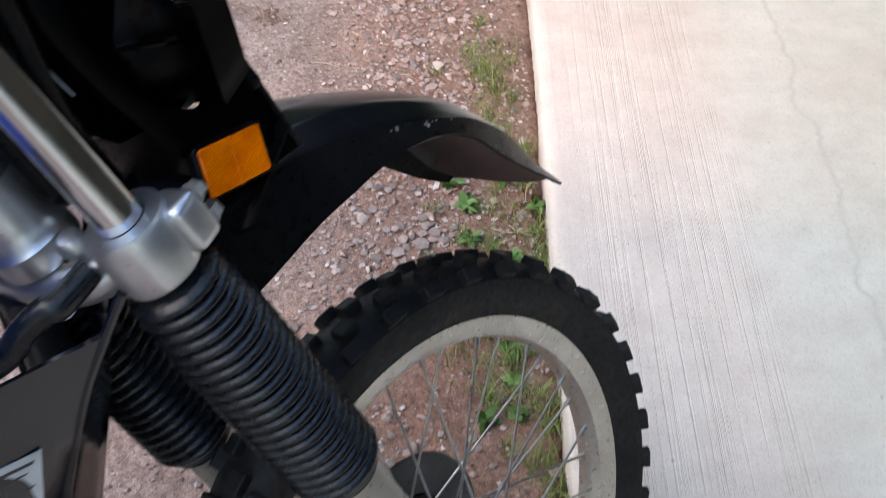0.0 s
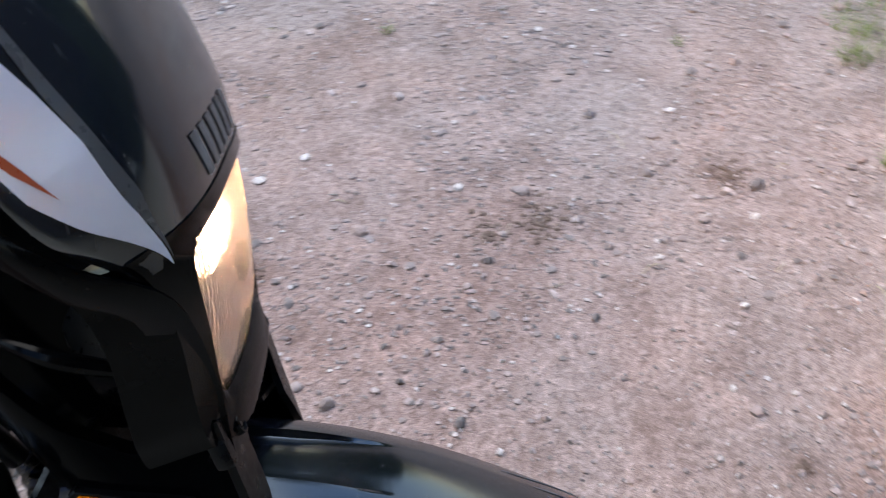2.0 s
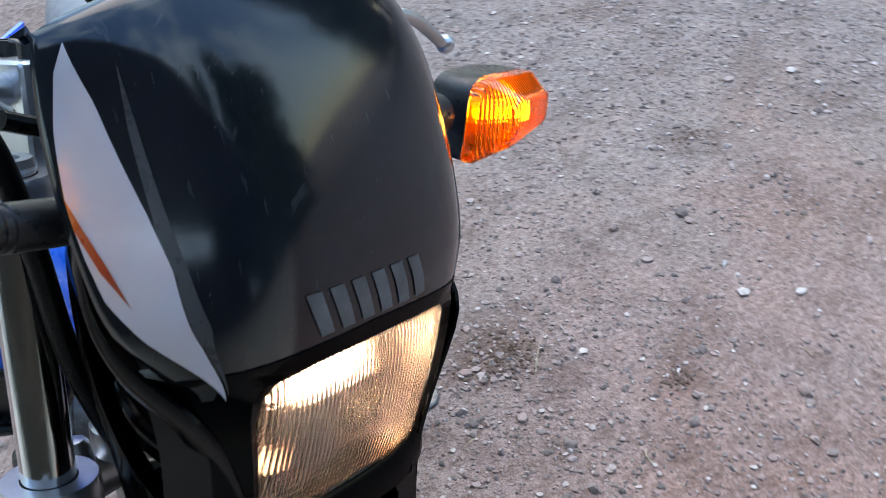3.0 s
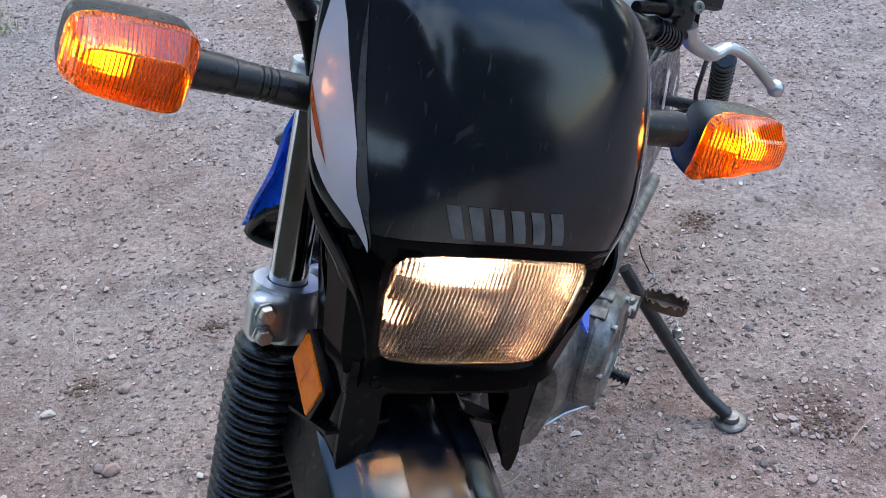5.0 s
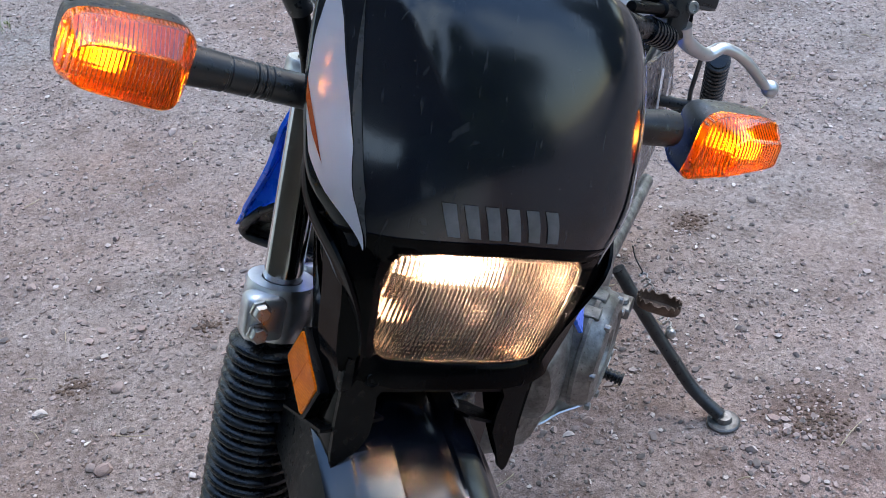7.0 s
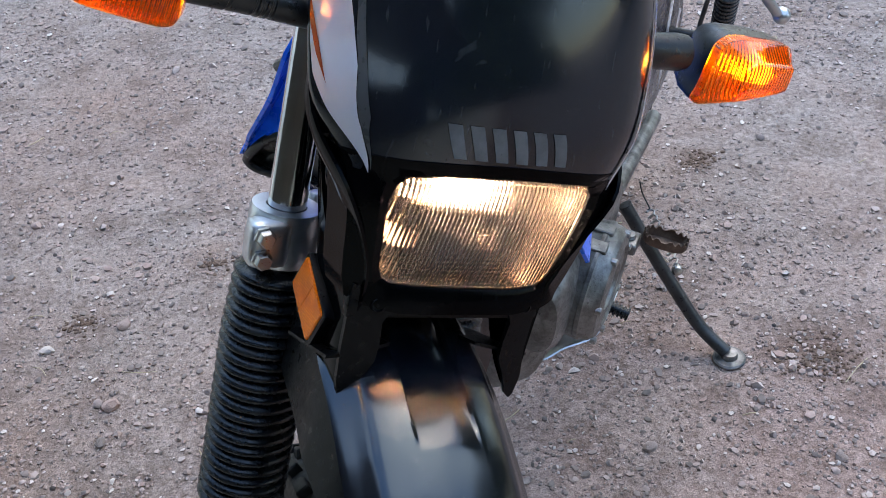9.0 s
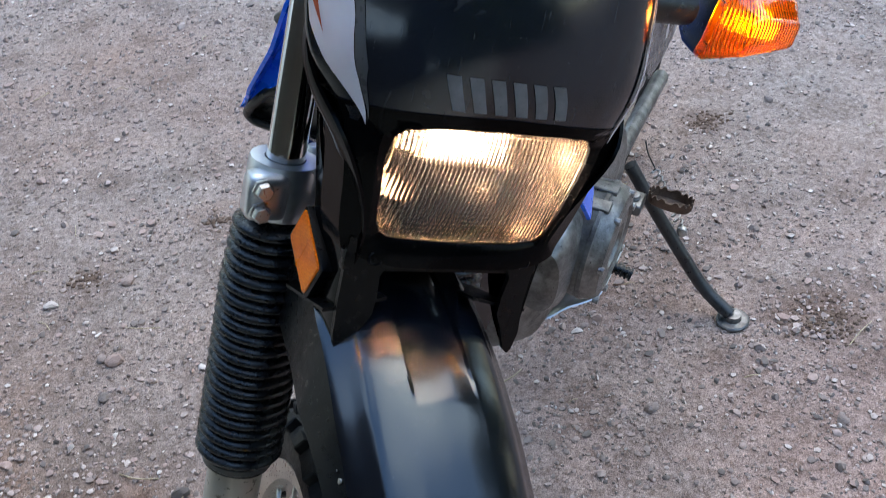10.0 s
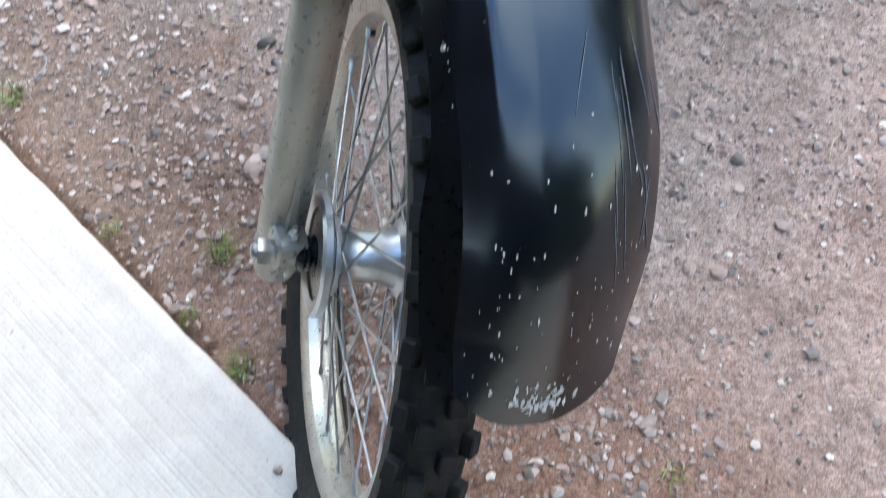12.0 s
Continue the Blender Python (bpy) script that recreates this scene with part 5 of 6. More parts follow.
    M_AMBERFLAT.node_tree.nodes["Principled BSDF"].inputs["Coat Weight"].default_value = 1.0
    bm = bmesh.new()
    lathe(bm, [(0.004, -0.018), (0.0065, -0.010), (0.0075, 0.0), (0.006, 0.006), (0.002, 0.009)], c + V(0.011, 0, -0.006), (0, 1, 0), 16, caps=True)
    part("bulb", bm, M_SIGBULB, stalk, "lit amber bulb")
    bm = bmesh.new()
    rings_to(bm, [loop(0.93, -0.003, 0.93), loop(0.85, -0.016, 0.82), loop(0.45, -0.026, 0.45)], True, True)
    part("signal_bowl", bm, M_SIGBOWL, stalk)


build_signal(1)
build_signal(-1)


def build_bars():
    def side_pts(sg):
        return [V(MID + sg * a, b, c) for a, b, c in ((0.0, -0.080, 0.905), (0.06, -0.080, 0.908), (0.10, -0.082, 0.918), (0.16, -0.088, 0.952), (0.22, -0.105, 0.985), (0.28, -0.13, 0.998), (0.36, -0.165, 1.002), (0.42, -0.19, 1.004))]
    bm = bmesh.new()
    pts = list(reversed(side_pts(-1)))[:-1] + side_pts(1)
    tube(bm, spline(pts, 5), 0.011, 14)
    bar = add("handlebar", bm, M_ALU, label="silver tubular handlebar")
    for sg in (1, -1):
        p = side_pts(sg)
        bm = bmesh.new()
        q = spline([p[5], p[6], p[7]], 10)
        tube(bm, q, [0.0165 + 0.0012 * (i % 2) for i in range(len(q))], 18)
        part("grip", bm, M_RUBBER, bar, "black rubber grip")
        bm = bmesh.new()
        d = (p[5] - p[4]).normalized()
        o = p[4].lerp(p[5], 0.45)
        lathe(bm, [(0.016, -0.022), (0.021, -0.018), (0.021, 0.018), (0.016, 0.022)], o, d, 20, caps=True)
        box(bm, o + V(-0.018, 0.005, -0.03), o + V(0.018, 0.034, 0.004), bevel=0.005)
        part("switch_block", bm, M_MATT, bar)
    # clutch lever: a flat blade with a crook and a ball end
    bm = bmesh.new()
    path = spline([(-0.296, -0.100, 0.944), (-0.306, -0.102, 0.931), (-0.322, -0.104, 0.9235), (-0.343, -0.106, 0.9185), (-0.354, -0.107, 0.9225), (-0.364, -0.107, 0.928), (-0.381, -0.106, 0.9265), (-0.402, -0.105, 0.918), (-0.421, -0.104, 0.9055), (-0.436, -0.104, 0.8955)], 4)
    tube(bm, path, [0.0098 - 0.0048 * (i / len(path)) ** 0.6 for i in range(len(path))], 14)
    for v in bm.verts:
        v.co.y = -0.104 + (v.co.y + 0.104) * 1.35
    lever = add("clutch_lever", bm, M_ALU, label="silver clutch lever with a ball end")
    bm = bmesh.new()
    bmesh.ops.create_uvsphere(bm, u_segments=20, v_segments=12, radius=0.0098)
    for v in bm.verts:
        v.co += V(-0.443, -0.104, 0.8945)
    part("ball_end", bm, M_ALU, lever, "satin ball end")
    bm = bmesh.new()
    box(bm, (-0.300, -0.128, 0.928), (-0.272, -0.090, 0.985), bevel=0.009, seg=3)
    part("lever_perch", bm, M_SATIN, lever, "black lever perch")
    bm = bmesh.new()
    box(bm, (-0.345, -0.150, 0.962), (-0.285, -0.105, 0.992), bevel=0.010, seg=3)
    part("switch_case", bm, M_SATIN, lever, "black switch case")
    for at, r in (((-0.296, -0.091, 0.964), 0.0068), ((-0.276, -0.09, 0.975), 0.0045)):
        bm = bmesh.new()
        lathe(bm, [(r, -0.002), (r, 0.004), (r * 0.85, 0.0055), (r * 0.5, 0.0055), (r * 0.45, 0.003)], at, (0.2, 1, 0.1), 16, caps=True)
        part("pivot_bolt", bm, M_STEEL, lever, "zinc socket bolt")
    bm = bmesh.new()
    ribbed(bm, (-0.283, -0.098, 0.9275), (-0.237, -0.077, 0.936), 0.0135, 7, 0.0026)
    ribbed(bm, (-0.239, -0.078, 0.9355), (-0.19, -0.050, 0.940), 0.0115, 1, 0.001)
    part("cable_boot", bm, M_RUBBER, lever, "ribbed rubber cable boot")
    bm = bmesh.new()
    tube(bm, spline([(-0.28, -0.095, 0.955), (-0.25, -0.08, 0.957), (-0.20, -0.06, 0.955)], 6), 0.006, 12)
    lathe(bm, [(0.006, -0.012), (0.009, -0.010), (0.009, 0.006), (0.006, 0.008)], (-0.255, -0.083, 0.957), (1, 0.6, 0), 12, caps=True)
    part("switch_lead", bm, M_MATT, lever)
    # sleeve and collar on the right-hand half of the bar
    p = side_pts(1)
    bm = bmesh.new()
    tube(bm, spline([p[2] + V(0.004, 0, 0.002), p[3], p[4]], 8), 0.0142, 18)
    part("bar_sleeve", bm, M_SLEEVE, bar, "grey satin sleeve on the bar")
    bm = bmesh.new()
    d = (p[3] - p[2]).normalized()
    lathe(bm, [(0.0125, -0.008), (0.0165, -0.0065), (0.0165, 0.006), (0.0145, 0.008)], p[2] + d * 0.002, d, 22, caps=True)
    part("bar_collar", bm, M_MATT, bar, "black clamp collar")
    # brake hose with its crimped fittings
    path = [V(*q) for q in ((0.262, -0.028, 0.962), (0.235, -0.02, 0.956), (0.220, -0.02, 0.951), (0.185, -0.02, 0.941), (0.165, -0.02, 0.931), (0.149, -0.019, 0.916), (0.139, -0.018, 0.896), (0.127, -0.018, 0.867), (0.114, -0.02, 0.82), (0.09, -0.03, 0.74), (0.06, -0.02, 0.66))]
    bm = bmesh.new()
    tube(bm, spline(path, 8), 0.0078, 14)
    hose = add("brake_hose", bm, M_MATT, label="thick black brake hose with silver fittings")
    for a, b, r, ribs, mat, word in ((1, 2, 0.0125, 2, M_MATT, "black hose union"), (2, 3, 0.0108, 4, M_RUBBER, "ribbed hose sleeve"), (3, 4, 0.0098, 4, M_RUBBER, "ribbed hose sleeve")):
        bm = bmesh.new()
        ribbed(bm, path[a].lerp(path[b], 0.12), path[a].lerp(path[b], 0.92), r, ribs, 0.0018)
        part("hose_sleeve", bm, mat, hose, word)
    for q, d, r in ((path[2], path[3] - path[2], 0.0112), (path[2].lerp(path[3], 0.55), path[3] - path[2], 0.0118), (path[3].lerp(path[2], 0.12), path[3] - path[2], 0.0112)):
        bm = bmesh.new()
        lathe(bm, [(r - 0.003, -0.0034), (r, -0.0028), (r, 0.0028), (r - 0.003, 0.0034)], q, d.normalized(), 18, caps=True)
        part("crimp_ring", bm, M_STEEL, hose, "silver crimp ring")
    bm = bmesh.new()
    lathe(bm, [(0.0095, -0.016), (0.0105, -0.013), (0.0105, 0.011), (0.0085, 0.015)], path[5].lerp(path[6], 0.1), (path[6] - path[4]).normalized(), 16, caps=True)
    part("elbow_band", bm, M_SATIN, hose)
    bm = bmesh.new()
    tube(bm, [V(0.128, -0.052, 0.916), V(0.118, -0.05, 0.910), V(0.097, -0.05, 0.898)], 0.0042, 12)
    add("cable_adjuster", bm, M_ALU, label="thin silver cable adjuster under the bar")
    # cables at the right
    for pts, r in (([(0.30, -0.10, 1.0), (0.2, -0.03, 1.005), (0.111, -0.02, 0.996), (0.054, -0.02, 0.965), (0.02, -0.02, 0.92), (0.0, -0.03, 0.85)], 0.0045),
                   ([(0.30, -0.105, 1.0), (0.2, -0.04, 1.012), (0.115, -0.03, 1.004), (0.05, -0.03, 0.972), (0.01, -0.03, 0.92), (-0.01, -0.04, 0.85)], 0.0045),
                   ([(-0.215, -0.055, 0.932), (-0.16, -0.03, 0.925), (-0.1, -0.01, 0.90), (-0.05, -0.01, 0.84), (-0.02, -0.06, 0.74)], 0.004),
                   ([(0.125, -0.02, 0.90), (0.08, -0.02, 0.885), (0.05, -0.03, 0.87)], 0.006)):
        bm = bmesh.new()
        tube(bm, spline(pts, 8), r, 10)
        add("control_cable", bm, M_MATT, label="black sheathed control cable")
    bm = bmesh.new()
    tube(bm, spline([(0.05, -0.04, 0.845), (0.055, -0.044, 0.813), (0.056, -0.049, 0.77), (0.056, -0.053, 0.73), (0.05, -0.052, 0.69), (0.035, -0.03, 0.672)], 6), 0.0115, 14)
    add("wire_loom", bm, M_MATT, label="black taped wire loom beside the steering head")


build_bars()


def superloop(y, hw, z0, z1, e=3.0, n=28, cx=0.0):
    out = []
    for k in range(n):
        a = 2 * math.pi * k / n
        ca, sa = math.cos(a), math.sin(a)
        out.append(V(cx + abs(ca) ** (2 / e) * (1 if ca > 0 else -1) * hw, y, (z0 + z1) / 2 + abs(sa) ** (2 / e) * (1 if sa > 0 else -1) * (z1 - z0) / 2))
    return out


def build_body():
    # tank
    bm = bmesh.new()
    rings_to(bm, [superloop(*a) for a in ((-0.33, 0.04, 0.60, 0.69), (-0.36, 0.075, 0.55, 0.715), (-0.43, 0.12, 0.52, 0.735), (-0.52, 0.138, 0.50, 0.74), (-0.62, 0.135, 0.49, 0.73), (-0.72, 0.095, 0.48, 0.665), (-0.76, 0.07, 0.49, 0.63))], True, True)
    tank = add("fuel_tank", bm, M_BLUE, BODY, label="blue fuel tank with a pale top")
    bm = bmesh.new()
    rings_to(bm, [superloop(*a) for a in ((-0.37, 0.05, 0.69, 0.7235), (-0.43, 0.075, 0.70, 0.7405), (-0.52, 0.085, 0.70, 0.7405), (-0.62, 0.07, 0.67, 0.7105))], True, True)
    part("tank_decal", bm, M_WHITE, tank, "white tank panel")
    bm = bmesh.new()
    lathe(bm, [(0.035, 0.74), (0.036, 0.758), (0.030, 0.764)], (0, -0.48, -0.01), (0, 0, 1), 28, caps=True)
    part("filler_cap", bm, M_DARKSTEEL, tank)
    for sg in (1, -1):
        def sh(rows_):
            return [[V(sg * p[0] * (1 if sg > 0 else 0.87), p[1], p[2]) for p in r] for r in rows_]
        bm = bmesh.new()
        rings_to(bm, sh([[(0.130, -0.405, 0.725), (0.146, -0.48, 0.728), (0.146, -0.60, 0.722), (0.12, -0.75, 0.69)],
                         [(0.152, -0.375, 0.67), (0.162, -0.45, 0.68), (0.155, -0.57, 0.675), (0.125, -0.73, 0.64)],
                         [(0.168, -0.37, 0.615), (0.172, -0.43, 0.61), (0.16, -0.50, 0.60), (0.125, -0.62, 0.60)],
                         [(0.198, -0.372, 0.555), (0.194, -0.43, 0.545), (0.172, -0.50, 0.54), (0.13, -0.60, 0.54)],
                         [(0.214, -0.388, 0.515), (0.20, -0.44, 0.512), (0.175, -0.50, 0.515), (0.135, -0.58, 0.515)]]), closed=False, caps=False)
        bmesh.ops.subdivide_edges(bm, edges=bm.edges[:], cuts=2, use_grid_fill=True, smooth=0.6)
        solid(bm, 0.004)
        shroud = add("tank_shroud", bm, M_BLUE, BODY, label="blue plastic tank shroud with a black lower scoop", smooth=50)
        if sg < 0:
            continue
        # the blue front wall of the shroud, which slopes down to the scoop
        bm = bmesh.new()
        rings_to(bm, sh([[(0.170, -0.412, 0.632), (0.150, -0.408, 0.640), (0.125, -0.402, 0.645), (0.105, -0.40, 0.645)],
                         [(0.184, -0.402, 0.592), (0.164, -0.398, 0.594), (0.135, -0.395, 0.60), (0.105, -0.395, 0.60)],
                         [(0.200, -0.392, 0.550), (0.186, -0.388, 0.556), (0.160, -0.386, 0.571), (0.105, -0.39, 0.576)],
                         [(0.2145, -0.388, 0.514), (0.202, -0.384, 0.530), (0.174, -0.382, 0.557), (0.105, -0.388, 0.566)]]), closed=False, caps=False)
        bmesh.ops.subdivide_edges(bm, edges=bm.edges[:], cuts=2, use_grid_fill=True, smooth=0.6)
        solid(bm, 0.004)
        part("front_wall", bm, M_BLUE, shroud, "bright blue front wall", smooth=50)
        bm = bmesh.new()
        tube(bm, spline(sh([[(0.178, -0.412, 0.625), (0.168, -0.408, 0.634), (0.15, -0.405, 0.644), (0.12, -0.40, 0.65)]])[0], 6), 0.007, 10)
        part("upper_lip", bm, M_SATIN, shroud, "dark grey upper lip")
        # black scoop: a rounded rim round a recessed mouth
        rim = spline(sh([[(0.11, -0.386, 0.566), (0.150, -0.384, 0.566), (0.176, -0.382, 0.553), (0.196, -0.382, 0.531), (0.207, -0.386, 0.514), (0.208, -0.389, 0.505), (0.200, -0.391, 0.498), (0.18, -0.392, 0.496), (0.12, -0.392, 0.496)]])[0], 6)
        bm = bmesh.new()
        tube(bm, rim, 0.0055, 12)
        scoop = part("scoop", bm, M_SATIN, shroud, "black scoop with a rounded rim")
        bm = bmesh.new()
        mouth = [rim[k] for k in range(0, len(rim), 3)]
        back = V(sum(q.x for q in mouth) / len(mouth), 0, sum(q.z for q in mouth) / len(mouth))
        rows = rings_to(bm, [mouth, [V(back.x + (q.x - back.x) * 0.92, q.y - 0.010, back.z + (q.z - back.z) * 0.86) for q in mouth], [V(back.x + (q.x - back.x) * 0.3, q.y - 0.013, back.z + (q.z - back.z) * 0.2) for q in mouth]], True, False)
        bm.faces.new(rows[-1])
        solid(bm, 0.002)
        part("scoop_mouth", bm, M_SATIN, scoop, "recessed black mouth")
    # seat
    bm = bmesh.new()
    rings_to(bm, [superloop(*a) for a in ((-0.68, 0.06, 0.58, 0.67), (-0.74, 0.095, 0.56, 0.69), (-0.85, 0.115, 0.555, 0.685), (-1.1, 0.12, 0.56, 0.69), (-1.25, 0.11, 0.58, 0.70), (-1.29, 0.08, 0.60, 0.69))], True, True)
    add("seat", bm, M_SEAT, BODY, label="grey vinyl seat")
    # frame
    for pts, r in (([(0, -0.30, 0.55), (0, -0.30, 0.45), (0, -0.34, 0.2), (0, -0.40, 0.02), (0, -0.50, -0.04)], 0.019),
                   ([(0, -0.30, 0.60), (0, -0.6, 0.50), (0, -0.85, 0.42)], 0.019),
                   ([(0.09, -0.80, 0.48), (0.1, -0.92, 0.3), (0.1, -1.0, 0.05)], 0.014), ([(-0.06, -0.80, 0.48), (-0.065, -0.92, 0.3), (-0.07, -1.0, 0.05)], 0.014),
                   ([(0.1, -0.84, 0.46), (0.11, -1.1, 0.5), (0.1, -1.4, 0.56)], 0.011), ([(-0.1, -0.84, 0.46), (-0.11, -1.1, 0.5), (-0.1, -1.4, 0.56)], 0.011)):
        bm = bmesh.new()
        tube(bm, spline(pts, 6), r, 14)
        add("frame_tube", bm, M_DARKSTEEL, BODY)
    # panel below the steering head
    bm = bmesh.new()
    rings_to(bm, [[V(x, y, z) for x, y, z in r] for r in ([(0.102, -0.335, 0.545), (0.078, -0.243, 0.555), (0.02, -0.225, 0.56), (-0.05, -0.27, 0.56), (-0.085, -0.335, 0.56)], [(0.106, -0.345, 0.50), (0.078, -0.271, 0.50), (0.02, -0.25, 0.50), (-0.05, -0.27, 0.50), (-0.10, -0.345, 0.50)], [(0.11, -0.35, 0.42), (0.078, -0.304, 0.42), (0.02, -0.272, 0.42), (-0.05, -0.28, 0.42), (-0.11, -0.35, 0.42)], [(0.10, -0.375, 0.33), (0.076, -0.334, 0.33), (0.02, -0.30, 0.33), (-0.05, -0.30, 0.33), (-0.1, -0.35, 0.33)])], closed=False, caps=False)
    bmesh.ops.subdivide_edges(bm, edges=bm.edges[:], cuts=2, use_grid_fill=True, smooth=0.5)
    solid(bm, 0.004)
    panel = add("front_panel", bm, M_BLACK, BODY, label="dusty dark panel below the steering head")
    bm = bmesh.new()
    plate(bm, [(-0.022, -0.030), (0.022, -0.030), (0.022, 0.030), (-0.022, 0.030)], 0.001, lambda a, b, c: V(0.1035, -0.335, 0.4485) + a * V(-0.36, 0.93, -0.05) + b * V(0.02, 0.24, 0.97) + c * V(0.93, 0.36, 0))
    part("label", bm, M_LABEL, panel, "pale printed sticker")
    for k in range(5):
        bm = bmesh.new()
        plate(bm, [(-0.018, 0.0015 if k else 0.003), (0.016 - 0.005 * (k % 3), 0.0015 if k else 0.003), (0.016 - 0.005 * (k % 3), 0), (-0.018, 0)], 0.0006, lambda a, b, c, k=k: V(0.1035, -0.335, 0.4485) + a * V(-0.36, 0.93, -0.05) + (b + 0.020 - 0.008 * k) * V(0.02, 0.24, 0.97) + (c + 0.0008) * V(0.93, 0.36, 0))
        part("print_bar", bm, M_INK, panel)
    for q in ([(0.080, -0.221, 0.587), (0.080, -0.242, 0.551), (0.080, -0.268, 0.503), (0.080, -0.304, 0.416), (0.078, -0.33, 0.335)],):
        bm = bmesh.new()
        tube(bm, spline(q, 6), 0.004, 8)
        part("panel_rib", bm, M_BLACK, panel)
    bm = bmesh.new()
    tube(bm, spline([(0.066, -0.238, 0.602), (0.085, -0.262, 0.593), (0.085, -0.272, 0.591), (0.085, -0.291, 0.577), (0.085, -0.312, 0.557), (0.085, -0.36, 0.54), (0.07, -0.44, 0.53)], 6), 0.0105, 16)
    add("breather_hose", bm, M_RUBBER, BODY, label="thick grey rubber hose behind the steering head")
    # engine
    bm = bmesh.new()
    rings_to(bm, [superloop(*a) for a in ((-0.62, 0.075, 0.0, 0.20), (-0.66, 0.105, -0.02, 0.23), (-0.80, 0.118, -0.035, 0.24), (-1.0, 0.12, -0.03, 0.22), (-1.06, 0.09, 0.0, 0.18))], True, True)
    engine = add("engine", bm, M_ENGINE, BODY, label="dirty weathered aluminium single-cylinder engine")
    for sg in (1, -1):
        bm = bmesh.new()
        o = V(sg * 0.108, -0.75, 0.156)
        lathe(bm, [(0.086, -0.05), (0.088, -0.02), (0.090, 0.030), (0.0915, 0.032), (0.0915, 0.038), (0.089, 0.041), (0.087, 0.052), (0.081, 0.060), (0.065, 0.064), (0.060, 0.060), (0.036, 0.061), (0.032, 0.056), (0.015, 0.056)], o, (sg, 0, 0), 56, caps=True)
        for v in bm.verts:
            v.co.y = o.y + (v.co.y - o.y) * 1.06
            if v.co.z < o.z:
                v.co.z = o.z + (v.co.z - o.z) * 0.86
        part("side_cover", bm, M_ENGINE, engine, "scuffed deep crankcase cover")
        for a, wide in ((76, 0.010), (100, 0.013)):
            bm = bmesh.new()
            a = radians(a)
            m = Matrix.Translation(o + V(sg * 0.006, 0.0885 * math.cos(a) * 1.06, 0.0885 * math.sin(a))) @ Matrix.Rotation(a, 4, "X")
            box(bm, (-0.040, -0.004, -wide), (0.040, 0.005, wide), m, bevel=0.0035, seg=3)
            part("cover_rib", bm, M_ENGINE, engine, "bright worn rib")
        for k in range(7):
            bm = bmesh.new()
            a = 2 * math.pi * k / 7 + 0.3
            lathe(bm, [(0.006, -0.004), (0.006, 0.004), (0.004, 0.005)], o + V(sg * 0.060, 0.080 * math.cos(a) * 1.06, 0.080 * math.sin(a)), (sg, 0, 0), 10, caps=True)
            part("cover_bolt", bm, M_STEEL, engine)
    bm = bmesh.new()
    rings_to(bm, [superloop(*a) for a in ((-0.605, 0.015, 0.15, 0.20, 2.2, 24, -0.095), (-0.612, 0.028, 0.12, 0.235, 2.4, 24, -0.096), (-0.64, 0.036, 0.10, 0.25, 2.6, 24, -0.096), (-0.70, 0.038, 0.09, 0.25, 2.6, 24, -0.095))], True, True)
    part("front_boss", bm, M_ENGINE, engine, "rounded bluish casting ahead of the cover")
    for k in range(9):
        z = 0.235 + 0.022 * k
        bm = bmesh.new()
        w, d = 0.078, 0.085
        m = Matrix.Translation((0, -0.66 + 0.22 * (z - 0.23), z)) @ Matrix.Rotation(radians(14), 4, "X")
        box(bm, (-w, -d, -0.003), (w, d, 0.003), m, bevel=0.002, seg=1)
        part("cooling_fin", bm, M_ENGINE, engine)
    bm = bmesh.new()
    m = Matrix.Translation((0, -0.64, 0.33)) @ Matrix.Rotation(radians(14), 4, "X")
    box(bm, (-0.052, -0.055, -0.12), (0.052, 0.055, 0.14), m, bevel=0.01)
    part("cylinder", bm, M_ENGINE, engine)
    bm = bmesh.new()
    lip = spline([(-0.03, -0.735, -0.034), (-0.0626, -0.748, -0.035), (-0.089, -0.742, -0.036), (-0.114, -0.779, -0.034), (-0.146, -0.815, -0.032), (-0.156, -0.845, -0.026), (-0.158, -0.95, -0.022)], 6)
    rows = [[q + V(0, 0, 0.004) for q in lip], [q + V(0.002, -0.002, 0.0) for q in lip], [V(q.x * 0.9 + 0.004, q.y - 0.03, q.z - 0.004) for q in lip], [V(q.x * 0.5, q.y - 0.10, q.z - 0.008) for q in lip], [V(0.0, q.y - 0.14, q.z - 0.008) for q in lip]]
    rings_to(bm, rows, closed=False, caps=False)
    solid(bm, 0.0025)
    add("skid_plate", bm, M_ALU, BODY, label="bent pale alloy skid plate", smooth=50)
    # pegs, shift lever, stand
    for sg in (1, -1):
        bm = bmesh.new()
        box(bm, (0.105 if sg > 0 else -0.158, -1.085, -0.030), (0.158 if sg > 0 else -0.105, -1.040, -0.006), bevel=0.007, seg=3)
        peg = add("footpeg", bm, M_ENGINE, BODY, label="serrated rusty steel footpeg on a cast bracket")
        bm = bmesh.new()
        lathe(bm, [(0.011, 0), (0.011, 0.005), (0.009, 0.007), (0.009, 0.010), (0.006, 0.011)], (sg * 0.140, -1.062, -0.007), (0, 0.1, 1), 14, caps=True)
        part("bracket_bolt", bm, M_ENGINE, peg)
        # a loop of plate with toothed rims
        def rail(u):
            """Round the peg's long loop, u from 0 to 1."""
            a = 2 * math.pi * u
            ca, sa = math.cos(a), math.sin(a)
            return V(sg * (0.200 + 0.040 * abs(ca) ** 0.7 * (1 if ca > 0 else -1)), -1.078 + 0.019 * abs(sa) ** 0.8 * (1 if sa > 0 else -1), 0.0)
        n = 66
        bm = bmesh.new()
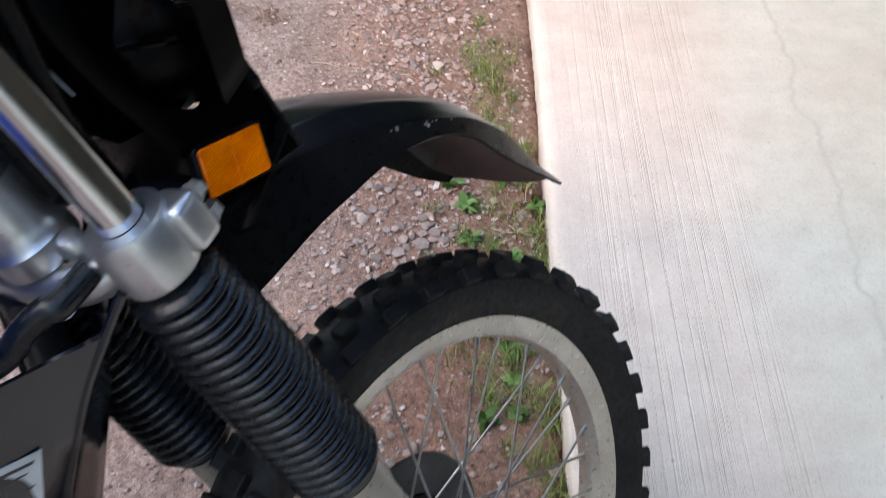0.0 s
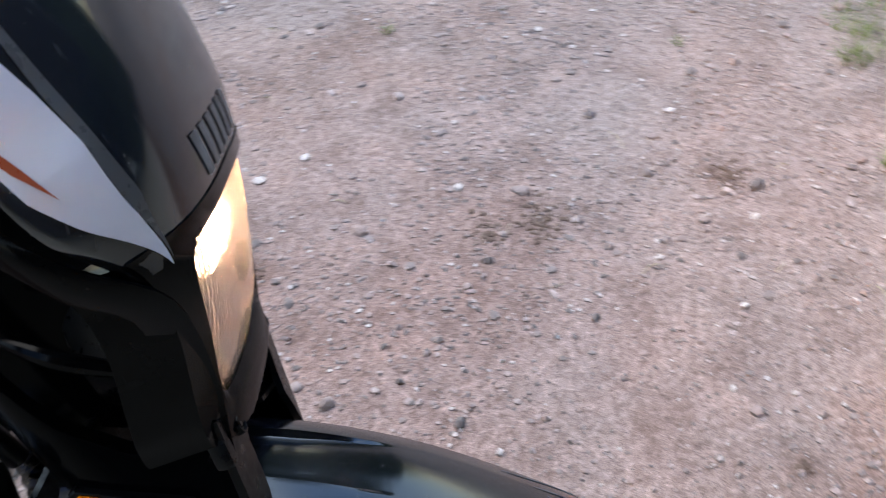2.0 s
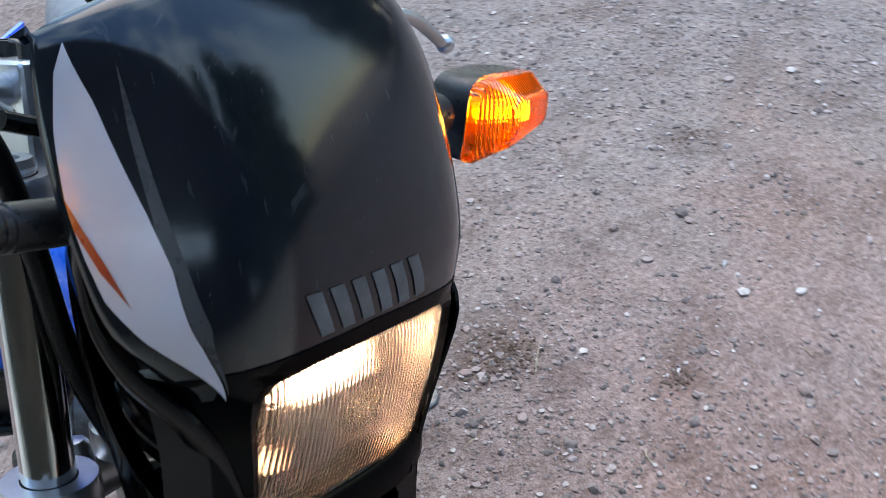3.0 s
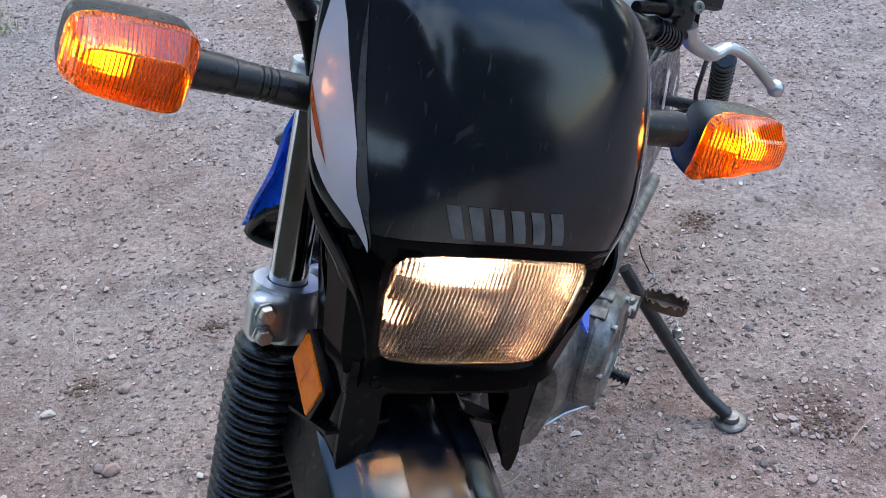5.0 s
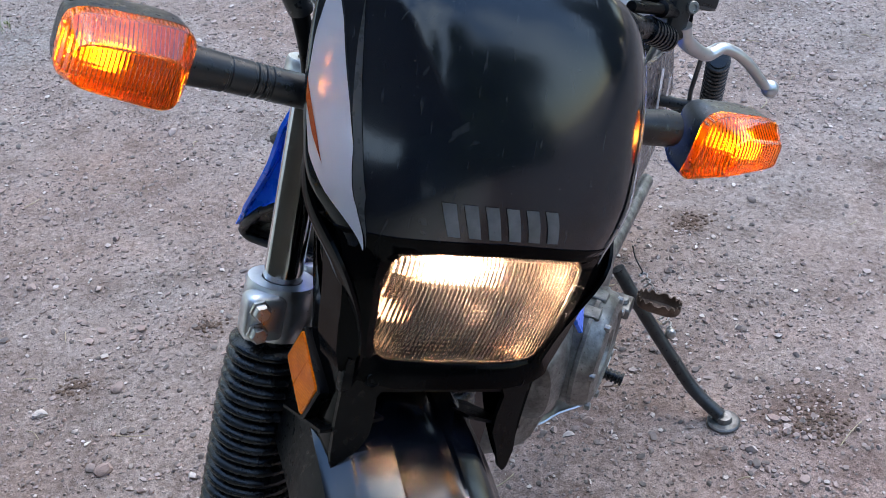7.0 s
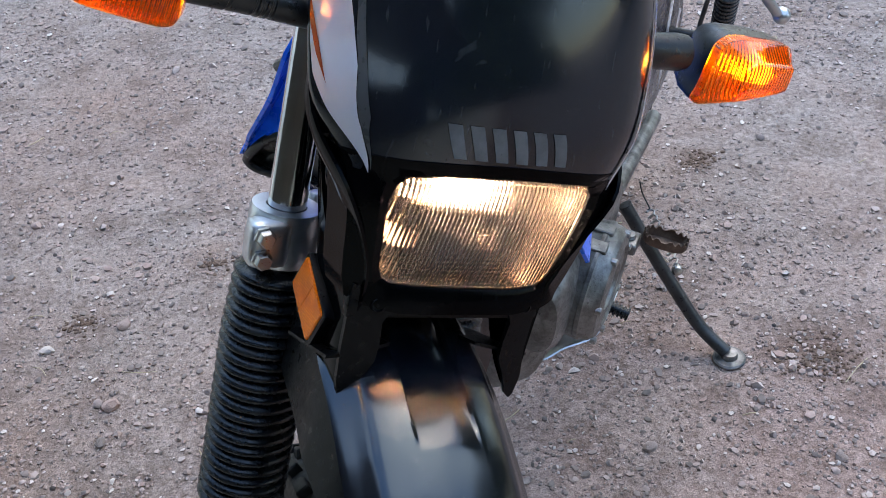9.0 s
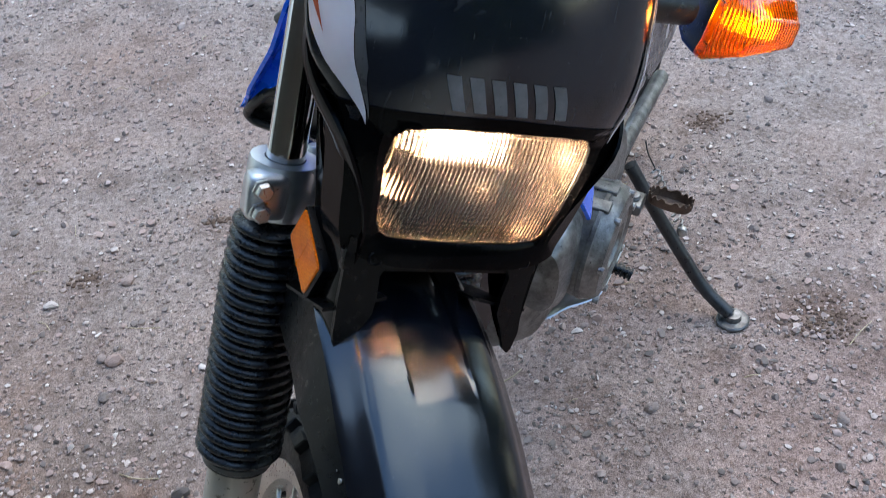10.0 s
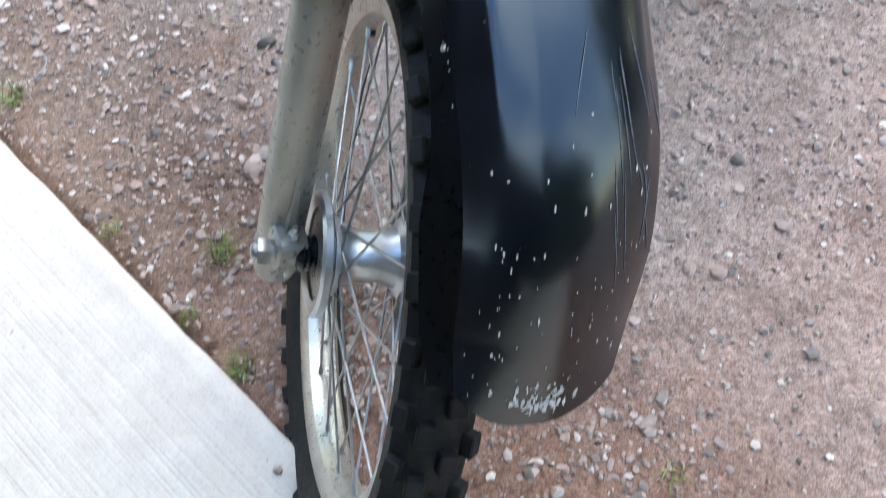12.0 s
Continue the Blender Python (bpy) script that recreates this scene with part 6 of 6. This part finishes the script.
        rings_to(bm, [[rail(k / n) * 1.0 + V(0, 0, 0.005 + (0.006 if (k // 2) % 2 else 0.0)) for k in range(n)], [rail(k / n) + V(0, 0, -0.006) for k in range(n)], [V(sg * 0.2 + (rail(k / n).x - sg * 0.2) * 0.9, -1.078 + (rail(k / n).y + 1.078) * 0.75, -0.014) for k in range(n)]], True, False)
        solid(bm, 0.003)
        part("peg_teeth", bm, M_RUST, peg, "rusty toothed rim")
        bm = bmesh.new()
        rings_to(bm, [[V(sg * 0.2 + (rail(k / n).x - sg * 0.2) * 0.92, -1.078 + (rail(k / n).y + 1.078) * 0.8, z) for k in range(n)] for z in (-0.013, -0.009)], True, True)
        part("peg_floor", bm, M_RUST, peg)
    # passenger's peg, folded up behind
    bm = bmesh.new()
    ribbed(bm, (-0.2015, -1.030, 0.513), (-0.196, -1.150, 0.345), 0.0175, 17, 0.0035)
    rear = add("passenger_peg", bm, M_RUBBER, BODY, label="ribbed black rubber passenger footpeg, folded up")
    bm = bmesh.new()
    tube(bm, spline([(-0.196, -1.15, 0.345), (-0.17, -1.13, 0.36), (-0.11, -1.08, 0.40)], 5), 0.010, 12)
    part("peg_hanger", bm, M_DARKSTEEL, rear)
    bm = bmesh.new()
    tube(bm, spline([(-0.180, -1.0, 0.525), (-0.176, -1.0, 0.47), (-0.172, -1.01, 0.43), (-0.12, -1.02, 0.40)], 6), 0.0035, 8)
    add("stay_rod", bm, M_DARKSTEEL, BODY, label="thin dark stay rod beside the passenger peg")
    bm = bmesh.new()
    tube(bm, [(-0.12, -1.0, 0.437), (-0.151, -1.0, 0.442), (-0.186, -1.0, 0.446)], 0.008, 12)
    add("hanger_tube", bm, M_DARKSTEEL, BODY, label="dark hanger tube")
    bm = bmesh.new()
    tube(bm, spline([(-0.125, -0.95, 0.05), (-0.15, -0.86, 0.06), (-0.152, -0.80, 0.068)], 5), 0.006, 10)
    shift = add("shift_lever", bm, M_STEEL, BODY, label="steel gear shift lever with a ribbed rubber")
    bm = bmesh.new()
    ribbed(bm, (-0.150, -0.80, 0.071), (-0.197, -0.80, 0.065), 0.0105, 7, 0.0024, 16)
    part("shift_rubber", bm, M_RUBBER, shift)
    bm = bmesh.new()
    foot = V(-0.367, -1.10, -0.248)
    tube(bm, spline([(-0.112, -1.12, 0.014), (-0.1735, -1.12, -0.067), (-0.243, -1.12, -0.151), (-0.300, -1.115, -0.210), foot + V(0.008, 0, 0.010)], 6), 0.0125, 14)
    stand = add("side_stand", bm, M_DARKSTEEL, BODY, label="black side stand propped on the dirt")
    bm = bmesh.new()
    up = (BODY.to_3x3().inverted() @ V(0, 0, 1)).normalized()
    lathe(bm, [(0.027, -0.006), (0.0305, -0.004), (0.0305, 0.0005), (0.028, 0.0025), (0.023, 0.0015), (0.016, 0.003), (0.014, 0.014)], foot, up, 28, caps=True)
    part("stand_foot", bm, M_ENGINE, stand, "worn round foot plate")
    bm = bmesh.new()
    hel = [V(-0.152 - 0.070 * t / 60, -1.150, -0.004 - 0.104 * t / 60) + 0.0075 * (V(0, 1, 0) * math.cos(t * 1.05) + V(0.75, 0, -0.66) * math.sin(t * 1.05)) for t in range(61)]
    tube(bm, hel, 0.0021, 6)
    part("stand_spring", bm, M_STEEL, stand)
    bm = bmesh.new()
    lathe(bm, [(0.005, -0.022), (0.005, 0.004), (0.010, 0.005), (0.010, 0.014), (0.007, 0.018), (0.003, 0.019)], (-0.228, -1.146, -0.116), (-0.2, 0.9, 0.4), 14, caps=True)
    part("spring_bolt", bm, M_STEEL, stand)
    bm = bmesh.new()
    tube(bm, spline([(-0.125, -1.15, 0.05), (-0.135, -1.15, 0.025), (-0.152, -1.15, 0.0), (-0.150, -1.15, -0.006)], 6), 0.0014, 6)
    part("spring_hook", bm, M_DARKSTEEL, stand)
    # left side panel with pale stripes
    bm = bmesh.new()
    face = [(-0.72, 0.60), (-0.86, 0.575), (-1.03, 0.515), (-1.12, 0.40), (-1.15, 0.28), (-1.08, 0.27), (-0.97, 0.30), (-0.84, 0.42), (-0.75, 0.52)]

    def side_at(y, z, c):
        return V(-0.122 - c - 0.012 * math.cos((z - 0.45) * 7), y, z)
    plate(bm, face, 0.005, side_at, 0.002)
    side = add("side_panel", bm, M_SIDE, BODY, label="dark violet side panel with pale stripes")
    for k in range(2):
        bm = bmesh.new()
        y0 = -0.93 - 0.09 * k
        plate(bm, [(y0, 0.53 - 0.06 * k), (y0 - 0.022, 0.52 - 0.06 * k), (y0 - 0.075, 0.36 - 0.04 * k), (y0 - 0.06, 0.36 - 0.04 * k)], 0.001, lambda y, z, c: side_at(y, z, c + 0.0056))
        part("stripe", bm, M_WHITE, side, "pale stripe")
    # swingarm and rear wheel
    bm = bmesh.new()
    for sg in (1, -1):
        tube(bm, [(sg * 0.084, -0.98, 0.03), (sg * 0.084, -1.46, -0.02)], 0.016, 12)
    add("swingarm", bm, M_ENGINE, BODY)
    bm = bmesh.new()
    rw = V(0, -1.42, -0.005)
    lathe(bm, [(0.228, -0.028), (0.255, -0.048), (0.285, -0.05), (0.30, -0.03), (0.303, 0), (0.30, 0.03), (0.285, 0.05), (0.255, 0.048), (0.228, 0.028)], rw, (1, 0, 0), 56, closed_profile=True)
    rt = add("rear_tyre", bm, M_TYRE, BODY, label="black rear tyre")
    bm = bmesh.new()
    lathe(bm, [(0.23, -0.03), (0.215, -0.02), (0.212, 0.02), (0.23, 0.03), (0.238, 0.02), (0.238, -0.02)], rw, (1, 0, 0), 56, closed_profile=True)
    part("rear_rim", bm, M_RIM, rt)
    bm = bmesh.new()
    for k in range(18):
        a = 2 * math.pi * k / 18
        tube(bm, [rw + V(0.03 * (1 if k % 2 else -1), 0.03 * math.cos(a + 0.6), 0.03 * math.sin(a + 0.6)), rw + V(0, 0.215 * math.cos(a), 0.215 * math.sin(a))], 0.0018, 5)
    lathe(bm, [(0.02, -0.06), (0.045, -0.05), (0.045, 0.05), (0.02, 0.06)], rw, (1, 0, 0), 24, caps=True)
    part("rear_hub", bm, M_STEEL, rt)
    bm = bmesh.new()
    rows = []
    for k in range(15):
        a = radians(20 + 100 * k / 14)
        rows.append([rw + V(x, -0.345 * math.cos(a) * -1 * -1, 0.39 * math.sin(a) + 0.05) for x in (-0.075, -0.05, 0, 0.05, 0.075)])
    rings_to(bm, rows, closed=False, caps=False)
    solid(bm, 0.003)
    add("rear_fender", bm, M_BLACK, BODY, label="black rear mudguard")


build_body()


# ---- the yard: stones, soil, plants ----
def at_ground(x, y, dz=0.0, turn=0.0):
    s = x * EDGE_N.x + y * EDGE_N.y - EDGE_AT
    return pose(x, y, (ground_z(x, y) if s <= 0 else SLAB_TOP) + dz, 0, 0, turn)


def stone_mesh(rng):
    bm = bmesh.new()
    bmesh.ops.create_icosphere(bm, subdivisions=2, radius=1.0)
    sx, sy, sz = rng.uniform(0.85, 1.3), rng.uniform(0.65, 1.0), rng.uniform(0.5, 0.75)
    off = V(rng.uniform(0, 50), rng.uniform(0, 50), rng.uniform(0, 50))
    for v in bm.verts:
        k = 1 + 0.35 * noise.noise(v.co * 1.1 + off) + 0.12 * noise.noise(v.co * 3 + off)
        v.co = V(v.co.x * sx * k, v.co.y * sy * k, max(v.co.z * sz * k, -0.4))
    return mesh_of("stone", bm, M_STONE, 30)


def build_stones():
    rng = random.Random(21)
    shapes = [stone_mesh(rng) for _ in range(8)]
    spots = [(-1.22, -0.82, 14), (-1.09, -0.89, 13), (-0.99, -0.34, 15), (-0.59, -0.30, 16), (-1.12, -0.05, 13), (-0.62, -0.36, 11), (-0.58, -0.08, 13), (-0.62, -0.54, 12),
             (0.66, -1.12, 14), (0.81, -1.07, 13), (0.66, -0.89, 15), (0.685, -0.90, 11), (0.46, -2.41, 14), (0.63, -2.17, 14), (-0.42, -1.17, 13), (0.54, -0.44, 13), (0.51, -0.31, 19), (0.51, -0.56, 15),
             (-0.17, -0.10, 12), (-0.22, -0.29, 12), (-0.13, -0.11, 10), (-1.16, 0.38, 15), (-1.18, 0.18, 12), (-1.11, 1.03, 17), (-0.66, 0.78, 14), (-0.65, 0.65, 13), (-0.59, 0.85, 14), (-1.25, 0.57, 12),
             (0.67, -0.80, 11), (-0.31, -0.62, 14), (-0.42, 0.74, 15), (-0.36, 0.70, 12), (-0.51, 0.80, 14), (-0.47, 0.75, 12), (-0.31, 0.47, 11), (-0.28, 0.45, 12), (-0.22, 0.53, 12), (-0.20, 0.50, 10), (-0.33, 0.62, 12), (-0.12, 0.57, 12), (-0.9, 0.62, 11), (-1.4, -0.35, 13), (-1.5, 0.25, 12), (-0.8, -1.5, 13), (0.9, -1.5, 13), (0.35, -0.75, 11)]
    for x, y, mm in spots:
        r = mm / 1000
        m = at_ground(x, y, r * 0.2, rng.uniform(0, 360)) @ Matrix.Diagonal((r, r, r, 1))
        ob = new("stone", shapes[rng.randrange(8)])
        ob.matrix_basis = m
        tagged(ob, "small angular grey stone lying on the dirt", "stone", "larger stones in the yard")


build_stones()


def build_soil():
    rng = random.Random(5)
    shapes = pebble_shapes(10, rng)
    for x0, y0, rad, n in ((-0.67, -0.77, 0.10, 260), (-1.19, 0.33, 0.055, 110), (-1.04, 0.0, 0.075, 150), (-1.0, -0.10, 0.05, 70), (-0.86, -0.51, 0.035, 50), (-0.63, -1.44, 0.06, 110), (0.74, -1.14, 0.055, 70), (0.48, -1.29, 0.05, 70), (-1.1, 0.85, 0.05, 60), (-0.55, 0.44, 0.02, 30), (0.55, -0.30, 0.10, 130), (-1.45, -1.0, 0.06, 80)):
        allv, allf, base = [], [], 0
        for _ in range(n):
            a, d = rng.uniform(0, 6.283), abs(rng.gauss(0, 0.55)) * rad
            x, y = d * math.cos(a), d * math.sin(a) * 0.7
            r = rng.uniform(0.002, 0.0055)
            vs, fs = shapes[rng.randrange(10)]
            allv.append(vs * r + np.array([x, y, ground_z(x0 + x, y0 + y) + r * 0.25]))
            allf.append(fs + base)
            base += len(vs)
        me = bpy.data.meshes.new("loose_soil")
        me.from_pydata(np.concatenate(allv).tolist(), [], np.concatenate(allf).tolist())
        me.materials.append(M_SOIL)
        ob = new("loose_soil", me)
        ob.matrix_basis = pose(x0, y0, 0)
        tagged(ob, "patch of dark loose crumbled soil on the ground", "soil", "soil patches", "stuff")


build_soil()


def tuft_mesh(rng, blades, height, spread):
    bm = bmesh.new()
    for _ in range(blades):
        a, d = rng.uniform(0, 6.283), spread * math.sqrt(rng.random())
        o = V(d * math.cos(a), d * math.sin(a), -0.003)
        h, lean, turn = height * rng.uniform(0.4, 1.1), rng.uniform(0.2, 1.1), rng.uniform(0, 6.283)
        w = rng.uniform(0.0009, 0.0019)
        dirv, side = V(math.cos(turn), math.sin(turn), 0), V(-math.sin(turn), math.cos(turn), 0)
        prev = None
        for k in range(4):
            f = k / 3
            c = o + dirv * (h * lean * f * f) + V(0, 0, h * f * (1 - 0.3 * lean * f))
            row = [bm.verts.new(c - side * w * (1 - f * 0.85)), bm.verts.new(c + dirv * w * 0.3), bm.verts.new(c + side * w * (1 - f * 0.85))]
            if prev:
                for i in range(2):
                    bm.faces.new((prev[i], prev[i + 1], row[i + 1], row[i]))
            prev = row
    return mesh_of("grass_tuft", bm, M_GRASS, 60)


def build_grass():
    rng = random.Random(31)
    kinds = [tuft_mesh(rng, 34, 0.05, 0.018), tuft_mesh(rng, 60, 0.06, 0.035), tuft_mesh(rng, 16, 0.032, 0.012), tuft_mesh(rng, 90, 0.045, 0.06)]
    for x, y, k in ((-0.57, 1.02, 1), (-0.60, 1.03, 1), (-0.53, 1.0, 0), (-0.46, 0.90, 0), (-0.44, 0.92, 2), (-0.72, 1.15, 0), (-1.24, 0.62, 0), (-1.6, 0.22, 2), (-1.62, 0.64, 3), (-1.57, 0.58, 1), (-0.36, 0.905, 0), (-0.30, 0.83, 0), (-0.23, 0.66, 0), (-0.16, 0.71, 1), (-0.13, 0.69, 0), (-0.20, 0.75, 0), (-0.08, 0.63, 1), (-0.05, 0.60, 1), (-0.02, 0.56, 0), (0.0, 0.41, 0), (0.03, 0.44, 1), (0.06, 0.47, 1), (0.10, 0.44, 0), (0.14, 0.38, 1), (0.18, 0.36, 0), (-0.03, 0.50, 0),
                    (0.54, -0.16, 0), (0.72, -0.21, 2), (0.58, -0.06, 2), (0.50, 0.02, 0), (0.93, -0.48, 0), (0.96, -0.45, 2), (-0.08, 0.19, 2), (-1.70, 0.58, 3), (-1.78, 0.66, 3), (-1.63, -0.42, 2), (1.30, -3.05, 3), (1.38, -3.15, 3), (-0.28, 0.64, 0), (-1.47, 0.70, 2), (-1.42, 0.95, 1), (-1.36, 1.0, 2), (-1.08, 1.40, 1), (-0.98, 1.36, 2), (-0.30, 0.56, 2), (-0.50, 0.97, 3), (-0.40, 0.86, 3), (-0.33, 0.78, 2), (-0.26, 0.74, 3), (-0.12, 0.65, 3), (-0.22, 0.60, 2), (-0.15, 0.53, 2), (-0.62, 1.08, 3), (-0.06, 0.46, 3), (0.08, 0.36, 2), (-0.38, 0.66, 2), (-0.66, 0.95, 2)):
        ob = new("grass_tuft", kinds[k])
        sc = rng.uniform(0.8, 1.15)
        ob.matrix_basis = at_ground(x, y, 0, rng.uniform(0, 360)) @ Matrix.Diagonal((sc, sc, sc, 1))
        tagged(ob, "thin green grass tuft growing from bare dirt", "grass", "grass tufts by the slab")


build_grass()


def leaf_mesh(length, width):
    bm = bmesh.new()
    rows = []
    for k in range(7):
        f = k / 6
        w = width * math.sin(math.pi * min(f * 0.93 + 0.05, 1)) ** 0.8
        y = length * f
        z = 0.35 * length * f - 0.42 * length * f * f
        rows.append([V(-w, y, z + 0.1 * w), V(-w * 0.5, y, z + 0.02 * w), V(0, y, z - 0.12 * w), V(w * 0.5, y, z + 0.02 * w), V(w, y, z + 0.1 * w)])
    rings_to(bm, rows, closed=False, caps=False)
    bmesh.ops.solidify(bm, geom=bm.faces[:], thickness=0.0004)
    return mesh_of("leaf", bm, M_WEED, 60)


def build_weeds():
    rng = random.Random(8)
    leaves = [leaf_mesh(0.030, 0.0085), leaf_mesh(0.022, 0.007), leaf_mesh(0.038, 0.011)]
    for x, y, n, big in ((-0.34, 0.81, 12, 1), (-0.34, 0.71, 9, 0), (-0.27, 0.65, 8, 0), (-0.18, 0.67, 10, 1), (-0.14, 0.61, 9, 2), (-0.155, 0.585, 7, 2), (-0.09, 0.53, 11, 2), (-0.11, 0.55, 7, 1), (-0.05, 0.51, 10, 1), (-0.03, 0.53, 8, 1), (0.02, 0.38, 7, 0), (0.05, 0.42, 9, 1), (-0.24, 0.80, 6, 0), (-0.40, 0.73, 5, 0), (0.0, 0.47, 8, 1)):
        bm = bmesh.new()
        tube(bm, [(0, 0, -0.004), (0.001, 0, 0.006), (0, 0.001, 0.012)], [0.0016, 0.0013, 0.0008], 6)
        ob = thing("weed", bm, M_WEED, at_ground(x, y, 0, rng.uniform(0, 360)), "low green broad-leaved weed in the dirt", "plant", "weeds by the slab")
        for k in range(n):
            m = PLACE[ob] @ pose(0, 0, 0.004 + 0.008 * k / n, rng.uniform(-5, 40), rng.uniform(-15, 15), 360 * k / n * 1.6 + rng.uniform(-20, 20)) @ Matrix.Diagonal((*(rng.uniform(0.7, 1.1),) * 3, 1))
            part("leaf", leaves[big if rng.random() < 0.7 else 1], None, ob, m=m)


build_weeds()


def build_straw():
    rng = random.Random(17)
    ends = [((-0.42, 0.74), (-0.37, 0.75)), ((-0.25, 0.73), (-0.20, 0.74)), ((-0.27, 0.70), (-0.21, 0.75)), ((-0.89, 0.80), (-0.83, 0.83)), ((-0.91, 1.22), (-0.81, 1.24)), ((-1.0, -1.97), (-0.97, -1.92)), ((0.83, -1.03), (0.80, -1.0)), ((0.65, -0.98), (0.58, -0.97)), ((0.50, -0.56), (0.53, -0.53)), ((-0.30, 0.86), (-0.27, 0.80)), ((-0.46, 0.79), (-0.41, 0.70)), ((0.62, -0.62), (0.55, -0.60)), ((-0.1, -0.75), (-0.05, -0.72)), ((-0.75, -0.75), (-0.69, -0.70)), ((-1.3, 0.1), (-1.25, 0.13)), ((0.95, -1.9), (0.99, -1.86)), ((-0.38, -0.33), (-0.35, -0.28))]
    for _ in range(70):
        x, y, a = rng.uniform(-1.8, 0.9), rng.uniform(-2.6, 0.9), rng.uniform(0, 6.283)
        if x * EDGE_N.x + y * EDGE_N.y < EDGE_AT - 0.08:
            l = rng.uniform(0.015, 0.04)
            ends.append(((x, y), (x + l * math.cos(a), y + l * math.sin(a))))
    for (x1, y1), (x2, y2) in ends:
        c = ((x1 + x2) / 2, (y1 + y2) / 2)
        d = V(x2 - x1, y2 - y1, 0)
        side = V(-d.y, d.x, 0) * rng.uniform(-0.2, 0.2)
        z = [ground_z(x1, y1), ground_z(*c), ground_z(x2, y2)]
        base = max(z) + 0.003
        bm = bmesh.new()
        pts = spline([V(-d.x / 2, -d.y / 2, z[0] + 0.002 - base), side + V(0, 0, 0.003), V(d.x / 2, d.y / 2, z[2] + 0.002 - base)], 5)
        tube(bm, pts, rng.uniform(0.0007, 0.0013), 6)
        thing("straw", bm, M_STRAW, pose(c[0], c[1], base), "dry pale straw stalk lying on the dirt", "straw", "straw scraps on the ground")
    for x, y, r, a0 in ((0.93, -0.54, 0.05, 0.3), (0.83, -0.52, 0.03, 2.0)):
        bm = bmesh.new()
        z = ground_z(x, y)
        tube(bm, [V(r * math.cos(a0 + t * 0.22), r * math.sin(a0 + t * 0.22) * 0.8, 0.004 + 0.012 * math.sin(t * 0.16)) for t in range(18)], 0.0011, 6)
        thing("wire_scrap", bm, M_STEEL, pose(x, y, z), "thin bright curled wire scrap on the dirt", "wire")


build_straw()


# ---- behind the camera, unseen: the house and trees that shape the reflections ----
def build_house():
    bm = bmesh.new()
    for k in range(13):
        z = SLAB_TOP + 0.2 * k
        box(bm, (4.4 - 0.012, -9, z + 0.002), (4.55, 9, z + 0.198), bevel=0)
    thing("wall_house", bm, M_SIDING, SLAB, "unseen dark board wall that closes the slab side", "wall", kind="structure")
    # eave brought out over the slab to darken the mudguard's reflection
    bm = bmesh.new()
    rings_to(bm, [[V(0.5, y, 2.55), V(7.5, y, 4.6), V(7.5, y, 4.7), V(0.5, y, 2.67)] for y in (-9, 9)], True, True)
    thing("roof_house", bm, M_SIDING, SLAB, "unseen dark pitched roof with an eave that darkens reflections", "roof", kind="structure")


build_house()


def build_tree(x, y, h, seed):
    rng = random.Random(seed)
    ob = new("tree")
    ob.matrix_basis = pose(x, y, -0.02)
    PLACE[ob] = ob.matrix_basis.copy()
    tagged(ob, "broad leafy tree out of view, placed for its reflection", "tree", "trees round the yard")
    bm = bmesh.new()
    tube(bm, spline([(0, 0, 0), (0.1, 0.05, h * 0.25), (-0.05, 0.1, h * 0.5), (0.05, 0, h * 0.85)], 5), [0.22 - 0.19 * i / 15 for i in range(16)], 12)
    tips = []
    for k in range(11):
        z = h * rng.uniform(0.1, 0.75)
        a, l = rng.uniform(0, 6.283), h * rng.uniform(0.18, 0.34)
        end = V(l * math.cos(a), l * math.sin(a), z + l * rng.uniform(0.3, 0.8))
        pts = spline([V(0, 0, z), V(end.x * 0.5, end.y * 0.5, z + (end.z - z) * 0.35), end], 4)
        tube(bm, pts, [0.07 - 0.06 * i / 8 for i in range(9)], 7)
        tips += [end, pts[5]]
    part("trunk", bm, M_BARK, ob)
    vs, fs = [], []
    for _ in range(8500):
        t = tips[rng.randrange(len(tips))]
        p = t + V(rng.gauss(0, 0.45), rng.gauss(0, 0.45), rng.gauss(0.0, 0.45))
        u = V(rng.gauss(0, 1), rng.gauss(0, 1), rng.gauss(0, 1)).normalized()
        w = u.orthogonal().normalized()
        l, b = rng.uniform(0.10, 0.24), rng.uniform(0.05, 0.11)
        n = len(vs)
        vs += [p, p + u * l * 0.5 + w * b, p + u * l, p + u * l * 0.5 - w * b]
        fs.append((n, n + 1, n + 2, n + 3))
    me = bpy.data.meshes.new("crown")
    me.from_pydata([v[:] for v in vs], [], fs)
    me.materials.append(M_LEAVES)
    part("crown", me, None, ob)


# the last three are low fillers added to darken the mudguard's lower reflection
for spec in ((-5.0, 9.5, 8.0, 1), (-11.0, -3.5, 8.0, 2), (-7.0, -9.5, 8.5, 3), (2.5, -11.0, 8.0, 4), (9.0, -9.0, 9.0, 6), (-9.5, 9.5, 6.5, 9), (-12.5, -0.8, 6.5, 10), (-1.5, 13.0, 7.0, 11), (-7.4, 9.2, 7.5, 13), (-3.0, 10.6, 7.5, 14), (-10.8, 8.0, 6.5, 15), (-11.5, -2.2, 6.5, 16), (-9.5, -5.6, 7.0, 17), (-4.2, 8.2, 3.4, 18), (-6.2, 7.9, 3.2, 19), (-8.0, 7.2, 3.0, 20)):
    build_tree(*spec)
